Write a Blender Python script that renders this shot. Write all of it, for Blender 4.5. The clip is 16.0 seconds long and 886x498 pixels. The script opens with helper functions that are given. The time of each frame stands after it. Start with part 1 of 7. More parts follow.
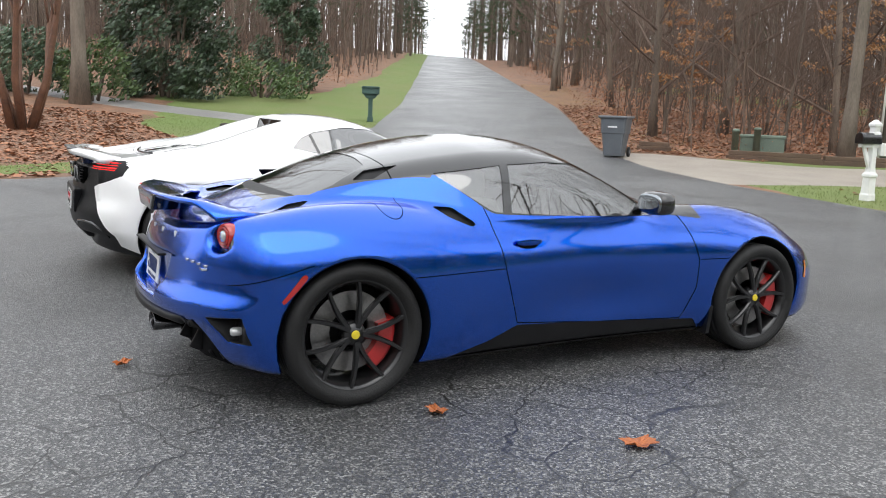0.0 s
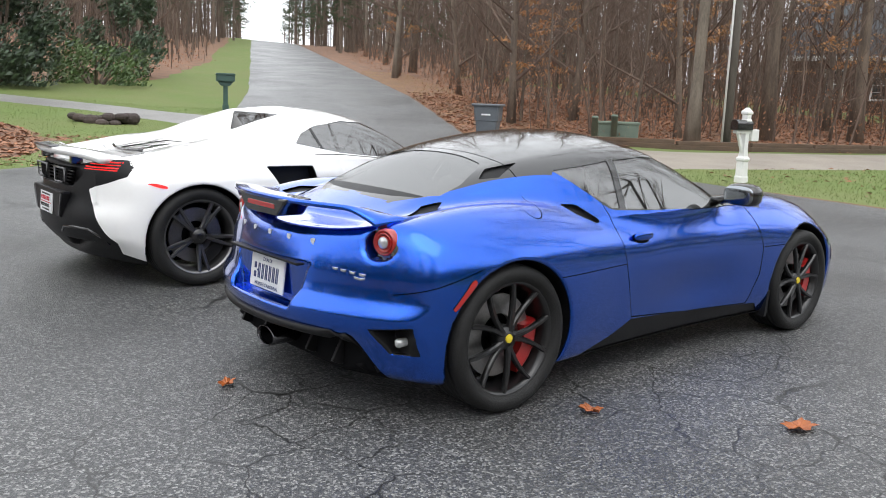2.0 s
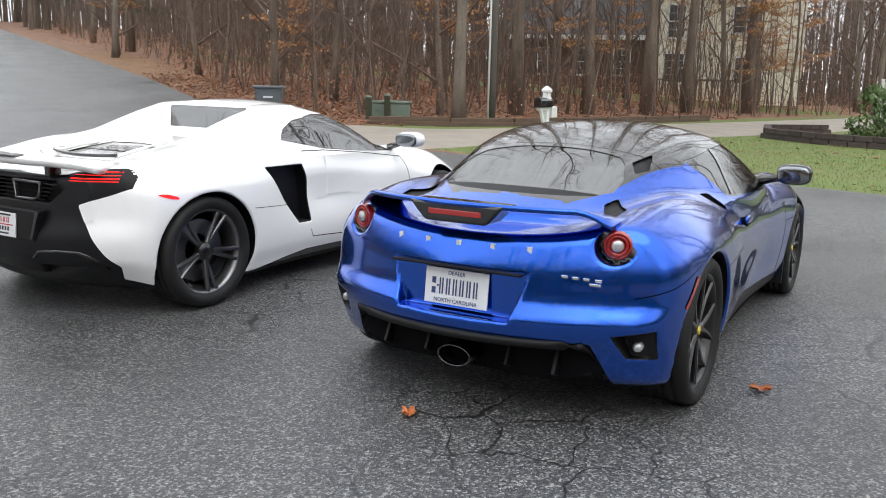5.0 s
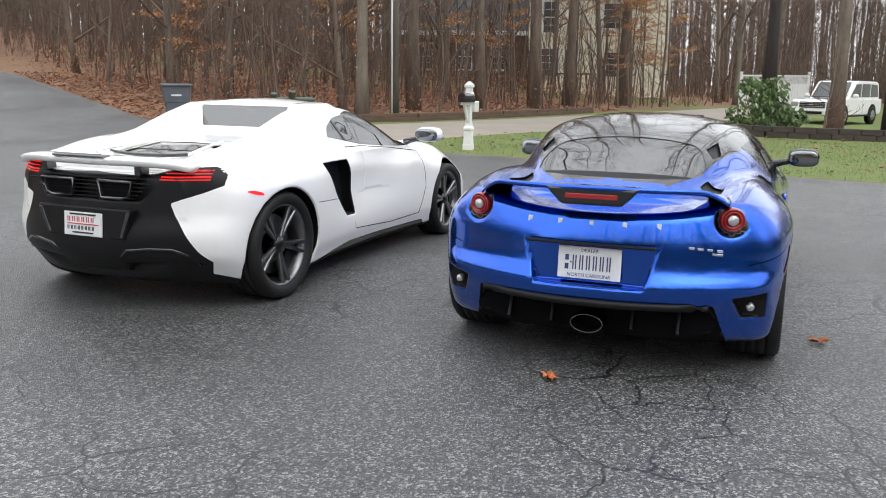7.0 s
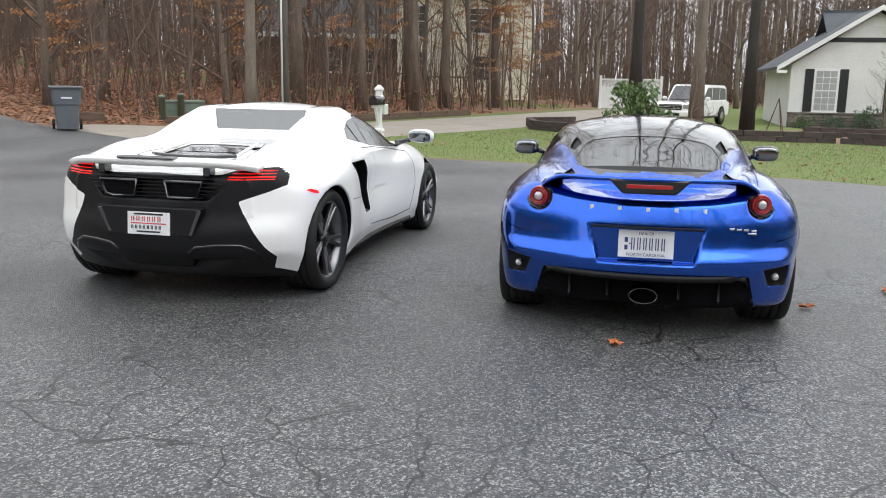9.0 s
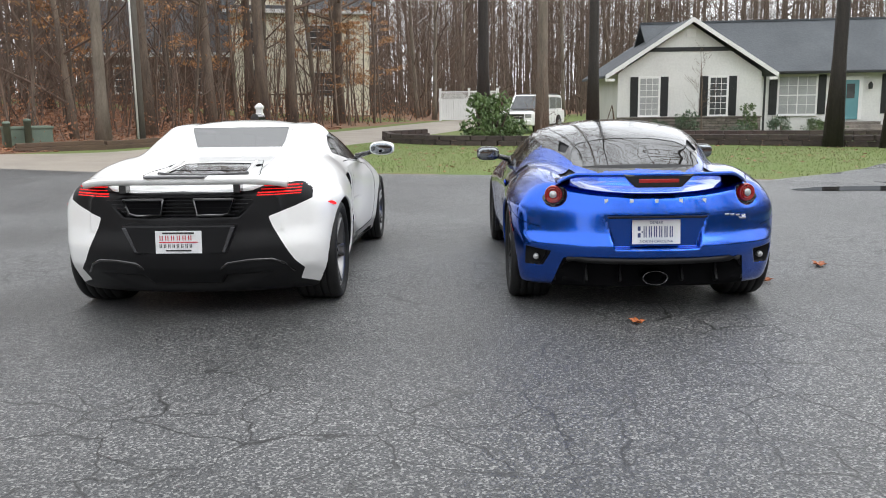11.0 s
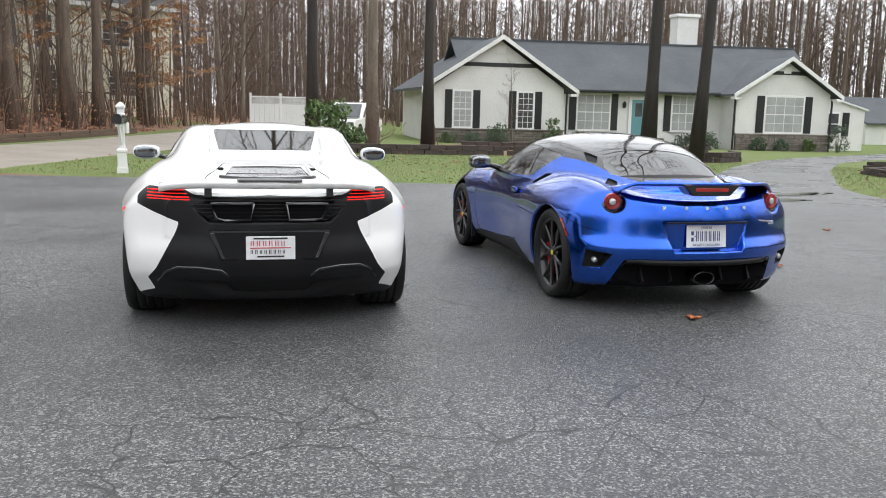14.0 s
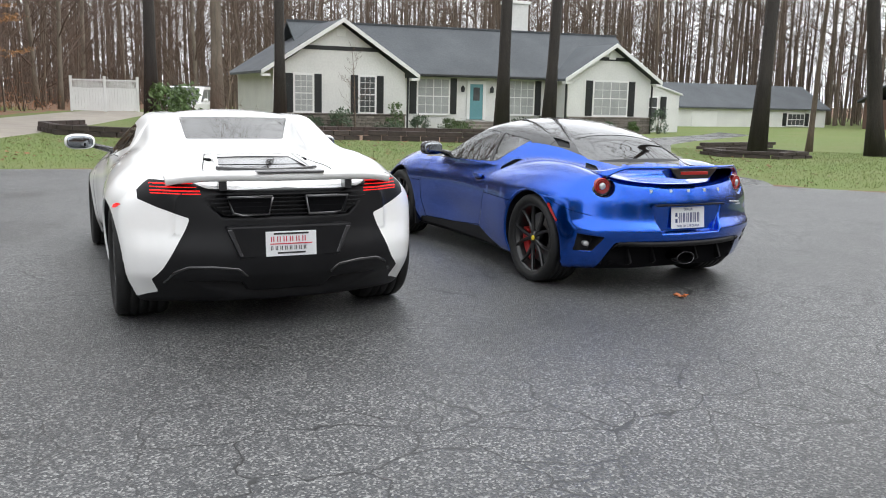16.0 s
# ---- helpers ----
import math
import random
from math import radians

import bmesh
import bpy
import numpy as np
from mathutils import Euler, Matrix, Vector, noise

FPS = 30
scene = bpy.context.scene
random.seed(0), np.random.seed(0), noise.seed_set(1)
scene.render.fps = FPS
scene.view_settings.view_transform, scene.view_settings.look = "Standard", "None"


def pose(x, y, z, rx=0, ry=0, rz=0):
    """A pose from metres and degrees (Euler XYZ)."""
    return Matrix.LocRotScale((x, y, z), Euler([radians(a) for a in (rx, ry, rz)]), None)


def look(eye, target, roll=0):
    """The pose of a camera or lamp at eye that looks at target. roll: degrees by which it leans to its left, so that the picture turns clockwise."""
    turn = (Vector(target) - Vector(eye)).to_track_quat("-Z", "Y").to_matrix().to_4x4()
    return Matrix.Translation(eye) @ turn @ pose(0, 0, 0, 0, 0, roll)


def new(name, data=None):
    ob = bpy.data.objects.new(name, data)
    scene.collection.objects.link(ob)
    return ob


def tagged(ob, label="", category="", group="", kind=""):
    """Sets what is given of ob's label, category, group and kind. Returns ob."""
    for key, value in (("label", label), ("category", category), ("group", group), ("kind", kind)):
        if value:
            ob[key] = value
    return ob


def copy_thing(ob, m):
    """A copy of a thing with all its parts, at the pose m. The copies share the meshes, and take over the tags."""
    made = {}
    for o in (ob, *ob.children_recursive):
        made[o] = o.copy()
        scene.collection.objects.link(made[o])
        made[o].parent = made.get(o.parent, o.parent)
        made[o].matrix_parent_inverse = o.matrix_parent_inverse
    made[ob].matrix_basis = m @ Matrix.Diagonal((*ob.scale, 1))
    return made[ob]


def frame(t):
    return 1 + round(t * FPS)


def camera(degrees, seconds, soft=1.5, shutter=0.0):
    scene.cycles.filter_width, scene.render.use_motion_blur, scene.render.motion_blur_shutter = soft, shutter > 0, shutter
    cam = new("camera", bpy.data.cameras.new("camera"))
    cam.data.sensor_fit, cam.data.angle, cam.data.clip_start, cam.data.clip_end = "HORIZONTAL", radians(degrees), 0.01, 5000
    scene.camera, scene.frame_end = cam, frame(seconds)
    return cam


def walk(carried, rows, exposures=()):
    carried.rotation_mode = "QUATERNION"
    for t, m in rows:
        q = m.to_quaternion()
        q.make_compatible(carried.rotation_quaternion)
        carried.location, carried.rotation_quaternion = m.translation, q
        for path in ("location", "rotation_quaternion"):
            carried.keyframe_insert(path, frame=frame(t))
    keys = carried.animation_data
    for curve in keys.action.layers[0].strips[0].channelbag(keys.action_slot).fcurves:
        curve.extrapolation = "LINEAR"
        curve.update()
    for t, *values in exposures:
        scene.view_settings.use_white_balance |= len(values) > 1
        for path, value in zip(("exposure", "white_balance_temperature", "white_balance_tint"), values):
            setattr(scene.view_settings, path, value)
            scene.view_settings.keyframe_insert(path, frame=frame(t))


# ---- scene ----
cam = camera(54.6, 16.0, soft=1.0)
PATH = [
    (0, (0.5, 0.347, 1.403), (0.323, 2.311, 1.068), 2.2),
    (0.5, (0.092, 0.342, 1.409), (0.013, 2.311, 1.068), 2.5),
    (1, (-0.291, 0.406, 1.416), (-0.32, 2.376, 1.073), 1.9),
    (1.5, (-0.637, 0.402, 1.419), (-0.546, 2.371, 1.08), 1.7),
    (2, (-0.977, 0.46, 1.396), (-0.743, 2.415, 1.046), 2.2),
    (2.5, (-1.298, 0.603, 1.412), (-0.98, 2.545, 1.055), 2.5),
    (3, (-1.7, 0.694, 1.422), (-1.34, 2.628, 1.063), 2.0),
    (3.5, (-2.016, 0.899, 1.408), (-1.509, 2.8, 1.048), 1.9),
    (3.7, (-2.127, 0.98, 1.42), (-1.572, 2.867, 1.056), 2.1),
    (5.8, (-3.456, 1.364, 1.397), (-2.492, 3.074, 1.014), 0.4),
    (6, (-3.58, 1.404, 1.381), (-2.612, 3.112, 0.998), 0.3),
    (6.5, (-3.86, 1.489, 1.402), (-2.853, 3.173, 1.016), 0.4),
    (7, (-4.2, 1.513, 1.411), (-3.075, 3.122, 1.026), 0.8),
    (7.5, (-4.525, 1.617, 1.413), (-3.357, 3.195, 1.031), -0.0),
    (8, (-4.818, 1.683, 1.425), (-3.584, 3.21, 1.043), 0.3),
    (8.5, (-5.137, 1.715, 1.414), (-3.836, 3.184, 1.025), 0.5),
    (9, (-5.454, 1.839, 1.419), (-4.074, 3.237, 1.044), 1.0),
    (9.2, (-5.585, 1.883, 1.412), (-4.163, 3.24, 1.041), 1.2),
    (11.3, (-6.63, 2.672, 1.395), (-4.968, 3.731, 1.053), -0.1),
    (11.5, (-6.703, 2.776, 1.409), (-5.018, 3.797, 1.065), 0.6),
    (12, (-6.935, 3.012, 1.406), (-5.187, 3.922, 1.064), 0.9),
    (12.5, (-7.1, 3.279, 1.393), (-5.334, 4.154, 1.056), 0.8),
    (13, (-7.223, 3.578, 1.409), (-5.419, 4.377, 1.085), 1.1),
    (13.5, (-7.417, 3.854, 1.404), (-5.583, 4.582, 1.079), 1.3),
    (14, (-7.526, 4.16, 1.392), (-5.665, 4.819, 1.072), 1.3),
    (14.5, (-7.625, 4.442, 1.402), (-5.721, 4.963, 1.081), 1.5),
    (15, (-7.731, 4.726, 1.401), (-5.819, 5.206, 1.064), 0.9),
    (15.5, (-7.695, 5.031, 1.38), (-5.767, 5.434, 1.033), 1.0),
    (16, (-7.704, 5.338, 1.38), (-5.752, 5.603, 1.033), 1.3),
]
walk(cam, [(t, look(eye, target, roll)) for t, eye, target, roll in PATH], exposures=[(0, 0.37), (2.5, 0.37), (3.7, 0.27), (6, 0.28), (9, 0.29), (12, 0.31), (16, 0.31)])

# ---- light: overcast winter sky ----
world = bpy.data.worlds.new("overcast_sky")
scene.world = world
world.use_nodes = True
wn, wl = world.node_tree.nodes, world.node_tree.links
wn.clear()
w_out = wn.new("ShaderNodeOutputWorld")
w_bg = wn.new("ShaderNodeBackground")
w_sky = wn.new("ShaderNodeTexSky")
w_sky.sky_type, w_sky.sun_disc = "NISHITA", False
w_sky.sun_elevation, w_sky.sun_rotation = radians(48), radians(200)
w_sky.dust_density = 6.0
w_hsv = wn.new("ShaderNodeHueSaturation")
w_hsv.inputs["Saturation"].default_value = 0.10
w_hsv.inputs["Value"].default_value = 0.6
w_mix = wn.new("ShaderNodeMixRGB")
w_mix.inputs[0].default_value = 0.75
w_mix.inputs[2].default_value = (9.2, 9.5, 9.9, 1)
w_bg.inputs["Strength"].default_value = 0.205
wl.new(w_sky.outputs[0], w_hsv.inputs["Color"])
wl.new(w_hsv.outputs[0], w_mix.inputs[1])
wl.new(w_mix.outputs[0], w_bg.inputs["Color"])
wl.new(w_bg.outputs[0], w_out.inputs["Surface"])
sun = new("sun", bpy.data.lights.new("sun", "SUN"))
sun.data.energy, sun.data.angle, sun.data.color = 0.5, radians(40), (1.0, 0.97, 0.93)
sun.matrix_world = look((6, -18, 40), (0, 0, 0))


# ---- materials ----
def ramp_mix(nt, fac, c1, c2):
    m = nt.nodes.new("ShaderNodeMixRGB")
    m.inputs[1].default_value, m.inputs[2].default_value = (*c1, 1), (*c2, 1)
    nt.links.new(fac, m.inputs[0])
    return m.outputs[0]


def noise_fac(nt, scale, detail=4, lo=0.35, hi=0.65, stretch=None):
    tc = nt.nodes.new("ShaderNodeTexCoord")
    n = nt.nodes.new("ShaderNodeTexNoise")
    n.inputs["Scale"].default_value, n.inputs["Detail"].default_value = scale, detail
    src = tc.outputs["Object"]
    if stretch:
        mp = nt.nodes.new("ShaderNodeMapping")
        mp.inputs["Scale"].default_value = stretch
        nt.links.new(src, mp.inputs["Vector"])
        src = mp.outputs[0]
    nt.links.new(src, n.inputs["Vector"])
    r = nt.nodes.new("ShaderNodeMapRange")
    r.inputs[1].default_value, r.inputs[2].default_value = lo, hi
    nt.links.new(n.outputs[0], r.inputs[0])
    return r.outputs[0]


def surf(name, c1, c2=None, scale=3.0, fine=60.0, rough=0.6, rough2=None, metal=0.0, coat=0.0, bump=0.0, stretch=None, vary=0.0, spec=0.5):
    """Base colour that drifts between two shades at a coarse and a fine scale, with fine relief."""
    m = bpy.data.materials.new(name)
    m.use_nodes = True
    nt = m.node_tree
    b = nt.nodes["Principled BSDF"]
    c2 = c2 or tuple(v * 0.8 for v in c1)
    f1, f2 = noise_fac(nt, scale, stretch=stretch), noise_fac(nt, fine, 3, stretch=stretch)
    a = nt.nodes.new("ShaderNodeMath")
    a.operation = "MULTIPLY_ADD"
    nt.links.new(f1, a.inputs[0])
    a.inputs[1].default_value = 0.6
    s = nt.nodes.new("ShaderNodeMath")
    s.operation = "MULTIPLY"
    nt.links.new(f2, s.inputs[0])
    s.inputs[1].default_value = 0.4
    nt.links.new(s.outputs[0], a.inputs[2])
    col = ramp_mix(nt, a.outputs[0], c1, c2)
    if vary:
        oi = nt.nodes.new("ShaderNodeObjectInfo")
        gi = nt.nodes.new("ShaderNodeNewGeometry")
        ad = nt.nodes.new("ShaderNodeMath")
        nt.links.new(oi.outputs["Random"], ad.inputs[0])
        nt.links.new(gi.outputs["Random Per Island"], ad.inputs[1])
        mr = nt.nodes.new("ShaderNodeMapRange")
        mr.inputs[2].default_value = 2.0
        mr.inputs[3].default_value, mr.inputs[4].default_value = 1 - vary, 1 + vary
        nt.links.new(ad.outputs[0], mr.inputs[0])
        hv = nt.nodes.new("ShaderNodeHueSaturation")
        nt.links.new(col, hv.inputs["Color"])
        nt.links.new(mr.outputs[0], hv.inputs["Value"])
        col = hv.outputs[0]
    nt.links.new(col, b.inputs["Base Color"])
    b.inputs["Roughness"].default_value = rough
    if rough2 is not None:
        rr = nt.nodes.new("ShaderNodeMapRange")
        rr.inputs[3].default_value, rr.inputs[4].default_value = rough, rough2
        nt.links.new(f1, rr.inputs[0])
        nt.links.new(rr.outputs[0], b.inputs["Roughness"])
    b.inputs["Metallic"].default_value = metal
    b.inputs["Coat Weight"].default_value = coat
    b.inputs["Coat Roughness"].default_value = 0.03
    b.inputs["Specular IOR Level"].default_value = spec
    if bump:
        bp = nt.nodes.new("ShaderNodeBump")
        bp.inputs["Strength"].default_value = bump
        bp.inputs["Distance"].default_value = 0.01
        nt.links.new(f2, bp.inputs["Height"])
        nt.links.new(bp.outputs[0], b.inputs["Normal"])
    return m


def glass_mat(name, tint, clear):
    """A tinted pane: mirror-like gloss by Fresnel over a tinted see-through base."""
    m = bpy.data.materials.new(name)
    m.use_nodes = True
    nt = m.node_tree
    nt.nodes.clear()
    o = nt.nodes.new("ShaderNodeOutputMaterial")
    mx = nt.nodes.new("ShaderNodeMixShader")
    fr = nt.nodes.new("ShaderNodeFresnel")
    fr.inputs["IOR"].default_value = clear
    tr = nt.nodes.new("ShaderNodeBsdfTransparent")
    tr.inputs[0].default_value = (*tint, 1)
    gl = nt.nodes.new("ShaderNodeBsdfGlossy")
    gl.inputs["Roughness"].default_value = 0.02
    nt.links.new(fr.outputs[0], mx.inputs[0])
    nt.links.new(tr.outputs[0], mx.inputs[1])
    nt.links.new(gl.outputs[0], mx.inputs[2])
    nt.links.new(mx.outputs[0], o.inputs[0])
    return m


def glow_mat(name, colour, strength):
    m = bpy.data.materials.new(name)
    m.use_nodes = True
    b = m.node_tree.nodes["Principled BSDF"]
    b.inputs["Base Color"].default_value = (*colour, 1)
    b.inputs["Roughness"].default_value = 0.2
    b.inputs["Emission Color"].default_value = (*colour, 1)
    b.inputs["Emission Strength"].default_value = strength
    return m


def asphalt_mat(name, dark, light, wet):
    """Worn wet asphalt: visible aggregate, wandering cracks, damp patches."""
    m = bpy.data.materials.new(name)
    m.use_nodes = True
    nt = m.node_tree
    b = nt.nodes["Principled BSDF"]
    tc = nt.nodes.new("ShaderNodeTexCoord")
    vo = nt.nodes.new("ShaderNodeTexVoronoi")
    vo.inputs["Scale"].default_value = 112
    nt.links.new(tc.outputs["Object"], vo.inputs["Vector"])
    sep = nt.nodes.new("ShaderNodeSeparateColor")
    nt.links.new(vo.outputs["Color"], sep.inputs[0])
    pw = nt.nodes.new("ShaderNodeMath")
    pw.operation = "POWER"
    pw.inputs[1].default_value = 4.0
    nt.links.new(sep.outputs[0], pw.inputs[0])
    stone = ramp_mix(nt, pw.outputs[0], dark, light)
    patch = noise_fac(nt, 0.45, 5, 0.38, 0.66)
    hv = nt.nodes.new("ShaderNodeHueSaturation")
    mr = nt.nodes.new("ShaderNodeMapRange")
    mr.inputs[3].default_value, mr.inputs[4].default_value = 1.15, 0.72
    nt.links.new(patch, mr.inputs[0])
    nt.links.new(stone, hv.inputs["Color"])
    nt.links.new(mr.outputs[0], hv.inputs["Value"])
    # cracks along warped cell borders
    nz = nt.nodes.new("ShaderNodeTexNoise")
    nz.inputs["Scale"].default_value, nz.inputs["Detail"].default_value = 3.0, 6
    nt.links.new(tc.outputs["Object"], nz.inputs["Vector"])
    wa = nt.nodes.new("ShaderNodeVectorMath")
    wa.operation = "MULTIPLY_ADD"
    wa.inputs[1].default_value = (0.36, 0.36, 0)
    nt.links.new(nz.outputs["Color"], wa.inputs[0])
    nt.links.new(tc.outputs["Object"], wa.inputs[2])
    ck = nt.nodes.new("ShaderNodeTexVoronoi")
    ck.feature = "DISTANCE_TO_EDGE"
    ck.inputs["Scale"].default_value = 2.3
    nt.links.new(wa.outputs[0], ck.inputs["Vector"])
    cr = nt.nodes.new("ShaderNodeMapRange")
    cr.inputs[1].default_value, cr.inputs[2].default_value = 0.005, 0.018
    nt.links.new(ck.outputs["Distance"], cr.inputs[0])
    brk = noise_fac(nt, 0.5, 4, 0.455, 0.545)
    mxm = nt.nodes.new("ShaderNodeMath")
    mxm.operation = "MAXIMUM"
    nt.links.new(cr.outputs[0], mxm.inputs[0])
    nt.links.new(brk, mxm.inputs[1])
    cm = nt.nodes.new("ShaderNodeMixRGB")
    cm.inputs[1].default_value = (0.014, 0.014, 0.014, 1)
    nt.links.new(mxm.outputs[0], cm.inputs[0])
    nt.links.new(hv.outputs[0], cm.inputs[2])
    nt.links.new(cm.outputs[0], b.inputs["Base Color"])
    ro = nt.nodes.new("ShaderNodeMapRange")
    ro.inputs[3].default_value, ro.inputs[4].default_value = wet + 0.16, wet
    nt.links.new(patch, ro.inputs[0])
    nt.links.new(ro.outputs[0], b.inputs["Roughness"])
    hs = nt.nodes.new("ShaderNodeMath")
    hs.operation = "MULTIPLY"
    nt.links.new(vo.outputs["Distance"], hs.inputs[0])
    nt.links.new(mxm.outputs[0], hs.inputs[1])
    bp = nt.nodes.new("ShaderNodeBump")
    bp.inputs["Strength"].default_value, bp.inputs["Distance"].default_value = 0.45, 0.010
    nt.links.new(hs.outputs[0], bp.inputs["Height"])
    nt.links.new(bp.outputs[0], b.inputs["Normal"])
    b.inputs["Specular IOR Level"].default_value = 0.65
    return m


M_asphalt = asphalt_mat("wet_asphalt", (0.040, 0.041, 0.044), (0.30, 0.30, 0.29), 0.31)
M_drive = asphalt_mat("wet_drive_asphalt", (0.055, 0.056, 0.058), (0.22, 0.22, 0.215), 0.20)
M_water = surf("rain_water", (0.02, 0.021, 0.022), (0.03, 0.03, 0.031), 2, 20, 0.03, spec=0.6)
M_concrete = surf("concrete", (0.34, 0.30, 0.25), (0.24, 0.21, 0.18), 0.8, 40, 0.55, bump=0.3)
M_path = surf("grey_path", (0.26, 0.25, 0.24), (0.17, 0.165, 0.16), 0.8, 40, 0.5, bump=0.3)
M_lawn = surf("lawn", (0.105, 0.165, 0.032), (0.15, 0.165, 0.055), 0.35, 18, 0.9, bump=0.8)
M_blade = surf("grass_blades", (0.105, 0.175, 0.035), (0.17, 0.185, 0.06), 0.5, 20, 0.7, vary=0.3)
M_straw = surf("straw_grass", (0.42, 0.30, 0.12), (0.30, 0.22, 0.08), 0.7, 20, 0.8, vary=0.45)
M_litter = surf("leaf_litter", (0.26, 0.135, 0.075), (0.12, 0.07, 0.045), 1.2, 14, 0.8, bump=1.0)
M_leaf = surf("dead_leaves", (0.38, 0.17, 0.085), (0.22, 0.11, 0.065), 2, 30, 0.6, vary=0.55)
M_leaf_hot = surf("orange_leaf", (0.5, 0.15, 0.04), (0.32, 0.1, 0.035), 12, 60, 0.5, vary=0.3)
M_bark = surf("grey_bark", (0.19, 0.145, 0.11), (0.075, 0.058, 0.048), 1.5, 14, 0.9, bump=0.9, stretch=(3, 3, 0.5), vary=0.35)
M_bark_dark = surf("wet_dark_bark", (0.035, 0.027, 0.022), (0.015, 0.012, 0.011), 2, 16, 0.6, bump=0.9, stretch=(3, 3, 0.5))
M_bark_pale = surf("pale_bark", (0.24, 0.20, 0.16), (0.12, 0.10, 0.08), 1.5, 14, 0.9, bump=0.9, stretch=(3, 3, 0.6))
M_bark_red = surf("reddish_bark", (0.20, 0.10, 0.06), (0.10, 0.055, 0.04), 3, 20, 0.6, bump=0.6)
M_twig = surf("brown_twigs", (0.15, 0.10, 0.075), (0.09, 0.066, 0.052), 2, 20, 0.9, vary=0.4)
M_needle = surf("pine_needles", (0.035, 0.065, 0.028), (0.06, 0.085, 0.035), 0.8, 20, 0.7, vary=0.45)
M_holly = surf("evergreen_leaves", (0.045, 0.080, 0.045), (0.075, 0.11, 0.06), 1.0, 20, 0.4, vary=0.5)
M_shrub = surf("shrub_leaves", (0.09, 0.14, 0.04), (0.05, 0.09, 0.03), 1.0, 20, 0.5, vary=0.5)
M_beech = surf("copper_leaves", (0.33, 0.13, 0.05), (0.42, 0.24, 0.10), 0.7, 20, 0.7, vary=0.45)
M_blue = surf("blue_metallic_paint", (0.0, 0.090, 0.56), (0.0, 0.078, 0.50), 300, 900, 0.19, metal=0.96, coat=1.0)
M_white = surf("white_paint", (0.88, 0.88, 0.87), (0.86, 0.86, 0.85), 1, 40, 0.3, coat=1.0)
M_gloss = surf("gloss_black", (0.008, 0.008, 0.009), (0.012, 0.012, 0.013), 4, 60, 0.12, coat=0.8)
M_satin = surf("satin_black_plastic", (0.007, 0.007, 0.008), (0.012, 0.012, 0.013), 5, 300, 0.42, bump=0.05, spec=0.22)
# near-black that puts the shade of gaps, bores and recesses into the colour
M_gap = surf("gap_shade_black", (0.004, 0.004, 0.005), None, 5, 60, 0.8, spec=0.1)
M_dark_steel = surf("dark_exhaust_steel", (0.16, 0.16, 0.17), (0.10, 0.10, 0.105), 8, 90, 0.25, metal=1.0)
M_tyre = surf("tyre_rubber", (0.010, 0.010, 0.010), (0.018, 0.018, 0.018), 6, 120, 0.6, bump=0.15, spec=0.3)
M_rim = surf("black_alloy", (0.014, 0.014, 0.015), (0.02, 0.02, 0.021), 8, 200, 0.28, metal=0.4, coat=0.4)
M_rim_grey = surf("gunmetal_alloy", (0.21, 0.21, 0.215), (0.15, 0.15, 0.155), 8, 200, 0.28, metal=0.9, coat=0.3)
M_steel = surf("brake_steel", (0.34, 0.33, 0.32), (0.22, 0.22, 0.22), 6, 90, 0.35, metal=1.0)
M_chrome = surf("chrome", (0.75, 0.76, 0.78), (0.65, 0.66, 0.68), 5, 90, 0.12, metal=1.0)
M_red_cal = surf("red_caliper", (0.42, 0.022, 0.02), (0.34, 0.015, 0.015), 6, 90, 0.35, coat=0.4)
M_red_lens = surf("red_lens", (0.40, 0.014, 0.012), (0.30, 0.01, 0.01), 10, 120, 0.12, coat=1.0)
M_orange_lens = surf("amber_lens", (0.6, 0.16, 0.02), (0.5, 0.12, 0.015), 10, 120, 0.12, coat=1.0)
M_lamp_on = glow_mat("lit_red_lamp", (1.0, 0.012, 0.012), 0.75)
M_clear = surf("clear_lens", (0.62, 0.63, 0.64), (0.45, 0.46, 0.47), 20, 120, 0.1, metal=0.5, coat=1.0)
M_glass = glass_mat("dark_tinted_glass", (0.06, 0.068, 0.07), 3.1)
M_glass_clear = glass_mat("clear_side_glass", (0.66, 0.76, 0.74), 3.0)
M_mirror = surf("mirror_glass", (0.30, 0.32, 0.34), (0.27, 0.29, 0.31), 5, 90, 0.05, metal=1.0)
M_cabin = surf("dark_cabin_trim", (0.03, 0.03, 0.032), (0.045, 0.045, 0.047), 6, 90, 0.7)
M_leather = surf("grey_leather", (0.30, 0.29, 0.28), (0.2, 0.2, 0.195), 6, 90, 0.5, bump=0.1)
M_yellow = surf("yellow_badge", (0.75, 0.6, 0.04), (0.65, 0.5, 0.03), 40, 200, 0.3)
M_plate = surf("plate_white", (0.74, 0.75, 0.76), (0.66, 0.67, 0.68), 6, 90, 0.4)
M_ink_blue = surf("plate_blue_ink", (0.03, 0.05, 0.16), None, 6, 90, 0.5)
M_ink_red = surf("plate_red_ink", (0.55, 0.03, 0.05), None, 6, 90, 0.5)
M_ink_black = surf("plate_black_ink", (0.02, 0.02, 0.02), None, 6, 90, 0.5)
M_wall_white = surf("white_painted_brick", (0.72, 0.72, 0.70), (0.60, 0.60, 0.585), 0.6, 9, 0.7, bump=0.5)
M_trim_white = surf("white_trim", (0.78, 0.78, 0.77), (0.68, 0.68, 0.67), 0.8, 20, 0.5)
M_roof = surf("slate_shingles", (0.085, 0.095, 0.105), (0.055, 0.062, 0.07), 0.5, 9, 0.75, bump=0.4, vary=0.12)
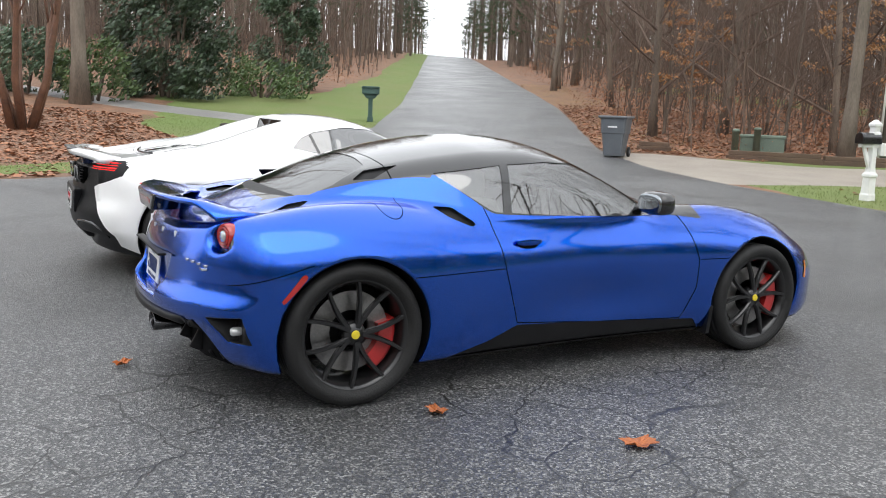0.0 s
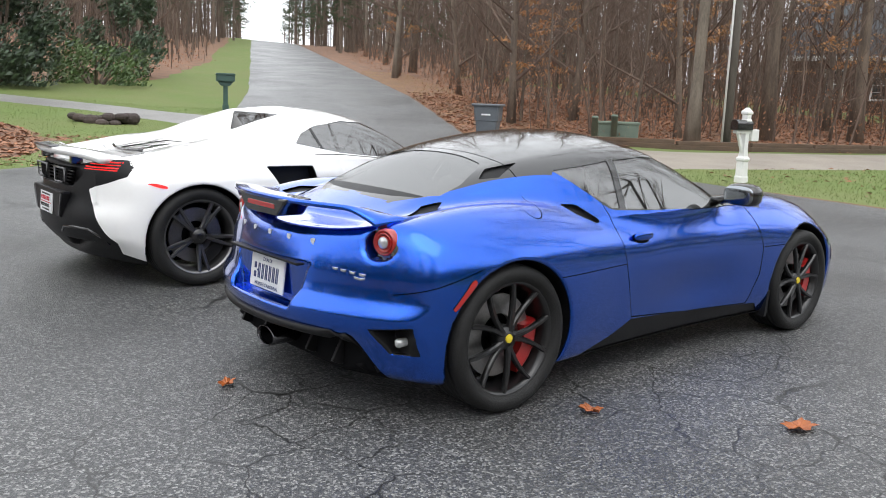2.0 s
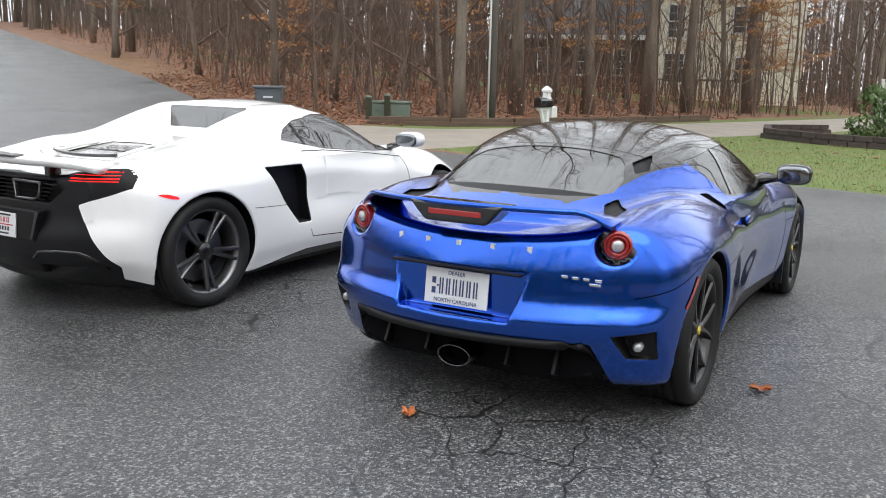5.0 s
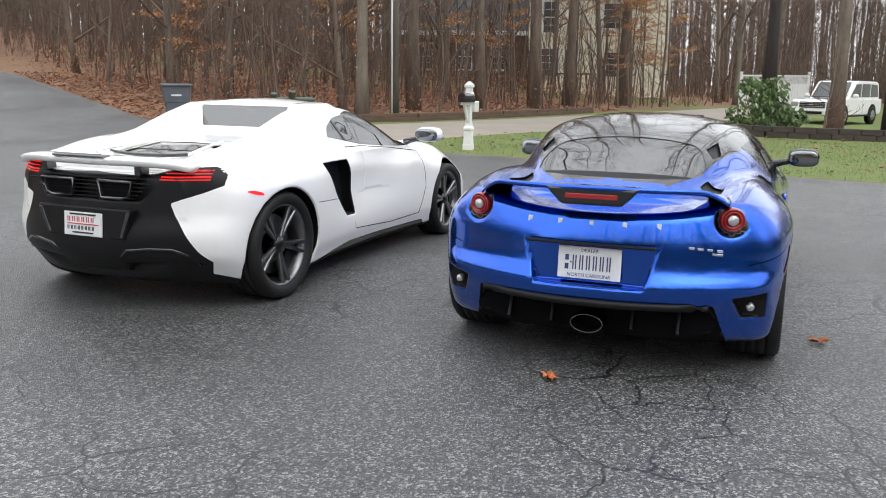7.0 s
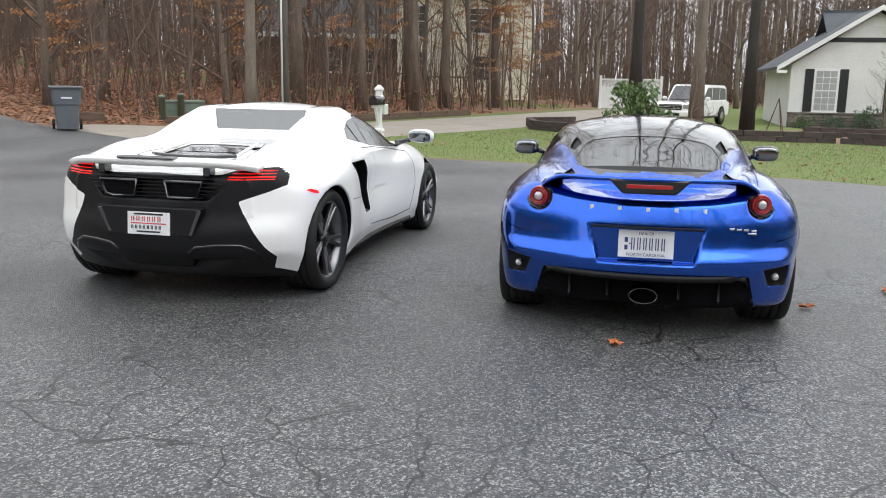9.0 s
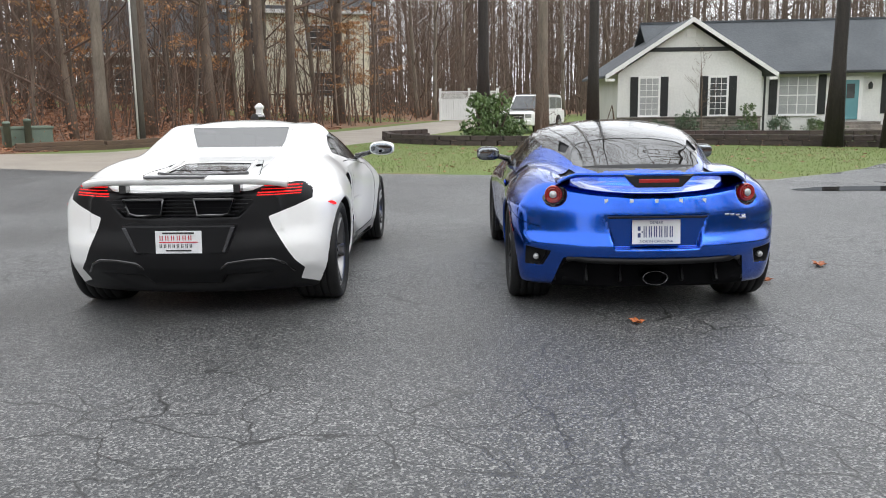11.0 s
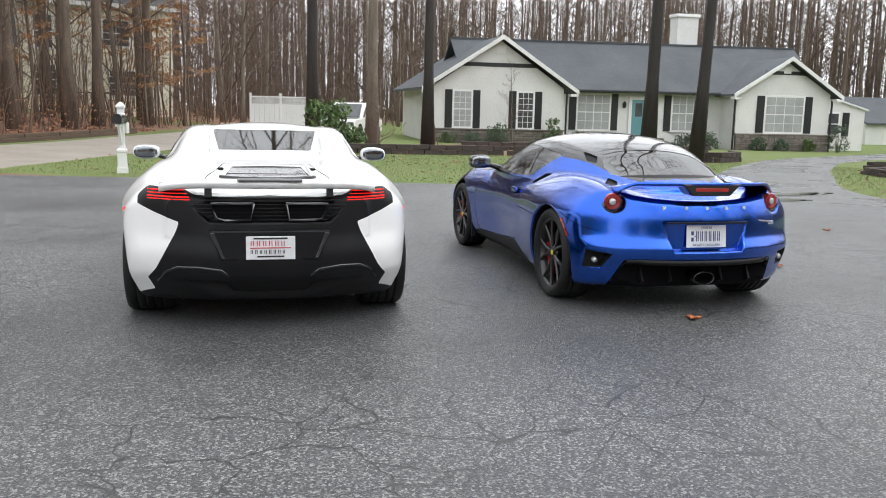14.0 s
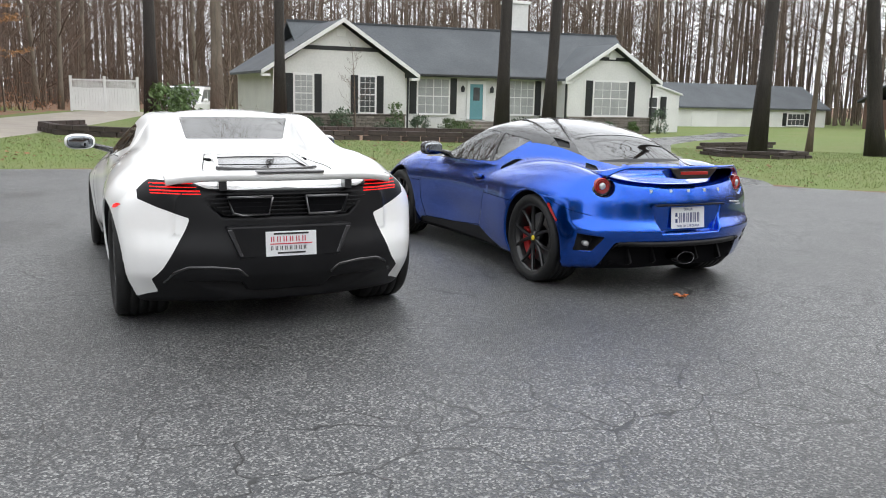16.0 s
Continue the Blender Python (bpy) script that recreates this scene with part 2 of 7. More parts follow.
M_shutter = surf("black_shutters", (0.012, 0.014, 0.015), (0.02, 0.022, 0.024), 4, 40, 0.5)
M_pane = surf("window_glass", (0.10, 0.105, 0.11), (0.05, 0.055, 0.06), 0.5, 3, 0.06, coat=1.0)
M_curtain = surf("window_blinds", (0.42, 0.43, 0.43), (0.3, 0.31, 0.31), 1, 12, 0.3, coat=1.0)
M_teal = surf("teal_door", (0.13, 0.30, 0.33), (0.10, 0.25, 0.28), 2, 40, 0.45)
M_stone = surf("stacked_stone", (0.25, 0.22, 0.19), (0.12, 0.105, 0.095), 1.6, 12, 0.85, bump=0.8, vary=0.5)
M_stone_dark = surf("dark_retaining_block", (0.075, 0.055, 0.048), (0.045, 0.036, 0.033), 2, 14, 0.85, bump=0.7, vary=0.35)
M_cream = surf("cream_siding", (0.84, 0.79, 0.65), (0.76, 0.71, 0.57), 0.5, 10, 0.7)
M_brickish = surf("brown_brick", (0.16, 0.09, 0.065), (0.11, 0.07, 0.055), 0.6, 8, 0.85, bump=0.4)
M_bin = surf("grey_bin_plastic", (0.12, 0.135, 0.15), (0.09, 0.10, 0.115), 3, 60, 0.45)
M_post_green = surf("green_enamel", (0.05, 0.10, 0.085), (0.035, 0.075, 0.065), 3, 40, 0.5)
M_box_green = surf("pale_green_box", (0.16, 0.21, 0.16), (0.11, 0.15, 0.12), 3, 40, 0.6)
M_timber = surf("weathered_timber", (0.14, 0.09, 0.06), (0.08, 0.055, 0.04), 2, 25, 0.85, bump=0.5, stretch=(1, 6, 6))
M_pole = surf("pole_wood", (0.16, 0.14, 0.125), (0.10, 0.09, 0.08), 2, 20, 0.85, bump=0.5, stretch=(4, 4, 0.5))


# ---- mesh toolkit ----
def mesh_of(name, verts, faces, mat, smooth=True):
    me = bpy.data.meshes.new(name)
    me.from_pydata([tuple(v) for v in verts], [], [tuple(f) for f in faces])
    me.materials.append(mat)
    if smooth:
        me.polygons.foreach_set("use_smooth", [True] * len(me.polygons))
    me.update()
    return me


def thing(name, m, label, category, group="", kind=""):
    ob = new(name)
    ob.empty_display_size = 0.2
    ob.matrix_world = m
    return tagged(ob, label, category, group, kind)


def part(name, bm, mat, parent=None, label="", smooth=False):
    """Links a bmesh, or a ready mesh, as one object under a thing or part, in the parent's own axes."""
    if isinstance(bm, bpy.types.Mesh):
        me = bm
    else:
        me = bpy.data.meshes.new(name)
        bm.normal_update()
        bm.to_mesh(me)
        bm.free()
        me.materials.append(mat)
        if smooth:
            me.polygons.foreach_set("use_smooth", [True] * len(me.polygons))
    ob = new(name, me)
    if parent:
        ob.parent = parent
    return tagged(ob, label)


def box(bm, x0, x1, y0, y1, z0, z1, bevel=0.0, m=None):
    r = bmesh.ops.create_cube(bm, size=1)
    vs = r["verts"]
    for v in vs:
        v.co = Vector(((x0 + x1) / 2 + v.co.x * (x1 - x0), (y0 + y1) / 2 + v.co.y * (y1 - y0), (z0 + z1) / 2 + v.co.z * (z1 - z0)))
    if bevel:
        es = list({e for v in vs for e in v.link_edges})
        out = bmesh.ops.bevel(bm, geom=es, offset=bevel, segments=2, affect="EDGES", profile=0.5)
        vs = list({v for f in out["faces"] for v in f.verts} | {v for v in vs if v.is_valid})
    if m:
        for v in vs:
            v.co = m @ v.co
    return bm


def boxed(*a, **k):
    return box(bmesh.new(), *a, **k)


def lathe(profile, seg=48, axis="y", caps=True):
    """Turns (radius, along) pairs round an axis."""
    bm = bmesh.new()
    rings = []
    for r, a in profile:
        ring = []
        for i in range(seg):
            c, s = math.cos(2 * math.pi * i / seg), math.sin(2 * math.pi * i / seg)
            ring.append(bm.verts.new({"y": (r * c, a, r * s), "z": (r * c, r * s, a), "x": (a, r * c, r * s)}[axis]))
        rings.append(ring)
    for p, q in zip(rings, rings[1:]):
        for i in range(seg):
            j = (i + 1) % seg
            bm.faces.new((p[i], p[j], q[j], q[i]))
    if caps and profile[0][0] > 1e-4:
        bm.faces.new(rings[0])
    if caps and profile[-1][0] > 1e-4:
        bm.faces.new(rings[-1][::-1])
    bmesh.ops.remove_doubles(bm, verts=bm.verts, dist=1e-5)
    bmesh.ops.recalc_face_normals(bm, faces=bm.faces)
    return bm


def prism(pts, axis, a0, a1, bevel=0.0):
    """A polygon pushed along an axis. pts are the other two coordinates, in xyz order."""
    bm = bmesh.new()

    def at(p, a):
        return {"x": (a, p[0], p[1]), "y": (p[0], a, p[1]), "z": (p[0], p[1], a)}[axis]
    lo = [bm.verts.new(at(p, a0)) for p in pts]
    hi = [bm.verts.new(at(p, a1)) for p in pts]
    n = len(pts)
    for i in range(n):
        j = (i + 1) % n
        bm.faces.new((lo[i], lo[j], hi[j], hi[i]))
    bm.faces.new(lo)
    bm.faces.new(hi[::-1])
    bmesh.ops.recalc_face_normals(bm, faces=bm.faces)
    if bevel:
        bmesh.ops.bevel(bm, geom=list(bm.edges), offset=bevel, segments=2, affect="EDGES", profile=0.5)
    return bm


def tube(bm, pts, radii, sides=6):
    """A tapered tube along points."""
    rings = []
    for i, p in enumerate(pts):
        d = (pts[min(i + 1, len(pts) - 1)] - pts[max(i - 1, 0)]).normalized()
        a = d.orthogonal().normalized()
        b = d.cross(a)
        rings.append([bm.verts.new(p + radii[i] * (math.cos(2 * math.pi * k / sides) * a + math.sin(2 * math.pi * k / sides) * b)) for k in range(sides)])
    for p, q in zip(rings, rings[1:]):
        for k in range(sides):
            bm.faces.new((p[k], p[(k + 1) % sides], q[(k + 1) % sides], q[k]))
    if sides > 3:
        bm.faces.new(rings[-1])
        bm.faces.new(rings[0][::-1])
    return bm


def curve(*pairs):
    """A smooth curve through (x, y) pairs, with no overshoot."""
    p = sorted(pairs)
    xs, ys = np.array([a for a, _ in p], float), np.array([b for _, b in p], float)
    h, d = np.diff(xs), np.diff(ys) / np.diff(xs)
    m = np.zeros(len(xs))
    for i in range(1, len(xs) - 1):
        if d[i - 1] * d[i] > 0:
            w1, w2 = 2 * h[i] + h[i - 1], h[i] + 2 * h[i - 1]
            m[i] = (w1 + w2) / (w1 / d[i - 1] + w2 / d[i])
    m[0], m[-1] = d[0], d[-1]

    def at(x):
        x = np.clip(x, xs[0], xs[-1])
        i = np.clip(np.searchsorted(xs, x) - 1, 0, len(xs) - 2)
        t = (x - xs[i]) / h[i]
        return (2 * t**3 - 3 * t**2 + 1) * ys[i] + (t**3 - 2 * t**2 + t) * h[i] * m[i] + (3 * t**2 - 2 * t**3) * ys[i + 1] + (t**3 - t**2) * h[i] * m[i + 1]
    return at


def smax(a, b, k):
    return np.maximum(a, b) + k / 4 * np.maximum(0, 1 - np.abs(a - b) / k) ** 2


def smin(a, b, k):
    return -smax(-a, -b, k)


def bump_(v, c, w):
    return np.exp(-((v - c) / w) ** 2)


def poly_sdf(px, pz, pts):
    """Signed distance to a polygon, negative inside."""
    d = np.full(px.shape, 1e9)
    inside = np.zeros(px.shape, bool)
    n = len(pts)
    for i in range(n):
        (ax, az), (bx, bz) = pts[i], pts[(i + 1) % n]
        ex, ez = bx - ax, bz - az
        t = np.clip(((px - ax) * ex + (pz - az) * ez) / (ex * ex + ez * ez), 0, 1)
        d = np.minimum(d, np.hypot(px - ax - t * ex, pz - az - t * ez))
        if ez != 0:
            hit = ((az > pz) != (bz > pz)) & (px < ex * (pz - az) / ez + ax)
            inside ^= hit
    return np.where(inside, -d, d)


def skin_x(f, y, z):
    """Where a car's tail lies at (y, z)."""
    x = np.linspace(-0.95, 0.3, 1200)
    v = f(x, np.full_like(x, y), np.full_like(x, z))
    return float(x[np.argmax(v < 0)])


def skin_z(f, x, y):
    """Where a car's upper side lies at (x, y)."""
    z = np.linspace(1.3, 0.4, 1200)
    v = f(np.full_like(z, x), np.full_like(z, y), z)
    return float(z[np.argmax(v < 0)])


class Skin:
    """A closed surface f = 0, mirrored in y, that can be cut into labelled panels along smooth lines."""

    def __init__(self, f, lo, hi, step):
        self.f = f
        nx, ny, nz = (int((hi[i] - lo[i]) / step) + 2 for i in range(3))
        X = lo[0] + step * np.arange(nx)
        Y = -step / 2 + step * np.arange(ny)
        Z = lo[2] + step * np.arange(nz)
        G = f(*np.meshgrid(X, Y, Z, indexing="ij"))
        acc, cnt = np.zeros((nx - 1, ny - 1, nz - 1, 3)), np.zeros((nx - 1, ny - 1, nz - 1))
        quads = []
        base = np.stack(np.meshgrid(X, Y, Z, indexing="ij"), -1)
        for ax in range(3):
            a = [slice(None)] * 3
            b = [slice(None)] * 3
            a[ax], b[ax] = slice(0, -1), slice(1, None)
            ga, gb = G[tuple(a)], G[tuple(b)]
            I = np.argwhere((ga < 0) != (gb < 0))
            va, vb = ga[tuple(I.T)], gb[tuple(I.T)]
            P = base[tuple(I.T)].copy()
            P[:, ax] += step * va / (va - vb)
            u, v = (ax + 1) % 3, (ax + 2) % 3
            ok = np.ones(len(I), bool)
            cells = []
            for du, dv in ((0, 0), (-1, 0), (-1, -1), (0, -1)):
                C = I.copy()
                C[:, u] += du
                C[:, v] += dv
                good = np.all((C >= 0) & (C < np.array(acc.shape[:3])), 1)
                np.add.at(acc, tuple(C[good].T), P[good])
                np.add.at(cnt, tuple(C[good].T), 1)
                ok &= good
                cells.append(C)
            Q = np.stack(cells, 1)[ok]
            flip = (va > 0)[ok]
            Q[flip] = Q[flip][:, ::-1]
            quads.append(Q)
        idx = -np.ones(cnt.shape, int)
        C = np.argwhere(cnt > 0)
        idx[tuple(C.T)] = np.arange(len(C))
        V = acc[tuple(C.T)] / cnt[tuple(C.T)][:, None]
        mid = C[:, 1] == 0
        for _ in range(3):
            g, val = self.grad(V), f(V[:, 0], V[:, 1], V[:, 2])
            s = np.clip(val / np.maximum((g * g).sum(1), 0.05), -0.6 * step, 0.6 * step)
            V -= s[:, None] * g
            V[mid, 1] = 0
        F = np.concatenate([idx[Q[..., 0], Q[..., 1], Q[..., 2]] for Q in quads])
        remap = np.arange(len(V))
        other = np.where(~mid)[0]
        remap[other] = len(V) + np.arange(len(other))
        V2 = V[other] * np.array([1, -1, 1])
        self.V = np.concatenate([V, V2])
        self.F = [tuple(q) for q in F] + [tuple(q) for q in remap[F][:, ::-1]]
        self.L = ["body"] * len(self.F)

    def grad(self, V, e=0.003):
        g = np.zeros_like(V)
        for i in range(3):
            d = np.zeros(3)
            d[i] = e
            a, b = V + d, V - d
            g[:, i] = (self.f(a[:, 0], a[:, 1], a[:, 2]) - self.f(b[:, 0], b[:, 1], b[:, 2])) / (2 * e)
        return g

    def cut(self, label, fn, of=("body",), where=None):
        """Panels of the labels named in 'of' become label where fn < 0; the line fn = 0 becomes an edge."""
        val = fn(self.V[:, 0], self.V[:, 1], self.V[:, 2])
        val = np.where(np.abs(val) < 1e-6, 1e-6, val)
        ok = where(self.V[:, 0], self.V[:, 1], self.V[:, 2]) if where else np.ones(len(self.V), bool)
        new_v, edge = [], {}
        nF, nL = [], []
        n0 = len(self.V)
        for q, lab in zip(self.F, self.L):
            if lab not in of or not ok[q[0]]:
                nF.append(q), nL.append(lab)
                continue
            neg = [val[i] < 0 for i in q]
            if all(neg):
                nF.append(q), nL.append(label)
            elif not any(neg):
                nF.append(q), nL.append(lab)
            else:
                ins, out = [], []
                for k, i in enumerate(q):
                    j = q[(k + 1) % len(q)]
                    (ins if neg[k] else out).append(i)
                    if neg[k] != (val[j] < 0):
                        key = (min(i, j), max(i, j))
                        if key not in edge:
                            t = val[i] / (val[i] - val[j])
                            edge[key] = n0 + len(new_v)
                            new_v.append(self.V[i] * (1 - t) + self.V[j] * t)
                        ins.append(edge[key]), out.append(edge[key])
                if len(ins) > 2:
                    nF.append(tuple(ins)), nL.append(label)
                if len(out) > 2:
                    nF.append(tuple(out)), nL.append(lab)
        if new_v:
            self.V = np.concatenate([self.V, np.array(new_v)])
        self.F, self.L = nF, nL

    def line(self, fn, width=0.0025, of=("body",), where=None):
        """A shut line along fn = 0."""
        near = (lambda x, y, z: np.abs(fn(x, y, z)) < 0.06) if where is None else (lambda x, y, z: (np.abs(fn(x, y, z)) < 0.06) & where(x, y, z))
        for lab in of:
            self.cut(lab + "~", lambda x, y, z: fn(x, y, z) - width, (lab,), near)
            self.cut(lab + "~~", lambda x, y, z: fn(x, y, z) + width, (lab + "~",), near)
            self.L = ["gap" if l == lab + "~" else lab if l == lab + "~~" else l for l in self.L]

    def mesh(self, label, mat, sink=0.0, side=0, name=None):
        fs = [q for q, l in zip(self.F, self.L) if l == label and (side == 0 or self.V[list(q), 1].mean() * side > 0)]
        used = sorted({i for q in fs for i in q})
        at = {i: k for k, i in enumerate(used)}
        V = self.V[used] if used else np.zeros((0, 3))
        g = self.grad(V)
        nrm = g / np.maximum(np.linalg.norm(g, axis=1), 1e-6)[:, None]
        me = mesh_of(name or label, V - sink * nrm, [[at[i] for i in q] for q in fs], mat)
        if len(V):
            me.normals_split_custom_set_from_vertices([tuple(v) for v in nrm])
        return me


# ---- ground: one sheet, cut along the kerbless edges of road, drives and lawns ----
def height(x, y):
    x, y = np.asarray(x, float), np.asarray(y, float)
    s = np.maximum(0, (y - 16) - 0.30 * np.maximum(0, x - 4))
    hill = np.where(s < 11, 0.0034 * s * s, 0.411 + 0.0748 * (s - 11))
    crest = np.clip(s - 95, 0, 90)
    hill = np.where(s > 95, 6.694 + 0.0748 * crest - 0.000416 * crest * crest, hill)
    fade = 1 / (1 + np.exp(np.clip((x - 45) / 9, -40, 40)))
    bank = 0.055 * np.maximum(0, -x - 7.5) / (1 + np.exp(np.clip(-(y - 11.5) / 0.8, -40, 40))) * np.exp(-np.maximum(0, -x - 40) / 40)
    east = -0.017 * np.clip(x - 12, 0, 40) / (1 + np.exp(np.clip((y - 26) / 3, -40, 40)))
    across = 0.837 * y - 0.547 * x
    along = 0.837 * x + 0.547 * y
    rise = np.clip((across - 5.35) / 1.2, 0, 1) * (1 - np.clip((across - 9.5) / 4, 0, 1))
    crown = 0.028 * rise * np.exp(-(((along - 3) / 9) ** 4))
    return hill * fade + bank + east + crown


def strip_sdf(pts, half):
    def f(x, y, z=None):
        d = np.full(np.shape(x), 1e9)
        for (ax, ay), (bx, by) in zip(pts, pts[1:]):
            ex, ey = bx - ax, by - ay
            t = np.clip(((x - ax) * ex + (y - ay) * ey) / (ex * ex + ey * ey), 0, 1)
            d = np.minimum(d, np.hypot(x - ax - t * ex, y - ay - t * ey))
        return d - half
    return f


def wob(x, y, a=0.12):
    return a * (np.sin(1.9 * x + 0.7 * y) * np.sin(0.8 * y - 1.3 * x) + 0.5 * np.sin(5.1 * x + 3.3 * y))


ROAD_POLY = [(-5.2, 40), (-4.5, 28), (-5.0, 19), (-5.8, 15.6), (-7.4, 12.6), (-12, 9.6), (-22, 8.5), (-160, 8.5), (-160, -3), (-24, -3), (-10, -4.5), (-5, -6), (4.5, -6), (6.2, -3), (7.6, 1), (8.7, 5), (8.7, 7.5), (7.8, 10), (6.9, 12.4), (6.0, 14.4), (5.2, 16.6), (3.6, 20.5), (2.6, 25), (1.9, 40), (-11.4, 160), (-29.6, 330), (-35.8, 330), (-17.6, 160)]
DRIVE_N = [(3.0, 21.2), (8, 21.2), (13, 22.6), (20, 25.2), (30, 28.6), (46, 34)]
DRIVE_S = [(7.0, 3.9), (13, 3.7), (20, 3.3), (28, 2.4), (35, 0.5), (60, -8)]
PATH_W = [(-3.2, 25.7), (-8.1, 29.0), (-12.8, 29.6), (-18.5, 31.6), (-32, 34)]
f_road = lambda x, y, z=None: poly_sdf(x, y, ROAD_POLY) + wob(x, y, 0.05)
f_drive_n = lambda x, y, z=None: strip_sdf(DRIVE_N, 2.0)(x, y) - 1.3 * np.exp(-((x - 4) / 2.5) ** 2) + wob(x, y, 0.04)
f_drive_s = lambda x, y, z=None: strip_sdf(DRIVE_S, 1.35)(x, y) - 0.9 * np.exp(-((x - 8.3) / 2.0) ** 2) + wob(x, y, 0.05)
f_path_w = lambda x, y, z=None: strip_sdf(PATH_W, 0.95)(x, y) - 0.6 * np.exp(-((x + 4) / 1.5) ** 2)
LAWN_N = [(-4.0, 26), (-8.3, 29.6), (-12, 30.2), (-14.5, 34), (-9.5, 41), (-10, 60), (-22, 175), (-16, 175), (-3.5, 40)]
LAWN_W = [(-5, 19), (-5.9, 16), (-7.6, 13), (-12, 10), (-24, 9), (-60, 9), (-60, 10.4), (-24, 10.2), (-12.3, 11.2), (-8.6, 14.2), (-7.0, 17.5), (-7.6, 21), (-11, 25.5), (-12, 28.6), (-8.3, 28.4), (-4.0, 25.3)]
LAWN_E = [(5.8, 15.4), (6.9, 12.4), (7.8, 10), (8.8, 7), (8.7, 4.6), (4, -14), (3, -160), (160, -160), (160, 40), (60, 38), (43, 36), (30, 31.5), (20, 28.3), (14.5, 26), (5, 24), (4.5, 19)]
f_lawn = lambda x, y, z=None: np.minimum(np.minimum(poly_sdf(x, y, LAWN_N), poly_sdf(x, y, LAWN_W)), poly_sdf(x, y, LAWN_E)) + wob(x, y, 0.35)
BED = [(24, 24), (20.5, 23.5), (18.4, 21.5), (17.8, 19), (18.2, 16.8), (20.2, 14.6), (22.4, 12.3), (22.9, 9.5), (23, 7), (25.5, 6.5), (29, 9), (31, 12), (36, 14), (37.5, 18), (33, 19), (28, 19), (26, 23)]
f_turf = f_lawn
f_lawn = lambda x, y, z=None: np.maximum(f_turf(x, y), -poly_sdf(x, y, BED))


class Sheet(Skin):
    def __init__(self, xs, ys):
        X, Y = np.meshgrid(xs, ys, indexing="ij")
        self.V = np.stack([X.ravel(), Y.ravel(), height(X, Y).ravel()], 1)
        n, m = len(xs), len(ys)
        self.F = [(i * m + j, (i + 1) * m + j, (i + 1) * m + j + 1, i * m + j + 1) for i in range(n - 1) for j in range(m - 1)]
        self.L = ["wood_floor"] * len(self.F)

    def mesh(self, label, mat, name):
        fs = [q for q, l in zip(self.F, self.L) if l == label]
        used = sorted({i for q in fs for i in q})
        at = {i: k for k, i in enumerate(used)}
        return mesh_of(name, self.V[used], [[at[i] for i in q] for q in fs], mat)


def spaced(marks):
    out = []
    for (a, s), (b, _) in zip(marks, marks[1:]):
        out += list(np.arange(a, b - 1e-6, s))
    return np.array(out + [marks[-1][0]])


sheet = Sheet(spaced([(-1500, 240), (-300, 40), (-60, 4), (-24, 0.8), (26, 2), (60, 10), (160, 60), (400, 275), (1500, 1)]), spaced([(-1500, 240), (-300, 40), (-60, 6), (-6, 1.0), (32, 2), (60, 4), (180, 20), (400, 275), (1500, 1)]))
sheet.cut("road", f_road, ("wood_floor",))
sheet.cut("drive_n", f_drive_n, ("wood_floor",))
sheet.cut("drive_s", f_drive_s, ("wood_floor",))
sheet.cut("path_w", f_path_w, ("wood_floor",))
sheet.cut("lawn", f_lawn, ("wood_floor",))
sheet.cut("lawn", lambda x, y, z: poly_sdf(x, y, [(5.5, 59.0), (20, 46.5), (35.4, 33.0), (41.7, 38.0), (25, 53.2), (10.3, 65.8)]) + wob(x, y, 0.9), ("wood_floor",))
for lab, mat, nm, text, cat in (("road", M_asphalt, "road", "cracked damp grey asphalt road and junction", "road"), ("drive_n", M_concrete, "driveway", "pale concrete driveway leading off the road", "driveway"), ("drive_s", M_drive, "driveway", "wet grey driveway curving towards the white house", "driveway"), ("path_w", M_path, "driveway", "narrow grey driveway crossing the lawn", "driveway"), ("lawn", M_lawn, "lawn", "patchy green winter lawn", "lawn"), ("wood_floor", M_litter, "ground", "woodland floor covered in brown fallen leaves", "ground")):
    tagged(new(nm, sheet.mesh(lab, mat, nm)), text, cat, kind="structure")


def hz(x, y):
    return float(height(x, y))


rng = np.random.default_rng(7)


def scatter_mesh(name, pts, make, mat, label, category):
    """Many tiny flat pieces as one mesh of stuff."""
    V, F = [], []
    for p in pts:
        v, f = make(p)
        k = len(V)
        V += v
        F += [tuple(i + k for i in q) for q in f]
    return tagged(new(name, mesh_of(name, V, F, mat, smooth=False)), label, category, kind="stuff")


def leaf_piece(p, s=0.05, lift=0.012):
    a, t = rng.uniform(0, 6.28), rng.uniform(-0.5, 0.5)
    s *= rng.uniform(0.7, 1.4)
    c, q = math.cos(a), math.sin(a)
    z = hz(p[0], p[1]) + lift
    out = []
    for u, v, w in ((-1, 0, 0), (0, -0.55, 0.25), (1, 0, 0.1), (0, 0.55, 0.35)):
        out.append((p[0] + s * (u * c - v * q), p[1] + s * (u * q + v * c), z + s * abs(w + t * v)))
    return out, [(0, 1, 2), (0, 2, 3)]


def blade_piece(p):
    a, h = rng.uniform(0, 6.28), rng.uniform(0.02, 0.055)
    c, q = math.cos(a), math.sin(a)
    z = hz(p[0], p[1]) - 0.005
    b = 0.007
    return [(p[0] - b * c, p[1] - b * q, z), (p[0] + b * c, p[1] + b * q, z), (p[0] + 0.03 * q + rng.uniform(-0.02, 0.02), p[1] - 0.03 * c, z + h)], [(0, 1, 2)]


def inside(n, x0, x1, y0, y1, cond):
    P = np.stack([rng.uniform(x0, x1, n), rng.uniform(y0, y1, n)], 1)
    return P[cond(P[:, 0], P[:, 1])]


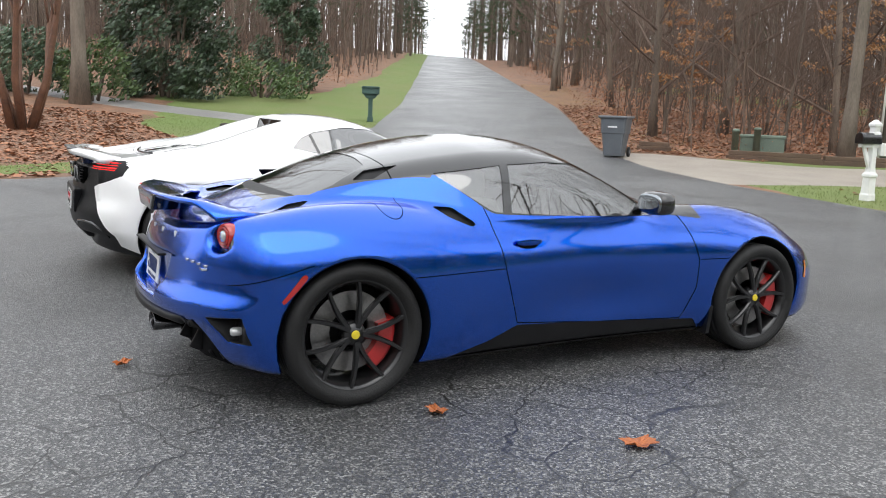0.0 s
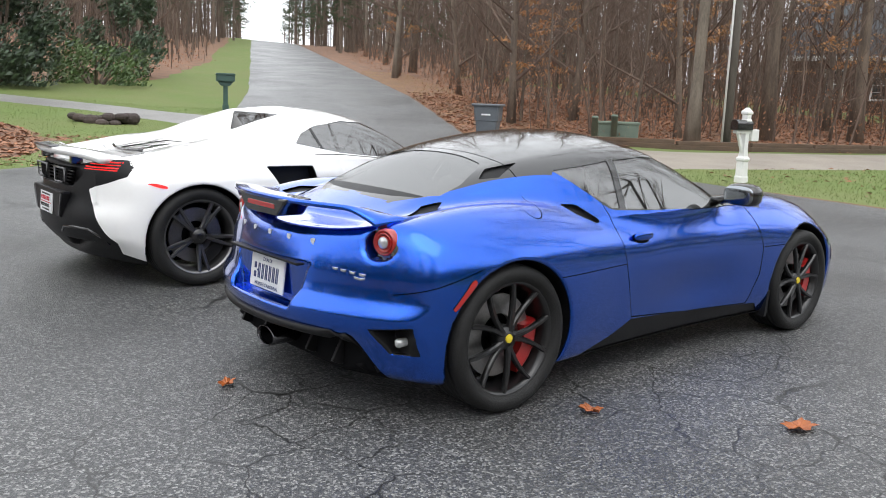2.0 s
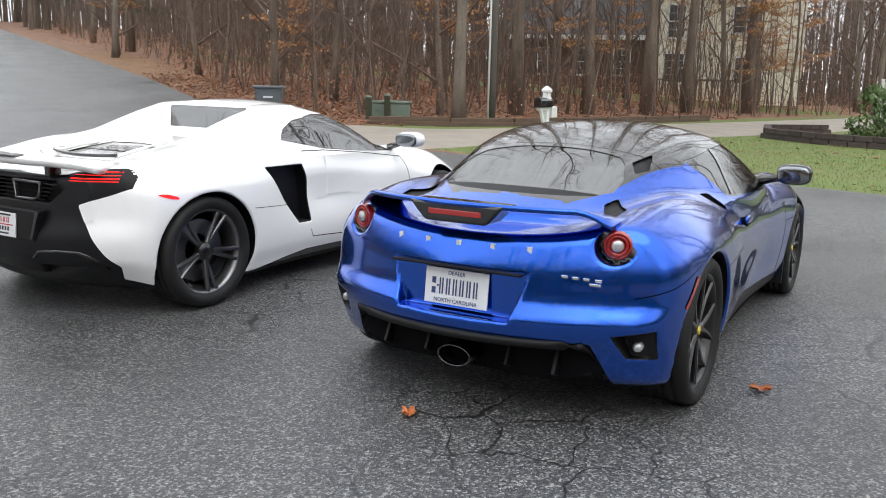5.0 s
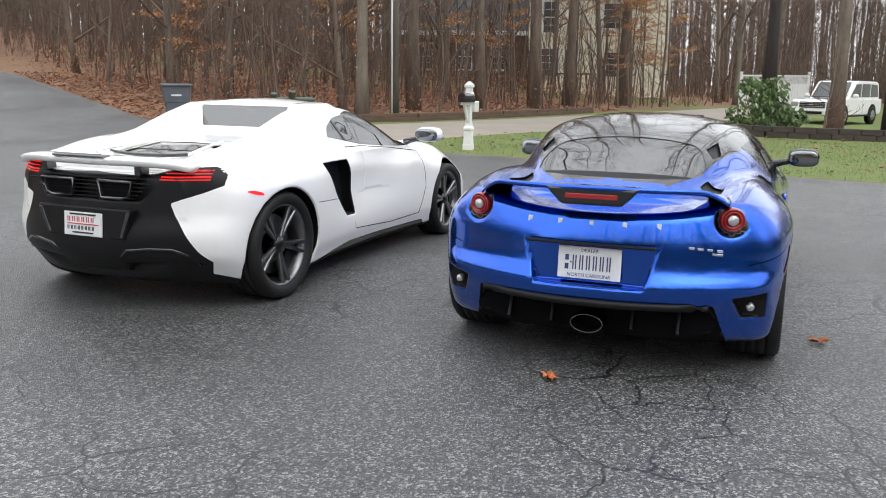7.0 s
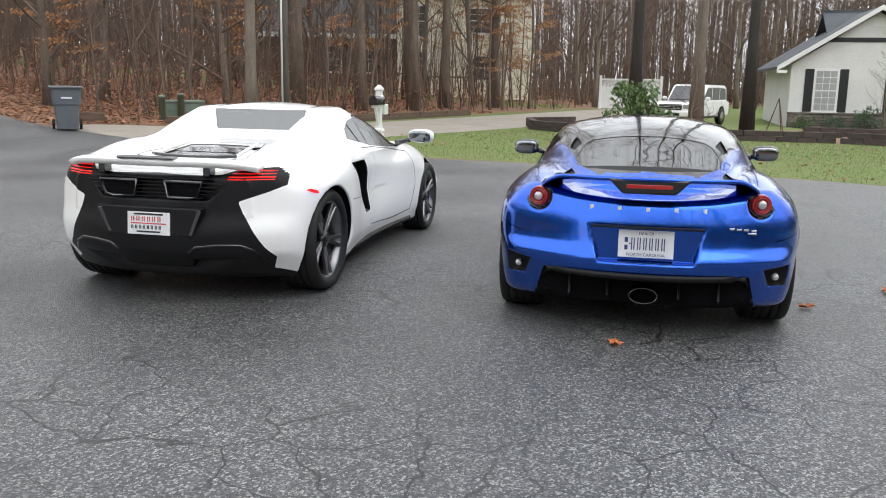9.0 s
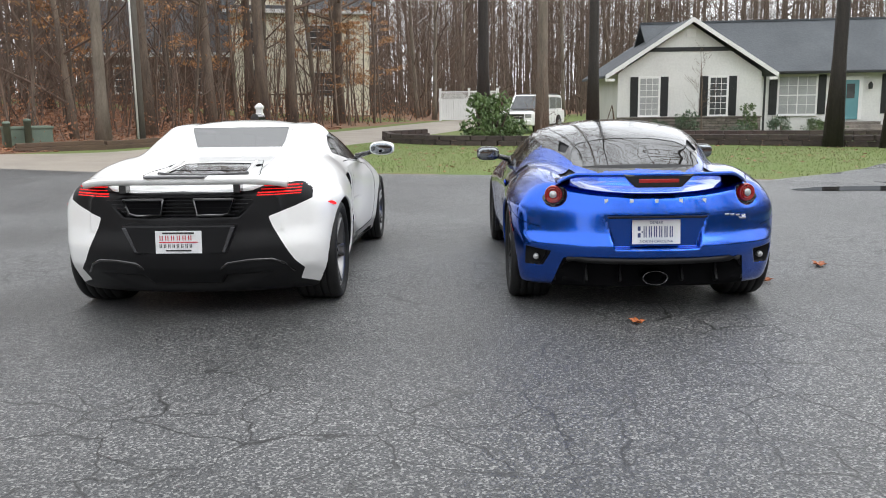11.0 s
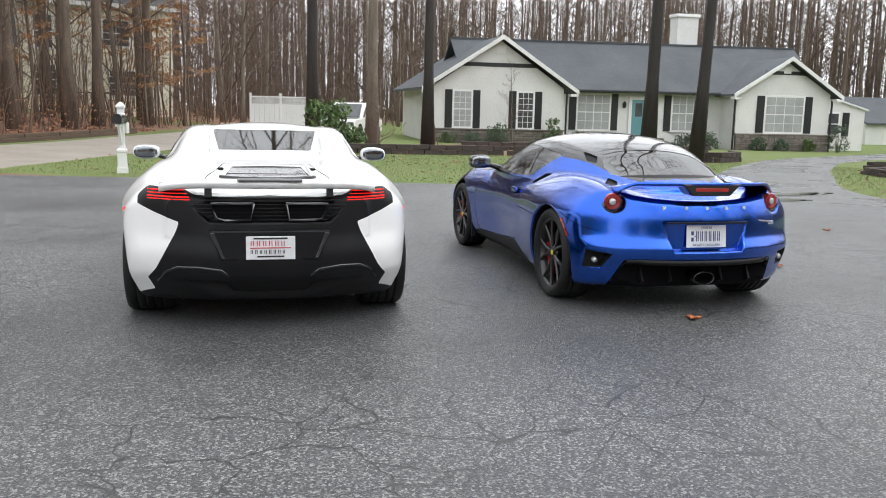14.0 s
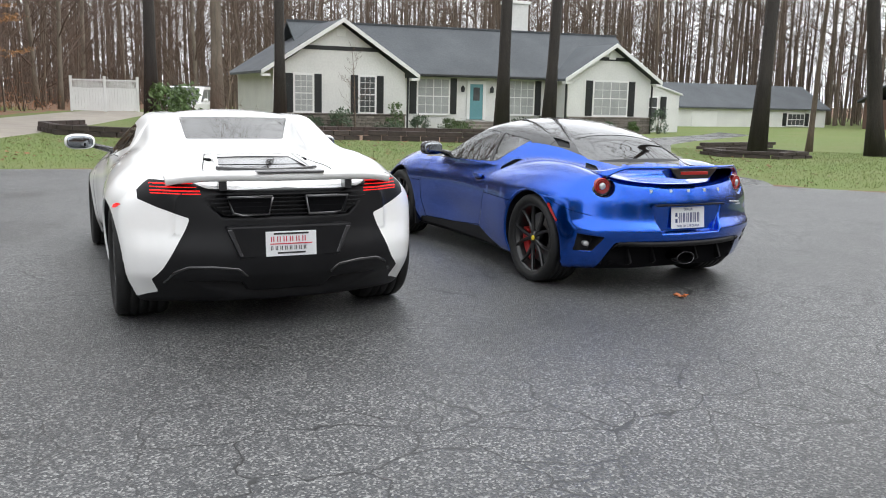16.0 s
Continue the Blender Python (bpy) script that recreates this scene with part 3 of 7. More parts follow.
is_lawn = lambda x, y: (f_lawn(x, y) < -0.02) & (f_road(x, y) > 0.03) & (f_drive_n(x, y) > 0.03) & (f_drive_s(x, y) > 0.03) & (f_path_w(x, y) > 0.03)
is_wood = lambda x, y: (f_lawn(x, y) > 0.0) & (f_road(x, y) > 0.03) & (f_drive_n(x, y) > 0.03) & (f_drive_s(x, y) > 0.03) & (f_path_w(x, y) > 0.03)
lawn_pts = np.concatenate([inside(90000, 4, 24, -6, 22, is_lawn), inside(26000, -12, -4, 10, 31, is_lawn)])
scatter_mesh("grass", lawn_pts, blade_piece, M_blade, "short green and straw-coloured grass blades", "grass")
litter_pts = np.concatenate([inside(22000, -24, -5, 10, 27, is_wood), inside(16000, 2, 26, 23, 42, is_wood)])
scatter_mesh("fallen_leaves", litter_pts, lambda p: leaf_piece(p, 0.07), M_leaf, "brown oak leaves fallen on the woodland floor", "leaves")
straw_pts = inside(30000, 0, 9, 22, 60, lambda x, y: is_wood(x, y) & (f_road(x, y) < 3.2))
scatter_mesh("verge_grass", straw_pts, blade_piece, M_straw, "straw-coloured dry grass on the verge", "grass")
edge_pts = np.concatenate([inside(6000, 2, 9, 22, 40, is_wood), inside(3000, -14, -5, 9, 22, is_lawn), inside(900, 6, 26, 0, 20, is_lawn)])
scatter_mesh("fallen_leaves", edge_pts, lambda p: leaf_piece(p, 0.05, 0.03), M_leaf, "scattered brown leaves on the grass verge", "leaves")


def oak_leaf(x, y, size, turn):
    bm = bmesh.new()
    pts = []
    for i in range(22):
        a = 2 * math.pi * i / 22
        r = size * (0.62 + 0.38 * abs(math.cos(3.5 * a)) ** 0.7) * (1.0 if i % 2 else 0.72)
        pts.append(bm.verts.new((1.25 * r * math.cos(a), 0.8 * r * math.sin(a), 0.012 + 0.02 * abs(math.sin(2 * a)))))
    c = bm.verts.new((0, 0, 0.008))
    for i in range(22):
        bm.faces.new((c, pts[i], pts[(i + 1) % 22]))
    ob = part("fallen_leaf", bm, M_leaf_hot)
    ob.matrix_world = pose(x, y, 0.002, 0, 0, turn)
    so = ob.modifiers.new("thickness", "SOLIDIFY")
    so.thickness = 0.002
    tagged(ob, "single wet orange oak leaf lying on asphalt", "leaf", "loose leaves on the asphalt")


for lx, ly, ls, lt in ((1.05, 3.86, 0.082, 20), (-1.51, 4.45, 0.05, 70), (0.16, 4.08, 0.055, 140), (4.1, 3.2, 0.05, 60)):
    oak_leaf(lx, ly, ls, lt)


def puddle(x, y, a, b, turn, seed):
    """A shallow pool with an uneven rim, in a hollow of the asphalt."""
    rnd = random.Random(seed)
    ph = [rnd.uniform(0, 6.28) for _ in range(4)]
    bm = bmesh.new()
    ring = []
    for i in range(40):
        t = 2 * math.pi * i / 40
        r = 1 + 0.16 * math.sin(2 * t + ph[0]) + 0.12 * math.sin(3 * t + ph[1]) + 0.07 * math.sin(5 * t + ph[2]) + 0.04 * math.sin(9 * t + ph[3])
        ring.append(bm.verts.new((a * r * math.cos(t), b * r * math.sin(t), 0)))
    bm.faces.new(ring)
    ob = part("puddle", bm, M_water)
    ob.matrix_world = pose(x, y, hz(x, y) + 0.006, 0, 0, turn)
    tagged(ob, "shallow rain puddle at the driveway mouth", "puddle", kind="structure")


puddle(7.9, 4.3, 1.05, 0.42, -62, 3)
puddle(9.6, 3.3, 0.75, 0.26, -50, 8)
puddle(11.6, 3.9, 0.9, 0.22, -10, 12)


# ---- cars ----
def wheel(R, width, rim_r, style, parent, m, face):
    """Tyre, rim, spokes, disc and caliper, turned about y; face: +1 or -1, the outer side."""
    wh = new("wheel")
    wh.parent = parent
    wh.matrix_local = m
    tagged(wh, "black multi-spoke alloy wheel with low-profile tyre" if style == "ten" else "dark gunmetal split five-spoke alloy wheel")
    w = width / 2
    s = face
    prof = [(rim_r - 0.004, -w * 0.82), (rim_r + 0.012, -w * 0.93), (R - 0.045, -w), (R - 0.018, -w * 0.96), (R - 0.004, -w * 0.82)]
    for g in (-0.5, -0.17, 0.17, 0.5):
        prof += [(R, w * (g - 0.13)), (R, w * (g - 0.03)), (R - 0.007, w * (g - 0.02)), (R - 0.007, w * (g + 0.02)), (R, w * (g + 0.03))]
    prof += [(R - 0.004, w * 0.82), (R - 0.018, w * 0.96), (R - 0.045, w), (rim_r + 0.012, w * 0.93), (rim_r - 0.004, w * 0.82)]
    part("tyre", lathe(prof, 64, caps=False), M_tyre, wh, smooth=True)
    rp = [(rim_r + 0.004, -w * 0.84), (rim_r - 0.012, -w * 0.80), (rim_r - 0.03, -w * 0.5), (rim_r - 0.035, s * w * 0.2), (rim_r - 0.02, s * w * 0.72), (rim_r - 0.008, s * w * 0.82), (rim_r + 0.006, s * w * 0.86), (rim_r + 0.008, s * w * 0.80)]
    if s < 0:
        rp = [(rim_r + 0.004, w * 0.84), (rim_r - 0.012, w * 0.80), (rim_r - 0.03, w * 0.5), (rim_r - 0.035, -w * 0.2), (rim_r - 0.02, -w * 0.72), (rim_r - 0.008, -w * 0.82), (rim_r + 0.006, -w * 0.86), (rim_r + 0.008, -w * 0.80)]
    bm = bmesh.new()
    seg = 64
    rings = [[bm.verts.new((r * math.cos(2 * math.pi * i / seg), a, r * math.sin(2 * math.pi * i / seg))) for i in range(seg)] for r, a in rp]
    for p, q in zip(rings, rings[1:]):
        for i in range(seg):
            bm.faces.new((p[i], p[(i + 1) % seg], q[(i + 1) % seg], q[i]))
    part("rim", bm, M_rim if style == "ten" else M_rim_grey, wh, smooth=True)
    yf = s * w * 0.66

    def spoke(a0, a1, r0, r1, w0, w1, y0, y1, th):
        bm = bmesh.new()
        ring = []
        for k in range(6):
            t = k / 5
            r, a = r0 + (r1 - r0) * t, a0 + (a1 - a0) * t
            hw = w0 + (w1 - w0) * t
            yy = y0 + (y1 - y0) * t**1.5
            c, q = math.cos(a), math.sin(a)
            row = []
            for u, v in ((-1, -th), (-1, 0.3 * th), (-0.55, th), (0.55, th), (1, 0.3 * th), (1, -th)):
                row.append(bm.verts.new((r * c - u * hw * q, yy + s * v, r * q + u * hw * c)))
            ring.append(row)
        for p, q in zip(ring, ring[1:]):
            for i in range(6):
                bm.faces.new((p[i], p[(i + 1) % 6], q[(i + 1) % 6], q[i]))
        bmesh.ops.recalc_face_normals(bm, faces=bm.faces)
        return bm
    if style == "ten":
        for k in range(5):
            a = 2 * math.pi * k / 5 + 0.35
            for d in (-1, 1):
                part("spoke", spoke(a + d * 0.10, a + d * 0.33, 0.035, rim_r - 0.012, 0.014, 0.010, yf, s * w * 0.74, 0.012), M_rim, wh)
    else:
        for k in range(5):
            a = 2 * math.pi * k / 5 + 0.5
            for d in (-1, 1):
                part("spoke", spoke(a + d * 0.10, a + d * 0.135, 0.03, rim_r - 0.012, 0.013, 0.013, yf * 0.85, s * w * 0.74, 0.013), M_rim_grey, wh)
    part("hub", lathe([(0.0, yf + s * 0.012), (0.05, yf + s * 0.008), (0.06, yf - s * 0.02), (0.055, yf - s * 0.06)], 24), M_rim, wh, smooth=True)
    part("hub_badge", lathe([(0.0, yf + s * 0.018), (0.019, yf + s * 0.016), (0.022, yf + s * 0.006)], 24), M_yellow if style == "ten" else M_rim, wh, "small round yellow hub badge" if style == "ten" else "")
    dd = lathe([(0.10, s * 0.0), (rim_r - 0.07, s * 0.0), (rim_r - 0.07, s * 0.03), (0.10, s * 0.03)], 48, caps=False)
    part("brake_disc", dd, M_steel, wh, "drilled steel brake disc")
    bm = bmesh.new()
    rows = []
    for k in range(9):
        a = radians(-38 + 76 * k / 8)
        row = []
        for r, yy in ((rim_r - 0.135, -0.02), (rim_r - 0.045, -0.02), (rim_r - 0.045, 0.062), (rim_r - 0.06, 0.07), (rim_r - 0.13, 0.07)):
            row.append(bm.verts.new((r * math.cos(a), s * yy, r * math.sin(a))))
        rows.append(row)
    for p, q in zip(rows, rows[1:]):
        for i in range(5):
            bm.faces.new((p[i], p[(i + 1) % 5], q[(i + 1) % 5], q[i]))
    bm.faces.new(rows[0])
    bm.faces.new(rows[-1][::-1])
    bmesh.ops.recalc_face_normals(bm, faces=bm.faces)
    part("brake_caliper", bm, M_red_cal if style == "ten" else M_satin, wh, "red brake caliper" if style == "ten" else "")
    return wh


def blob(cx, cy, cz, rx, ry, rz, e=2.6, seg=24):
    """A rounded superellipsoid."""
    bm = bmesh.new()
    bmesh.ops.create_uvsphere(bm, u_segments=seg, v_segments=seg // 2, radius=1)
    for v in bm.verts:
        n = (abs(v.co.x) ** e + abs(v.co.y) ** e + abs(v.co.z) ** e) ** (1 / e)
        v.co = Vector((cx + rx * v.co.x / n, cy + ry * v.co.y / n, cz + rz * v.co.z / n))
    return bm


def plate(car, x, z, tilt, w, h, inks, label):
    """A number plate whose writing is plain bars."""
    p = part("number_plate", boxed(-0.004, 0.004, -w / 2, w / 2, -h / 2, h / 2, 0.002), M_plate, car, label)
    p.matrix_local = pose(x, 0, z, 0, tilt, 0)
    for y0, y1, z0, z1, mat in inks:
        part("plate_bar", boxed(-0.0065, -0.0035, y0, y1, z0, z1), mat, p)
    return p


def plate_word(p, text, y, z, size, mat):
    """A word on a plate, in raised built-in lettering, read from behind the car."""
    cu = bpy.data.curves.new("plate_word", "FONT")
    cu.body, cu.size, cu.align_x, cu.align_y, cu.extrude = text, size, "CENTER", "CENTER", 0.0005
    tmp = bpy.data.objects.new("plate_word", cu)
    me = bpy.data.meshes.new_from_object(tmp)
    bpy.data.objects.remove(tmp)
    me.materials.append(mat)
    w = part("plate_word", me, None, p)
    w.matrix_local = Matrix(((0, 0, -1, -0.0055), (-1, 0, 0, y), (0, 1, 0, z), (0, 0, 0, 1)))


def seats(car, x, mat):
    for y in (-0.36, 0.36):
        part("seat", box(box(boxed(x - 0.05, x + 0.5, y - 0.24, y + 0.24, 0.32, 0.5, 0.05), x - 0.22, x - 0.02, y - 0.24, y + 0.24, 0.4, 0.92, 0.06), x - 0.2, x - 0.06, y - 0.13, y + 0.13, 0.9, 1.06, 0.04), mat, car, smooth=True)
    part("dashboard", boxed(x + 0.95, x + 1.35, -0.66, 0.66, 0.55, 0.84, 0.08), M_cabin, car, smooth=True)
    bm = bmesh.new()
    ring = [Vector((x + 0.78 + 0.05 * math.sin(a), 0.36 + 0.17 * math.cos(a), 0.78 + 0.16 * math.sin(a))) for a in [2 * math.pi * i / 24 for i in range(25)]]
    tube(bm, ring, [0.014] * 25, 8)
    box(bm, x + 0.77, x + 0.81, 0.31, 0.41, 0.74, 0.82, 0.01)
    tube(bm, [Vector((x + 0.79, 0.36, 0.78)), Vector((x + 1.0, 0.36, 0.72))], [0.03, 0.03], 8)
    part("steering_wheel", bm, M_cabin, car, smooth=True)


def lining(car, f, windows, zmin, x0, x1):
    """Dark trim just inside the cabin's skin, with the window openings left out."""
    g = lambda x, y, z: np.maximum(np.maximum(f(x, y, z) + 0.035, zmin - z), np.maximum(x0 - x, x - x1))
    sk = Skin(g, (x0 - 0.1, 0, zmin - 0.1), (x1 + 0.1, 0.9, 1.3), 0.035)
    for fn, wh in windows:
        sk.cut("hole", fn, ("body",), wh)
    part("cabin_lining", sk.mesh("body", M_cabin, name="cabin_lining"), None, car)


# blue coupe: x ahead from the rear axle, y to its left
B_wp = curve((-0.75, 0.70), (-0.55, 0.80), (-0.3, 0.885), (0, 0.918), (0.35, 0.905), (0.8, 0.868), (1.4, 0.852), (2.0, 0.868), (2.575, 0.897), (2.95, 0.872), (3.3, 0.80), (3.6, 0.7))
B_dz = curve((0.05, -0.10), (0.18, -0.05), (0.30, -0.018), (0.45, -0.003), (0.58, 0), (0.68, -0.008), (0.80, -0.04), (0.92, -0.10), (1.3, -0.3))
B_rear = curve((0.1, -0.60), (0.22, -0.70), (0.34, -0.765), (0.43, -0.815), (0.47, -0.82), (0.55, -0.775), (0.68, -0.755), (0.78, -0.72), (0.88, -0.665), (1.0, -0.60))
B_nose = curve((0.1, 3.40), (0.25, 3.50), (0.42, 3.50), (0.55, 3.44), (0.66, 3.3), (0.8, 3.1))
B_zc = curve((3.6, 0.40), (3.4, 0.52), (3.1, 0.635), (2.6, 0.735), (2.2, 0.80), (1.9, 0.84), (1.0, 0.855), (0.3, 0.875), (-0.1, 0.865), (-0.45, 0.835), (-0.7, 0.81))
B_roof = curve((2.35, 0.74), (2.1, 0.84), (1.9, 0.935), (1.65, 1.06), (1.42, 1.155), (1.2, 1.214), (1.05, 1.229), (0.85, 1.222), (0.6, 1.19), (0.2, 1.098), (-0.05, 1.008), (-0.25, 0.93), (-0.5, 0.82))
B_cab = curve((2.4, 0.62), (2.0, 0.745), (1.6, 0.80), (1.2, 0.815), (0.8, 0.79), (0.5, 0.73), (0.2, 0.635), (0, 0.575), (-0.25, 0.49), (-0.5, 0.38))


def blue_lower(x, ay, z):
    side = ay - B_wp(x) - B_dz(z) + 0.028 * bump_(z, 0.40, 0.13) * bump_(x, 1.45, 0.5)
    top = z - (B_zc(x) + 0.105 * bump_(ay, 0.70, 0.20) * bump_(x, 2.5, 0.62) + 0.062 * bump_(ay, 0.70, 0.22) * bump_(x, -0.02, 0.62) - 0.02 * bump_(ay, 0, 0.35) * bump_(x, -0.5, 0.2) - 0.05 * bump_(ay, 0.87, 0.15))
    rear = B_rear(z) + 0.44 * ay**2.15 - x
    nose = x - B_nose(z) + 0.62 * ay**2.4
    f = smax(side, top, 0.16)
    f = smax(f, rear, 0.05)
    f = smax(f, nose, 0.14)
    return smax(f, 0.15 + 0.05 * np.maximum(0, -x) - z, 0.05)


def blue_body(x, y, z):
    ay = np.abs(y)
    f = blue_lower(x, ay, z)
    cab = smax(z - B_roof(x) + 0.085 * (ay / 0.6) ** 2.2, ay - B_cab(x) + 0.60 * np.maximum(0, z - 0.84), 0.10)
    cab = np.maximum(cab, np.maximum(-0.42 - x, np.maximum(x - 2.3, 0.6 - z)))
    f = smin(f, cab, 0.05)
    for hx, r in ((0, 0.367), (2.575, 0.352)):
        well = smax(np.hypot(x - hx, z - 0.335) - r, 0.58 - ay, 0.05)
        f = smax(f, -well, 0.016)
    rec = np.maximum(np.maximum(poly_sdf(ay, z, [(-0.4, 0.655), (0.315, 0.655), (0.262, 0.462), (-0.4, 0.462)]), -0.3 + 0 * x), x + 0.725)
    f = smax(f, -rec, 0.02)
    lamp = np.maximum(np.hypot(ay - 0.628, z - 0.788) - 0.078, x + 0.535)
    f = smax(f, -lamp, 0.02)
    fog = np.maximum(poly_sdf(ay, z, [(0.655, 0.425), (0.80, 0.445), (0.80, 0.325), (0.70, 0.325)]), x + 0.50)
    f = smax(f, -fog, 0.015)
    dif = np.maximum(poly_sdf(ay, z, [(-0.5, 0.375), (0.56, 0.375), (0.615, 0.20), (0.615, 0.0), (-0.5, 0.0)]), x + 0.60)
    return smax(f, -dif, 0.02)


DLO_B = [(1.80, 0.835), (1.66, 0.965), (1.45, 1.098), (1.15, 1.115), (0.88, 1.10), (0.50, 1.055), (0.64, 0.96), (0.77, 0.876), (1.2, 0.852)]
DOOR_B = [(0.715, 0.90), (0.80, 0.58), (0.89, 0.315), (1.4, 0.27), (2.0, 0.245), (2.085, 0.42), (2.085, 0.58), (1.985, 0.83), (1.4, 0.845)]


def blue_coupe():
    car = thing("sports_car", pose(-0.6975, 4.8225, 0, 0, 0, 33.6), "glossy metallic blue sports coupe with black roof, parked on asphalt", "car", "parked sports cars")
    sk = Skin(blue_body, (-0.95, 0, 0.1), (3.62, 0.99, 1.27), 0.0135)
    for hx, r in ((0, 0.367), (2.575, 0.352)):
        sk.cut("liner" if hx == 0 else "liner_front", lambda x, y, z: np.maximum(np.hypot(x - hx, z - 0.335) - r - 0.008, np.abs(y) - B_wp(x) - B_dz(z) + 0.014))
    sk.cut("under", lambda x, y, z: z - 0.172)
    sk.cut("diffuser_bay", lambda x, y, z: poly_sdf(np.abs(y), z, [(-0.1, 0.392), (0.575, 0.392), (0.632, 0.20), (0.632, 0.0), (-0.1, 0.0)]), where=lambda x, y, z: x < -0.4)
    sk.cut("fog_bay", lambda x, y, z: poly_sdf(np.abs(y), z, [(0.65, 0.43), (0.805, 0.45), (0.805, 0.32), (0.695, 0.32)]), where=lambda x, y, z: x < -0.3)
    sk.cut("lamp_bay", lambda x, y, z: np.maximum(np.hypot(np.abs(y) - 0.628, z - 0.788) - 0.078, x + 0.52), where=lambda x, y, z: x < -0.3)
    zl = curve((2.2, 0.80), (1.9, 0.832), (1.2, 0.852), (0.78, 0.868), (0.64, 0.955), (0.49, 1.05), (0.2, 1.045), (0.0, 0.985), (-0.2, 0.925), (-0.35, 0.90))
    yb = curve((0.6, 0.64), (0.5, 0.606), (0.35, 0.555), (0.2, 0.508), (0, 0.455), (-0.15, 0.40), (-0.27, 0.30))
    sk.cut("roof", lambda x, y, z: np.where(x > 0.5, zl(x) - z, np.maximum(np.abs(y) - yb(x), 0.88 - z)), where=lambda x, y, z: (x > -0.27) & (x < 2.15))
    sk.cut("side_window", lambda x, y, z: poly_sdf(x, z, DLO_B), ("roof", "body"), lambda x, y, z: np.abs(y) > 0.45)
    sk.cut("pillar", lambda x, y, z: np.abs(x - 0.86 - 0.22 * (z - 0.95)) - 0.022, ("side_window",))
    RG = [(0.225, -0.36), (0.245, -0.2), (0.25, 0), (0.245, 0.2), (0.225, 0.36), (0.16, 0.405), (0.03, 0.445), (-0.09, 0.44), (-0.18, 0.375), (-0.23, 0.25), (-0.255, 0.12), (-0.26, 0), (-0.255, -0.12), (-0.23, -0.25), (-0.18, -0.375), (-0.09, -0.44), (0.03, -0.445), (0.16, -0.405)]
    sk.cut("rear_glass", lambda x, y, z: poly_sdf(x, y, RG), ("roof", "body"), lambda x, y, z: z > 0.85)
    sk.cut("glass_band", lambda x, y, z: x + 0.195 - 0.30 * y * y, ("rear_glass",))
    sk.line(lambda x, y, z: x - 0.295 - 0.02 * y * y, 0.003, ("roof",), lambda x, y, z: (z > 0.95) & (np.abs(x - 0.295) < 0.05))
    WS = [(1.42, -0.50), (1.46, 0), (1.42, 0.50), (2.02, 0.66), (2.12, 0), (2.02, -0.66)]
    sk.cut("windscreen", lambda x, y, z: poly_sdf(x, y, WS), ("roof", "body"), lambda x, y, z: z > 0.78)
    QV = [(0.20, 0.425), (0.37, 0.475), (0.22, 0.506), (0.12, 0.468)]
    sk.cut("quarter_vent", lambda x, y, z: poly_sdf(x, np.abs(y), QV), ("roof", "body"), lambda x, y, z: z > 0.9)
    BV = [(-0.20, 0.44), (-0.10, 0.47), (-0.24, 0.56), (-0.36, 0.55), (-0.36, 0.50)]
    sk.cut("deck_vent", lambda x, y, z: poly_sdf(x, np.abs(y), BV), ("body",), lambda x, y, z: z > 0.8)
    SV = [(0.45, 0.905), (0.55, 0.90), (0.655, 0.825), (0.63, 0.81), (0.52, 0.855)]
    sk.cut("side_vent", lambda x, y, z: poly_sdf(x, z, SV), ("body",), lambda x, y, z: np.abs(y) > 0.6)
    SILL = [(0.37, 0.10), (0.45, 0.165), (0.72, 0.235), (0.89, 0.305), (1.5, 0.265), (2.1, 0.235), (2.22, 0.10)]
    sk.cut("sill", lambda x, y, z: poly_sdf(x, z, SILL), ("body",), lambda x, y, z: np.abs(y) > 0.55)
    sk.cut("side_reflector", lambda x, y, z: poly_sdf(x, z, [(-0.365, 0.515), (-0.345, 0.512), (-0.245, 0.625), (-0.245, 0.645), (-0.268, 0.64)]), ("body",), lambda x, y, z: (np.abs(y) > 0.6) & (x < 0))
    sk.cut("front_marker", lambda x, y, z: poly_sdf(x, z, [(2.97, 0.43), (2.995, 0.42), (2.995, 0.53), (2.97, 0.53)]), ("body",), lambda x, y, z: (np.abs(y) > 0.6) & (x > 2.7))
    sk.line(lambda x, y, z: poly_sdf(x, z, DOOR_B), 0.003, ("body",), lambda x, y, z: np.abs(y) > 0.55)
    sk.cut("door", lambda x, y, z: poly_sdf(x, z, DOOR_B), ("body",), lambda x, y, z: np.abs(y) > 0.55)
    sk.line(lambda x, y, z: z - 0.602 - 0.012 * (x - 0.5), 0.0022, ("body",), lambda x, y, z: (np.abs(y) > 0.7) & (x > 0.27) & (x < 0.79))
    sk.line(lambda x, y, z: z - 0.585, 0.0022, ("body",), lambda x, y, z: (np.abs(y) > 0.7) & (x > 2.09) & (x < 2.3))
    sk.line(lambda x, y, z: z - 0.655 - 0.30 * (x + 0.30), 0.0022, ("body",), lambda x, y, z: (np.abs(y) > 0.6) & (x > -0.55) & (x < -0.22) & (z < 0.75))
    sk.line(lambda x, y, z: np.hypot(x - 0.22, z - 0.925) - 0.065, 0.0018, ("body",), lambda x, y, z: (y < -0.6) & (x > 0.1) & (x < 0.4))
    part("body_shell", sk.mesh("body", M_blue, name="body_shell"), None, car)
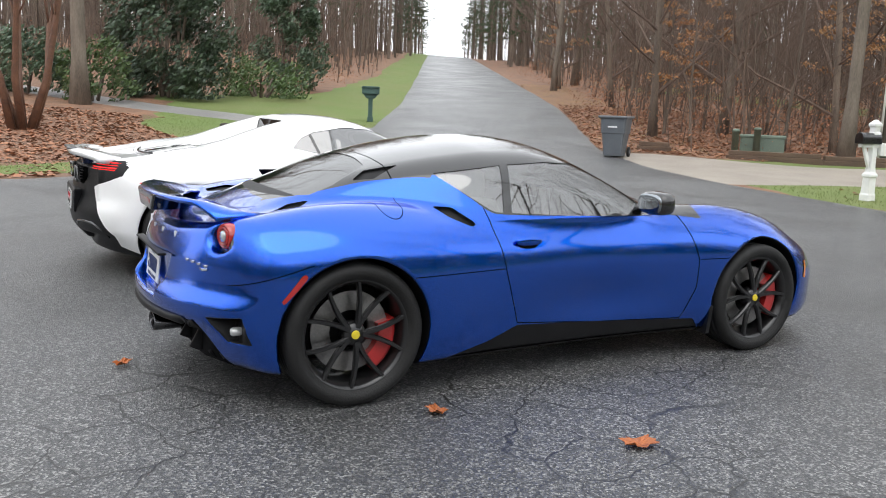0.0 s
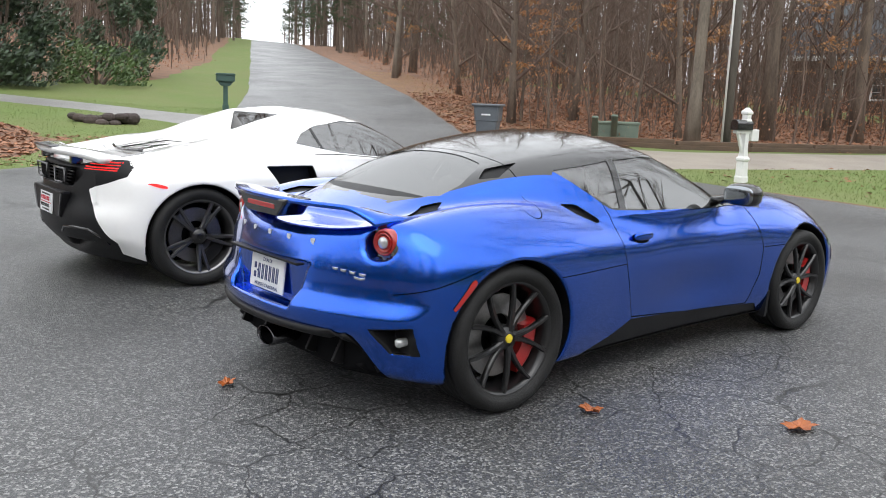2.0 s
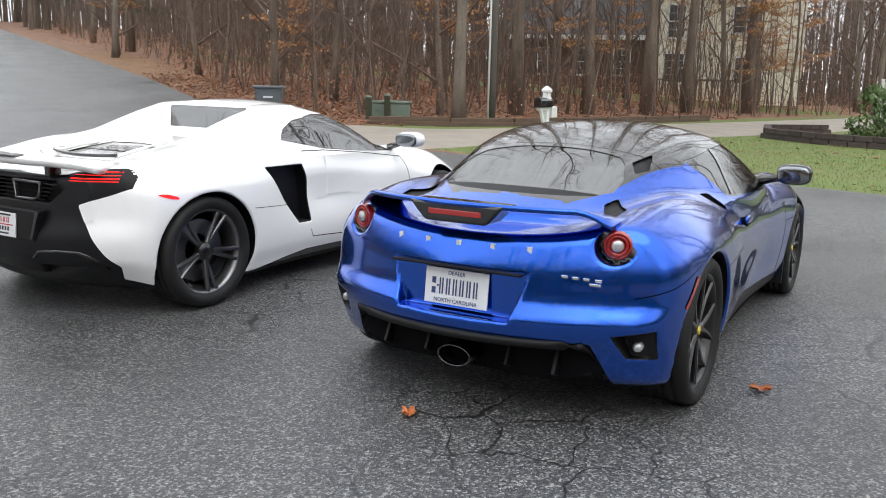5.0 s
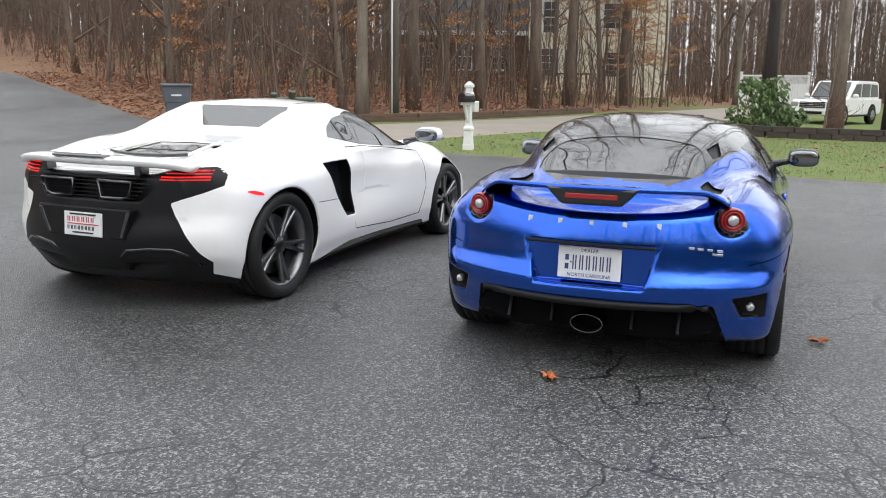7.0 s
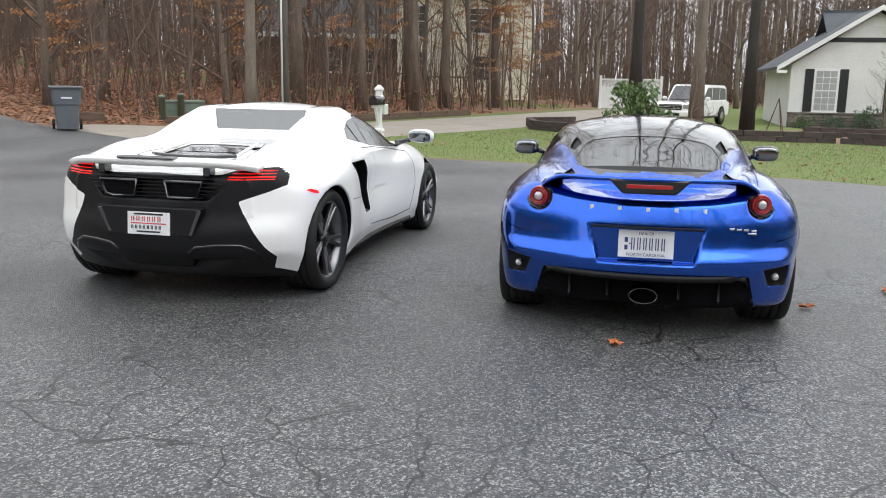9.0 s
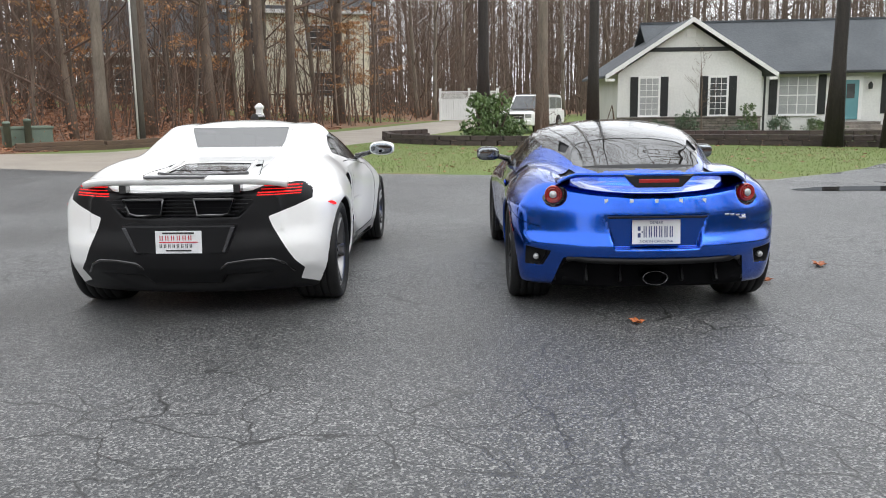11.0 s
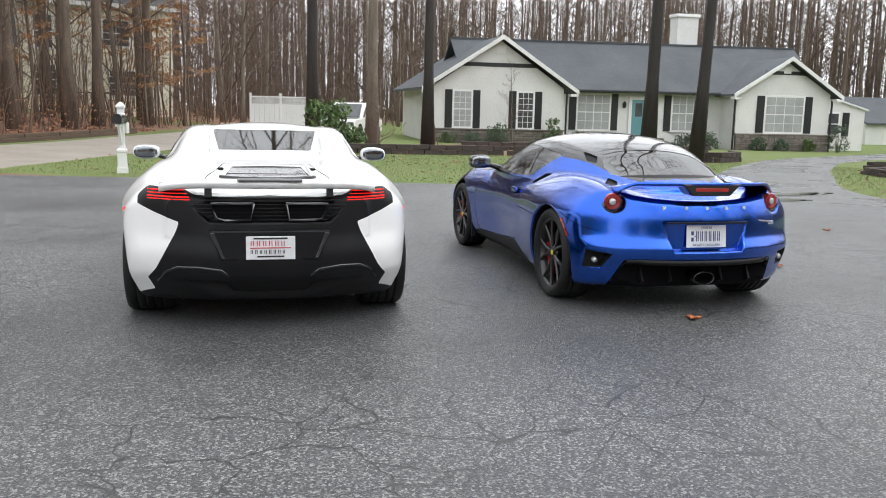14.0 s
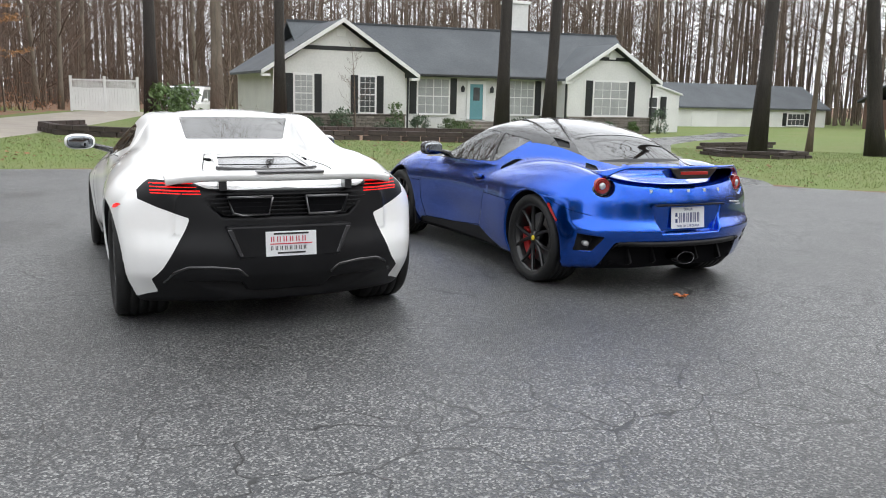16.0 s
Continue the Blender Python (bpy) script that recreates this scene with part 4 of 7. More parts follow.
    for s, nm in ((1, "left"), (-1, "right")):
        d = part("door", sk.mesh("door", M_blue, 0.001, s, "door"), None, car)
        part("door_handle", blob(0.93, s * 0.853, 0.735, 0.075, 0.012, 0.022), M_blue, d, smooth=True)
        # a dark blob paints the shade of the hollow behind the handle
        part("handle_recess_shade", blob(0.93, s * 0.842, 0.725, 0.062, 0.012, 0.03), M_gap, d, smooth=True)
        part("side_window", sk.mesh("side_window", M_glass_clear, 0.004, s, "side_window"), None, car).visible_shadow = False
        part("pillar", sk.mesh("pillar", M_gloss, 0.0, s, "pillar"), None, car)
        part("quarter_vent", sk.mesh("quarter_vent", M_satin, 0.012, s, "quarter_vent"), None, car)
        part("deck_vent", sk.mesh("deck_vent", M_satin, 0.012, s, "deck_vent"), None, car)
        part("side_vent", sk.mesh("side_vent", M_satin, 0.02, s, "side_vent"), None, car)
        part("sill", sk.mesh("sill", M_satin, 0.006, s, "sill"), None, car, "satin black side sill")
        part("wheel_arch_liner", sk.mesh("liner", M_satin, 0.0, s, "wheel_arch_liner"), None, car)
        part("wheel_arch_liner", sk.mesh("liner_front", M_satin, 0.0, s, "wheel_arch_liner"), None, car)
        part("fog_bay", sk.mesh("fog_bay", M_satin, 0.0, s, "fog_bay"), None, car)
        part("fog_lamp", lathe([(0.0, -0.585), (0.015, -0.582), (0.021, -0.572), (0.021, -0.50)], 20, "x"), M_clear, car, "round clear reversing lamp", True).location = (0.035, s * 0.735, 0.375)
        part("lamp_bay", sk.mesh("lamp_bay", M_gloss, 0.0, s, "lamp_bay"), None, car)
        tl = part("tail_lamp", lathe([(0.058, -0.50), (0.06, -0.575), (0.056, -0.592), (0.05, -0.598), (0.047, -0.592), (0.03, -0.590), (0.028, -0.597), (0.0, -0.599)], 32, "x"), M_red_lens, car, "round red tail lamp", True)
        tl.matrix_local = pose(-0.552, s * 0.632, 0.785, 0, 0, -16 * s) @ Matrix.Translation((0.598, 0, 0))
        part("lamp_ring", lathe([(0.046, -0.594), (0.040, -0.602), (0.034, -0.594)], 32, "x"), M_red_lens, tl, smooth=True)
        part("lamp_centre", lathe([(0.027, -0.595), (0.022, -0.603), (0.0, -0.605)], 24, "x"), M_clear, tl, smooth=True)
        part("side_reflector", sk.mesh("side_reflector", M_red_lens, -0.004, s, "side_reflector"), None, car, "slanted red side reflector")
        part("front_marker", sk.mesh("front_marker", M_orange_lens, -0.004, s, "front_marker"), None, car, "amber side marker")
        mir = part("wing_mirror", blob(1.66, s * 0.955, 0.925, 0.06, 0.10, 0.062, 3.2), M_gloss, car, "gloss black wing mirror", True)
        part("mirror_glass", blob(1.606, s * 0.955, 0.925, 0.012, 0.088, 0.050, 3.5), M_mirror, mir, smooth=True)
        bm = bmesh.new()
        tube(bm, [Vector((1.72, s * 0.72, 0.86)), Vector((1.70, s * 0.82, 0.885)), Vector((1.68, s * 0.88, 0.9))], [0.03, 0.024, 0.022], 10)
        part("mirror_arm", bm, M_gloss, mir, smooth=True)
        part("mud_flap", prism([(2.19, 0.14), (2.215, 0.14), (2.235, 0.30), (2.21, 0.30)], "y", min(s * 0.70, s * 0.86), max(s * 0.70, s * 0.86)), M_satin, car)
    part("rear_glass", sk.mesh("rear_glass", M_glass, 0.003, name="rear_glass"), None, car, "dark glossy rear window").visible_shadow = False
    part("rear_glass_border", sk.mesh("glass_band", M_satin, 0.003, name="rear_glass_border"), None, car)
    part("roof", sk.mesh("roof", M_gloss, 0.0, name="roof"), None, car, "gloss black roof panel")
    part("windscreen", sk.mesh("windscreen", M_glass_clear, 0.003, name="windscreen"), None, car).visible_shadow = False
    part("shut_lines", sk.mesh("gap", M_gap, 0.004, name="shut_lines"), None, car)
    part("underside", sk.mesh("under", M_satin, 0.0, name="underside"), None, car)
    # coloured near-black for the shade inside the bay
    part("diffuser_bay", sk.mesh("diffuser_bay", M_gap, 0.0, name="diffuser_bay"), None, car)
    # wing: curved blade from lamp to lamp with a raised dark middle
    bm = bmesh.new()
    rows = []
    for k in range(41):
        y = -0.61 + 1.22 * k / 40
        t = abs(y) / 0.61
        xr = -0.785 + 0.21 * t**2.3
        tip = max(0.0, t - 0.80) / 0.20
        zt = 0.926 - 0.010 * t**2 - 0.062 * tip**1.6
        ch = 0.21 + 0.06 * t**2
        lead = min(0.052, zt - skin_z(blue_body, xr + ch, y) + 0.004) if t > 0.72 else 0.045
        rows.append([bm.verts.new((xr + a * ch, y, zt + b - lead * a**1.4)) for a, b in ((0, 0.004), (0.03, 0.014), (0.5, 0.014), (0.97, 0.0), (1.0, -0.006), (0.95, -0.014), (0.5, -0.012), (0.04, -0.010), (0, -0.006))])
    for p, q in zip(rows, rows[1:]):
        for i in range(9):
            bm.faces.new((p[i], p[(i + 1) % 9], q[(i + 1) % 9], q[i]))
    bm.faces.new(rows[0]), bm.faces.new(rows[-1][::-1])
    bmesh.ops.recalc_face_normals(bm, faces=bm.faces)
    sp = part("rear_spoiler", bm, M_blue, car, "body-coloured curved rear spoiler", True)
    part("spoiler_centre", prism([(-0.225, 0.930), (0.225, 0.930), (0.20, 0.900), (0.145, 0.845), (-0.145, 0.845), (-0.20, 0.900)], "x", -0.778, -0.64, 0.012), M_gloss, car, "black centre section under the spoiler")
    part("brake_light", boxed(-0.780, -0.765, -0.125, 0.125, 0.876, 0.900, 0.003), M_red_lens, car, "dark red high brake light strip")
    np_ = plate(car, -0.742, 0.562, 6, 0.305, 0.155, [(0.062 - 0.033 * k + q, 0.062 - 0.033 * k + q + 0.006, -0.035, 0.035, M_ink_blue) for k in range(6) for q in (0.0, 0.013)] + [(0.10, 0.118, 0.008, 0.035, M_ink_blue), (0.10, 0.118, -0.035, -0.008, M_ink_blue), (0.085, 0.093, -0.004, 0.004, M_ink_blue)], "white dealer number plate with dark blue characters")
    plate_word(np_, "DEALER", 0.0, 0.058, 0.024, M_ink_blue)
    plate_word(np_, "NORTH CAROLINA", 0.0, -0.061, 0.024, M_ink_blue)
    part("plate_lamp_bar", boxed(-0.775, -0.735, -0.31, 0.31, 0.652, 0.664, 0.004), M_satin, car)
    for k in range(5):
        y = 0.31 - 0.155 * k
        bx = skin_x(blue_body, y, 0.752)
        part("badge_letter", boxed(bx - 0.003, bx + 0.012, y - 0.011, y + 0.011, 0.737, 0.767, 0.002), M_plate, car, "pale silver badge block")
    for y0, y1, zz in ((-0.60, -0.56, 0.648), (-0.555, -0.52, 0.652), (-0.515, -0.48, 0.656), (-0.475, -0.44, 0.660), (-0.60, -0.52, 0.632)):
        bx = skin_x(blue_body, (y0 + y1) / 2, zz)
        part("model_badge", boxed(bx - 0.004, bx + 0.02, y0, y1 - 0.006, zz - 0.006, zz + 0.006, 0.002), M_chrome, car, "small chrome badge bar")
    # diffuser: black surround, inner tray, fins, tailpipe
    bm = bmesh.new()
    row = [Vector((-0.80 + 0.47 * abs(y) ** 2.15, y, 0.382)) for y in np.linspace(0.54, -0.54, 19)]
    pts = [Vector((-0.53, 0.61, 0.225)), Vector((-0.585, 0.595, 0.32))] + row + [Vector((-0.585, -0.595, 0.32)), Vector((-0.53, -0.61, 0.225))]
    tube(bm, pts, [0.020] * len(pts), 10)
    part("diffuser_rim", bm, M_satin, car, "black diffuser surround", True)
    part("diffuser_tray", prism([(-0.60, 0.235), (-0.56, 0.32), (-0.52, 0.32), (-0.50, 0.20), (-0.57, 0.21)], "y", -0.57, 0.57, 0.01), M_gap, car)
    for y in (-0.42, -0.2, 0.2, 0.42):
        part("diffuser_fin", prism([(-0.66, 0.235), (-0.61, 0.33), (-0.53, 0.33), (-0.52, 0.21), (-0.62, 0.215)], "y", y - 0.008, y + 0.008, 0.003), M_satin, car)
    ex = lathe([(0.036, -0.60), (0.045, -0.62), (0.047, -0.752), (0.045, -0.757), (0.042, -0.752), (0.041, -0.735)], 32, "x", caps=False)
    for v in ex.verts:
        v.co.y *= 1.75
        v.co.z = 0.265 + v.co.z
    part("exhaust_tip", ex, M_dark_steel, car, "oval chrome exhaust tip", True)
    exi = lathe([(0.041, -0.737), (0.040, -0.66), (0.0, -0.65)], 32, "x", caps=False)
    for v in exi.verts:
        v.co.y *= 1.75
        v.co.z = 0.265 + v.co.z
    part("exhaust_bore", exi, M_gap, car)
    seats(car, 0.95, M_leather)
    lining(car, blue_body, [(lambda x, y, z: poly_sdf(x, z, DLO_B) - 0.01, lambda x, y, z: np.abs(y) > 0.40), (lambda x, y, z: poly_sdf(x, y, RG), lambda x, y, z: z > 0.85), (lambda x, y, z: poly_sdf(x, y, WS), lambda x, y, z: z > 0.8)], 0.45, 0.1, 2.05)
    for hx, y, R, w, rr, fc in ((0, -0.745, 0.339, 0.285, 0.262, -1), (0, 0.745, 0.339, 0.285, 0.262, 1), (2.575, -0.765, 0.3235, 0.24, 0.25, -1), (2.575, 0.765, 0.3235, 0.24, 0.25, 1)):
        wheel(R, w, rr, "ten", car, pose(hx, y, R, 0, 0 if hx else 23, 0), fc)
    return car


blue_coupe()


# white spider: x ahead from the rear axle, y to its left
W_wp = curve((-0.75, 0.76), (-0.55, 0.835), (-0.27, 0.905), (0, 0.948), (0.35, 0.938), (0.8, 0.895), (1.4, 0.875), (2.0, 0.895), (2.67, 0.94), (3.0, 0.915), (3.35, 0.83), (3.75, 0.7))
W_dz = curve((0.05, -0.10), (0.2, -0.055), (0.30, -0.022), (0.45, -0.005), (0.6, 0), (0.72, -0.01), (0.82, -0.045), (0.95, -0.12), (1.3, -0.3))
W_rear = curve((0.1, -0.56), (0.25, -0.68), (0.36, -0.76), (0.46, -0.775), (0.60, -0.745), (0.70, -0.735), (0.80, -0.72), (0.88, -0.70), (1.0, -0.66))
W_nose = curve((0.1, 3.55), (0.22, 3.68), (0.38, 3.66), (0.5, 3.58), (0.64, 3.38), (0.8, 3.1))
W_zc = curve((3.75, 0.36), (3.5, 0.47), (3.1, 0.58), (2.7, 0.67), (2.4, 0.745), (2.1, 0.83), (1.4, 0.90), (0.8, 0.985), (0.3, 0.955), (0.0, 0.915), (-0.3, 0.865), (-0.7, 0.83))
W_roof = curve((2.55, 0.70), (2.3, 0.80), (2.1, 0.91), (1.9, 1.03), (1.7, 1.125), (1.5, 1.193), (1.3, 1.226), (1.1, 1.236), (0.9, 1.226), (0.75, 1.19))
W_butt = curve((1.2, 1.205), (0.9, 1.195), (0.7, 1.15), (0.5, 1.085), (0.3, 1.015), (0.1, 0.965), (-0.1, 0.925), (-0.55, 0.80))
W_cab = curve((2.6, 0.62), (2.2, 0.735), (1.8, 0.80), (1.4, 0.82), (1.0, 0.79), (0.6, 0.745), (0.2, 0.70), (-0.2, 0.66), (-0.5, 0.6))


def white_body(x, y, z):
    ay = np.abs(y)
    side = ay - W_wp(x) - W_dz(z) + 0.05 * bump_(z, 0.60, 0.16) * bump_(x, 1.15, 0.45)
    top = z - (W_zc(x) + 0.14 * bump_(ay, 0.72, 0.20) * bump_(x, 2.65, 0.60) + 0.055 * bump_(ay, 0.74, 0.24) * bump_(x, -0.1, 0.7) - 0.05 * bump_(ay, 0.9, 0.14))
    rear = W_rear(z) + 0.44 * ay**2.3 - x
    nose = x - W_nose(z) + 0.60 * ay**2.4
    f = smax(smax(smax(side, top, 0.16), rear, 0.07), nose, 0.13)
    f = smax(f, 0.13 + 0.06 * np.maximum(0, -x) - z, 0.05)
    sides = ay - W_cab(x) + 0.62 * np.maximum(0, z - 0.86)
    cab = smax(smax(z - W_roof(x) + 0.075 * (ay / 0.6) ** 2.2, sides, 0.10), 0.86 - x - 0.35 * (1.2 - z), 0.03)
    cab = np.maximum(cab, np.maximum(x - 2.5, 0.6 - z))
    butt = smax(smax(z - W_butt(x) + 0.5 * np.maximum(0, ay - 0.5) ** 2, sides, 0.07), 0.385 + 0.03 * x - ay, 0.05)
    butt = np.maximum(butt, np.maximum(np.maximum(-0.6 - x, x - 1.15), 0.6 - z))
    f = smin(smin(f, cab, 0.05), butt, 0.05)
    for hx, r in ((0, 0.373), (2.67, 0.352)):
        f = smax(f, -smax(np.hypot(x - hx, z - 0.34) - r, 0.58 - ay, 0.05), 0.016)
    scoop = np.maximum(poly_sdf(x, z, [(0.52, 0.815), (0.91, 0.81), (0.945, 0.70), (0.975, 0.42), (0.845, 0.425), (0.68, 0.60)]), 0.765 - ay)
    f = smax(f, -scoop, 0.02)
    grid = np.maximum(poly_sdf(ay, z, [(-0.5, 0.79), (0.42, 0.79), (0.47, 0.775), (0.36, 0.675), (-0.5, 0.675)]), x + 0.66)
    f = smax(f, -grid, 0.015)
    gap = np.maximum(poly_sdf(ay, z, [(-0.5, 0.885), (0.44, 0.885), (0.40, 0.835), (-0.5, 0.825)]), x + 0.62)
    f = smax(f, -gap, 0.02)
    dif = np.maximum(poly_sdf(ay, z, [(-0.5, 0.24), (0.22, 0.24), (0.26, 0.30), (0.54, 0.305), (0.66, 0.24), (0.68, 0.0), (-0.5, 0.0)]), x + 0.62)
    return smax(f, -dif, 0.02)


DLO_W = [(0.83, 0.975), (0.90, 1.05), (1.02, 1.105), (1.3, 1.145), (1.55, 1.13), (1.78, 1.055), (1.96, 0.93), (2.06, 0.845), (1.6, 0.868), (1.2, 0.905)]
DOOR_W = [(0.94, 0.90), (0.94, 0.43), (1.0, 0.30), (1.6, 0.26), (2.1, 0.27), (2.18, 0.5), (2.12, 0.80), (1.6, 0.86), (1.2, 0.895)]


def white_spider():
    car = thing("sports_car", pose(-2.425, 7.245, 0.026, 0, 0, 32.3), "white mid-engined sports car with black rear bumper, parked on asphalt", "car", "parked sports cars")
    sk = Skin(white_body, (-0.95, 0, 0.08), (3.8, 1.02, 1.27), 0.0135)
    for hx, r in ((0, 0.373), (2.67, 0.352)):
        sk.cut("liner" if hx == 0 else "liner_front", lambda x, y, z: np.maximum(np.hypot(x - hx, z - 0.34) - r - 0.008, np.abs(y) - W_wp(x) - W_dz(z) + 0.014))
    sk.cut("under", lambda x, y, z: z - 0.16 - 0.075 * np.clip((-x - 0.28) / 0.2, 0, 1))
    BK = [(-0.1, 0.83), (0.30, 0.822), (0.44, 0.83), (0.52, 0.862), (0.70, 0.872), (0.79, 0.865), (0.79, 0.765), (0.70, 0.725), (0.535, 0.665), (0.56, 0.60), (0.68, 0.38), (0.735, 0.315), (0.70, 0.24), (0.72, 0.0), (-0.1, 0.0)]
    sk.cut("rear_panel", lambda x, y, z: poly_sdf(np.abs(y), z, BK), where=lambda x, y, z: x < -0.42)
    sk.cut("lamp_panel", lambda x, y, z: poly_sdf(np.abs(y), z, [(0.40, 0.765), (0.50, 0.868), (0.70, 0.878), (0.80, 0.87), (0.80, 0.76), (0.70, 0.745)]), ("rear_panel",))
    sk.cut("valance", lambda x, y, z: z - 0.665, ("rear_panel",))
    sk.cut("side_window", lambda x, y, z: poly_sdf(x, z, DLO_W), where=lambda x, y, z: np.abs(y) > 0.4)
    sk.cut("pillar", lambda x, y, z: np.abs(x - 1.02 + 0.35 * (z - 1.0)) - 0.010, ("side_window",))
    sk.cut("rear_window", lambda x, y, z: np.maximum(poly_sdf(y, z, [(-0.385, 1.182), (0.385, 1.182), (0.345, 1.03), (-0.345, 1.03)]), np.abs(x - 0.9) - 0.2))
    WS = [(1.62, -0.50), (1.68, 0), (1.62, 0.50), (2.30, 0.66), (2.42, 0), (2.30, -0.66)]
    sk.cut("windscreen", lambda x, y, z: poly_sdf(x, y, WS), ("body",), lambda x, y, z: z > 0.75)
    sk.cut("scoop", lambda x, y, z: np.maximum(poly_sdf(x, z, [(0.51, 0.822), (0.915, 0.817), (0.952, 0.70), (0.982, 0.413), (0.84, 0.415), (0.67, 0.60)]), 0.60 - np.abs(y)), where=lambda x, y, z: np.abs(y) > 0.6)
    EG = [(0.20, -0.235), (0.23, 0), (0.20, 0.235), (-0.16, 0.29), (-0.16, -0.29)]
    sk.cut("engine_glass", lambda x, y, z: poly_sdf(x, y, EG), where=lambda x, y, z: z > 0.8)
    sk.cut("engine_slats", lambda x, y, z: x + 0.0, ("engine_glass",))
    sk.line(lambda x, y, z: poly_sdf(x, np.abs(y), [(0.30, -0.3), (0.30, 0.30), (-0.24, 0.40), (-0.24, -0.3)]), 0.003, ("body",), lambda x, y, z: (z > 0.8) & (np.abs(y) < 0.5))
    sk.cut("sill", lambda x, y, z: poly_sdf(x, z, [(0.37, 0.10), (0.40, 0.16), (0.95, 0.215), (2.2, 0.20), (2.3, 0.10)]), ("body",), lambda x, y, z: np.abs(y) > 0.55)
    sk.cut("side_reflector", lambda x, y, z: poly_sdf(x, z, [(-0.375, 0.728), (-0.30, 0.724), (-0.225, 0.702), (-0.232, 0.690), (-0.285, 0.697), (-0.335, 0.712)]), ("body",), lambda x, y, z: (np.abs(y) > 0.6) & (x < 0))
    sk.line(lambda x, y, z: poly_sdf(x, z, DOOR_W), 0.003, ("body",), lambda x, y, z: (np.abs(y) > 0.55) & (x > 0.97))
    sk.cut("door", lambda x, y, z: poly_sdf(x, z, DOOR_W), ("body",), lambda x, y, z: np.abs(y) > 0.55)
    sk.line(lambda x, y, z: z - 0.60 + 0.06 * x, 0.002, ("body",), lambda x, y, z: (np.abs(y) > 0.7) & (x > 0.34) & (x < 0.72))
    part("body_shell", sk.mesh("body", M_white, name="body_shell"), None, car)
    for s in (1, -1):
        d = part("door", sk.mesh("door", M_white, 0.001, s, "door"), None, car)
        part("side_window", sk.mesh("side_window", M_glass, 0.004, s, "side_window"), None, car).visible_shadow = False
        part("pillar", sk.mesh("pillar", M_gloss, 0.0, s, "pillar"), None, car)
        part("side_scoop", sk.mesh("scoop", M_satin, 0.0, s, "side_scoop"), None, car, "deep black side air intake")
        part("sill", sk.mesh("sill", M_gloss, 0.004, s, "sill"), None, car)
        part("wheel_arch_liner", sk.mesh("liner", M_satin, 0.0, s, "wheel_arch_liner"), None, car)
        part("wheel_arch_liner", sk.mesh("liner_front", M_satin, 0.0, s, "wheel_arch_liner"), None, car)
        mir = part("wing_mirror", blob(2.02, s * 1.0, 0.945, 0.075, 0.115, 0.062, 2.8), M_white, car, "white wing mirror", True)
        part("mirror_glass", blob(1.952, s * 1.0, 0.945, 0.012, 0.098, 0.05, 3.0), M_mirror, mir, smooth=True)
        bm = bmesh.new()
        tube(bm, [Vector((2.08, s * 0.75, 0.87)), Vector((2.05, s * 0.86, 0.90)), Vector((2.04, s * 0.92, 0.92))], [0.028, 0.022, 0.02], 10)
        part("mirror_arm", bm, M_gloss, mir, smooth=True)
        part("side_reflector", sk.mesh("side_reflector", M_lamp_on, -0.003, s, "side_reflector"), None, car, "lit red side marker")
        lamp = part("tail_lamp", sk.mesh("lamp_panel", M_satin, 0.0, s, "tail_lamp"), None, car, "lit slanting red tail lamp")
        for k, (z, y0, r) in enumerate(((0.852, 0.49, 0.0045), (0.834, 0.475, 0.003), (0.815, 0.46, 0.0045), (0.80, 0.455, 0.003))):
            bm = bmesh.new()
            pp = [Vector((skin_x(white_body, y, z) + 0.001, s * y, z)) for y in np.linspace(y0 + 0.015, 0.725, 12)]
            tube(bm, pp, [r] * 12, 8)
            part("light_bar", bm, M_lamp_on, lamp, smooth=True)
        ug = 0.215
        pts = [(s * (ug - 0.12), 0.787), (s * (ug + 0.13), 0.787), (s * (ug + 0.10), 0.70), (s * (ug + 0.05), 0.688), (s * (ug - 0.10), 0.688)]
        bm = bmesh.new()
        tube(bm, [Vector((-0.735, y, z)) for y, z in pts + pts[:1]], [0.008] * 6, 8)
        part("exhaust_surround", bm, M_rim_grey, car, "dark exhaust outlet surround", True)
        part("exhaust_outlet", prism([(y * 1.0, z) for y, z in pts], "x", -0.715, -0.60), M_gap, car)
        bm = bmesh.new()
        tube(bm, [Vector((float(W_rear(z)) + 0.44 * y**2.3 + 0.002, s * y, z)) for y, z in ((0.24, 0.345), (0.29, 0.385), (0.42, 0.398), (0.55, 0.395), (0.62, 0.36), (0.67, 0.30))], [0.010] * 6, 8)
        part("bumper_crease", bm, M_gloss, car, smooth=True)
        part("rear_reflector", boxed(-0.63, -0.60, min(s * 0.50, s * 0.60), max(s * 0.50, s * 0.60), 0.405, 0.415, 0.002), M_red_lens, car, "thin red rear reflector")
        part("wing_post", boxed(-0.70, -0.62, s * 0.36 - 0.022, s * 0.36 + 0.022, 0.82, 0.91, 0.006), M_gloss, car, "black wing support")
        part("deck_intake", blob(0.12, s * 0.31, skin_z(white_body, 0.12, 0.31), 0.055, 0.022, 0.008), M_gap, car, smooth=True)
    part("rear_window", sk.mesh("rear_window", M_glass, 0.003, name="rear_window"), None, car).visible_shadow = False
    part("windscreen", sk.mesh("windscreen", M_glass, 0.003, name="windscreen"), None, car).visible_shadow = False
    part("rear_panel", sk.mesh("rear_panel", M_satin, 0.0, name="rear_panel"), None, car, "black mesh rear panel")
    part("valance", sk.mesh("valance", M_satin, 0.0, name="valance"), None, car, "satin black rear bumper centre")
    part("engine_glass", sk.mesh("engine_glass", M_gloss, 0.003, name="engine_glass"), None, car, "dark engine cover glass")
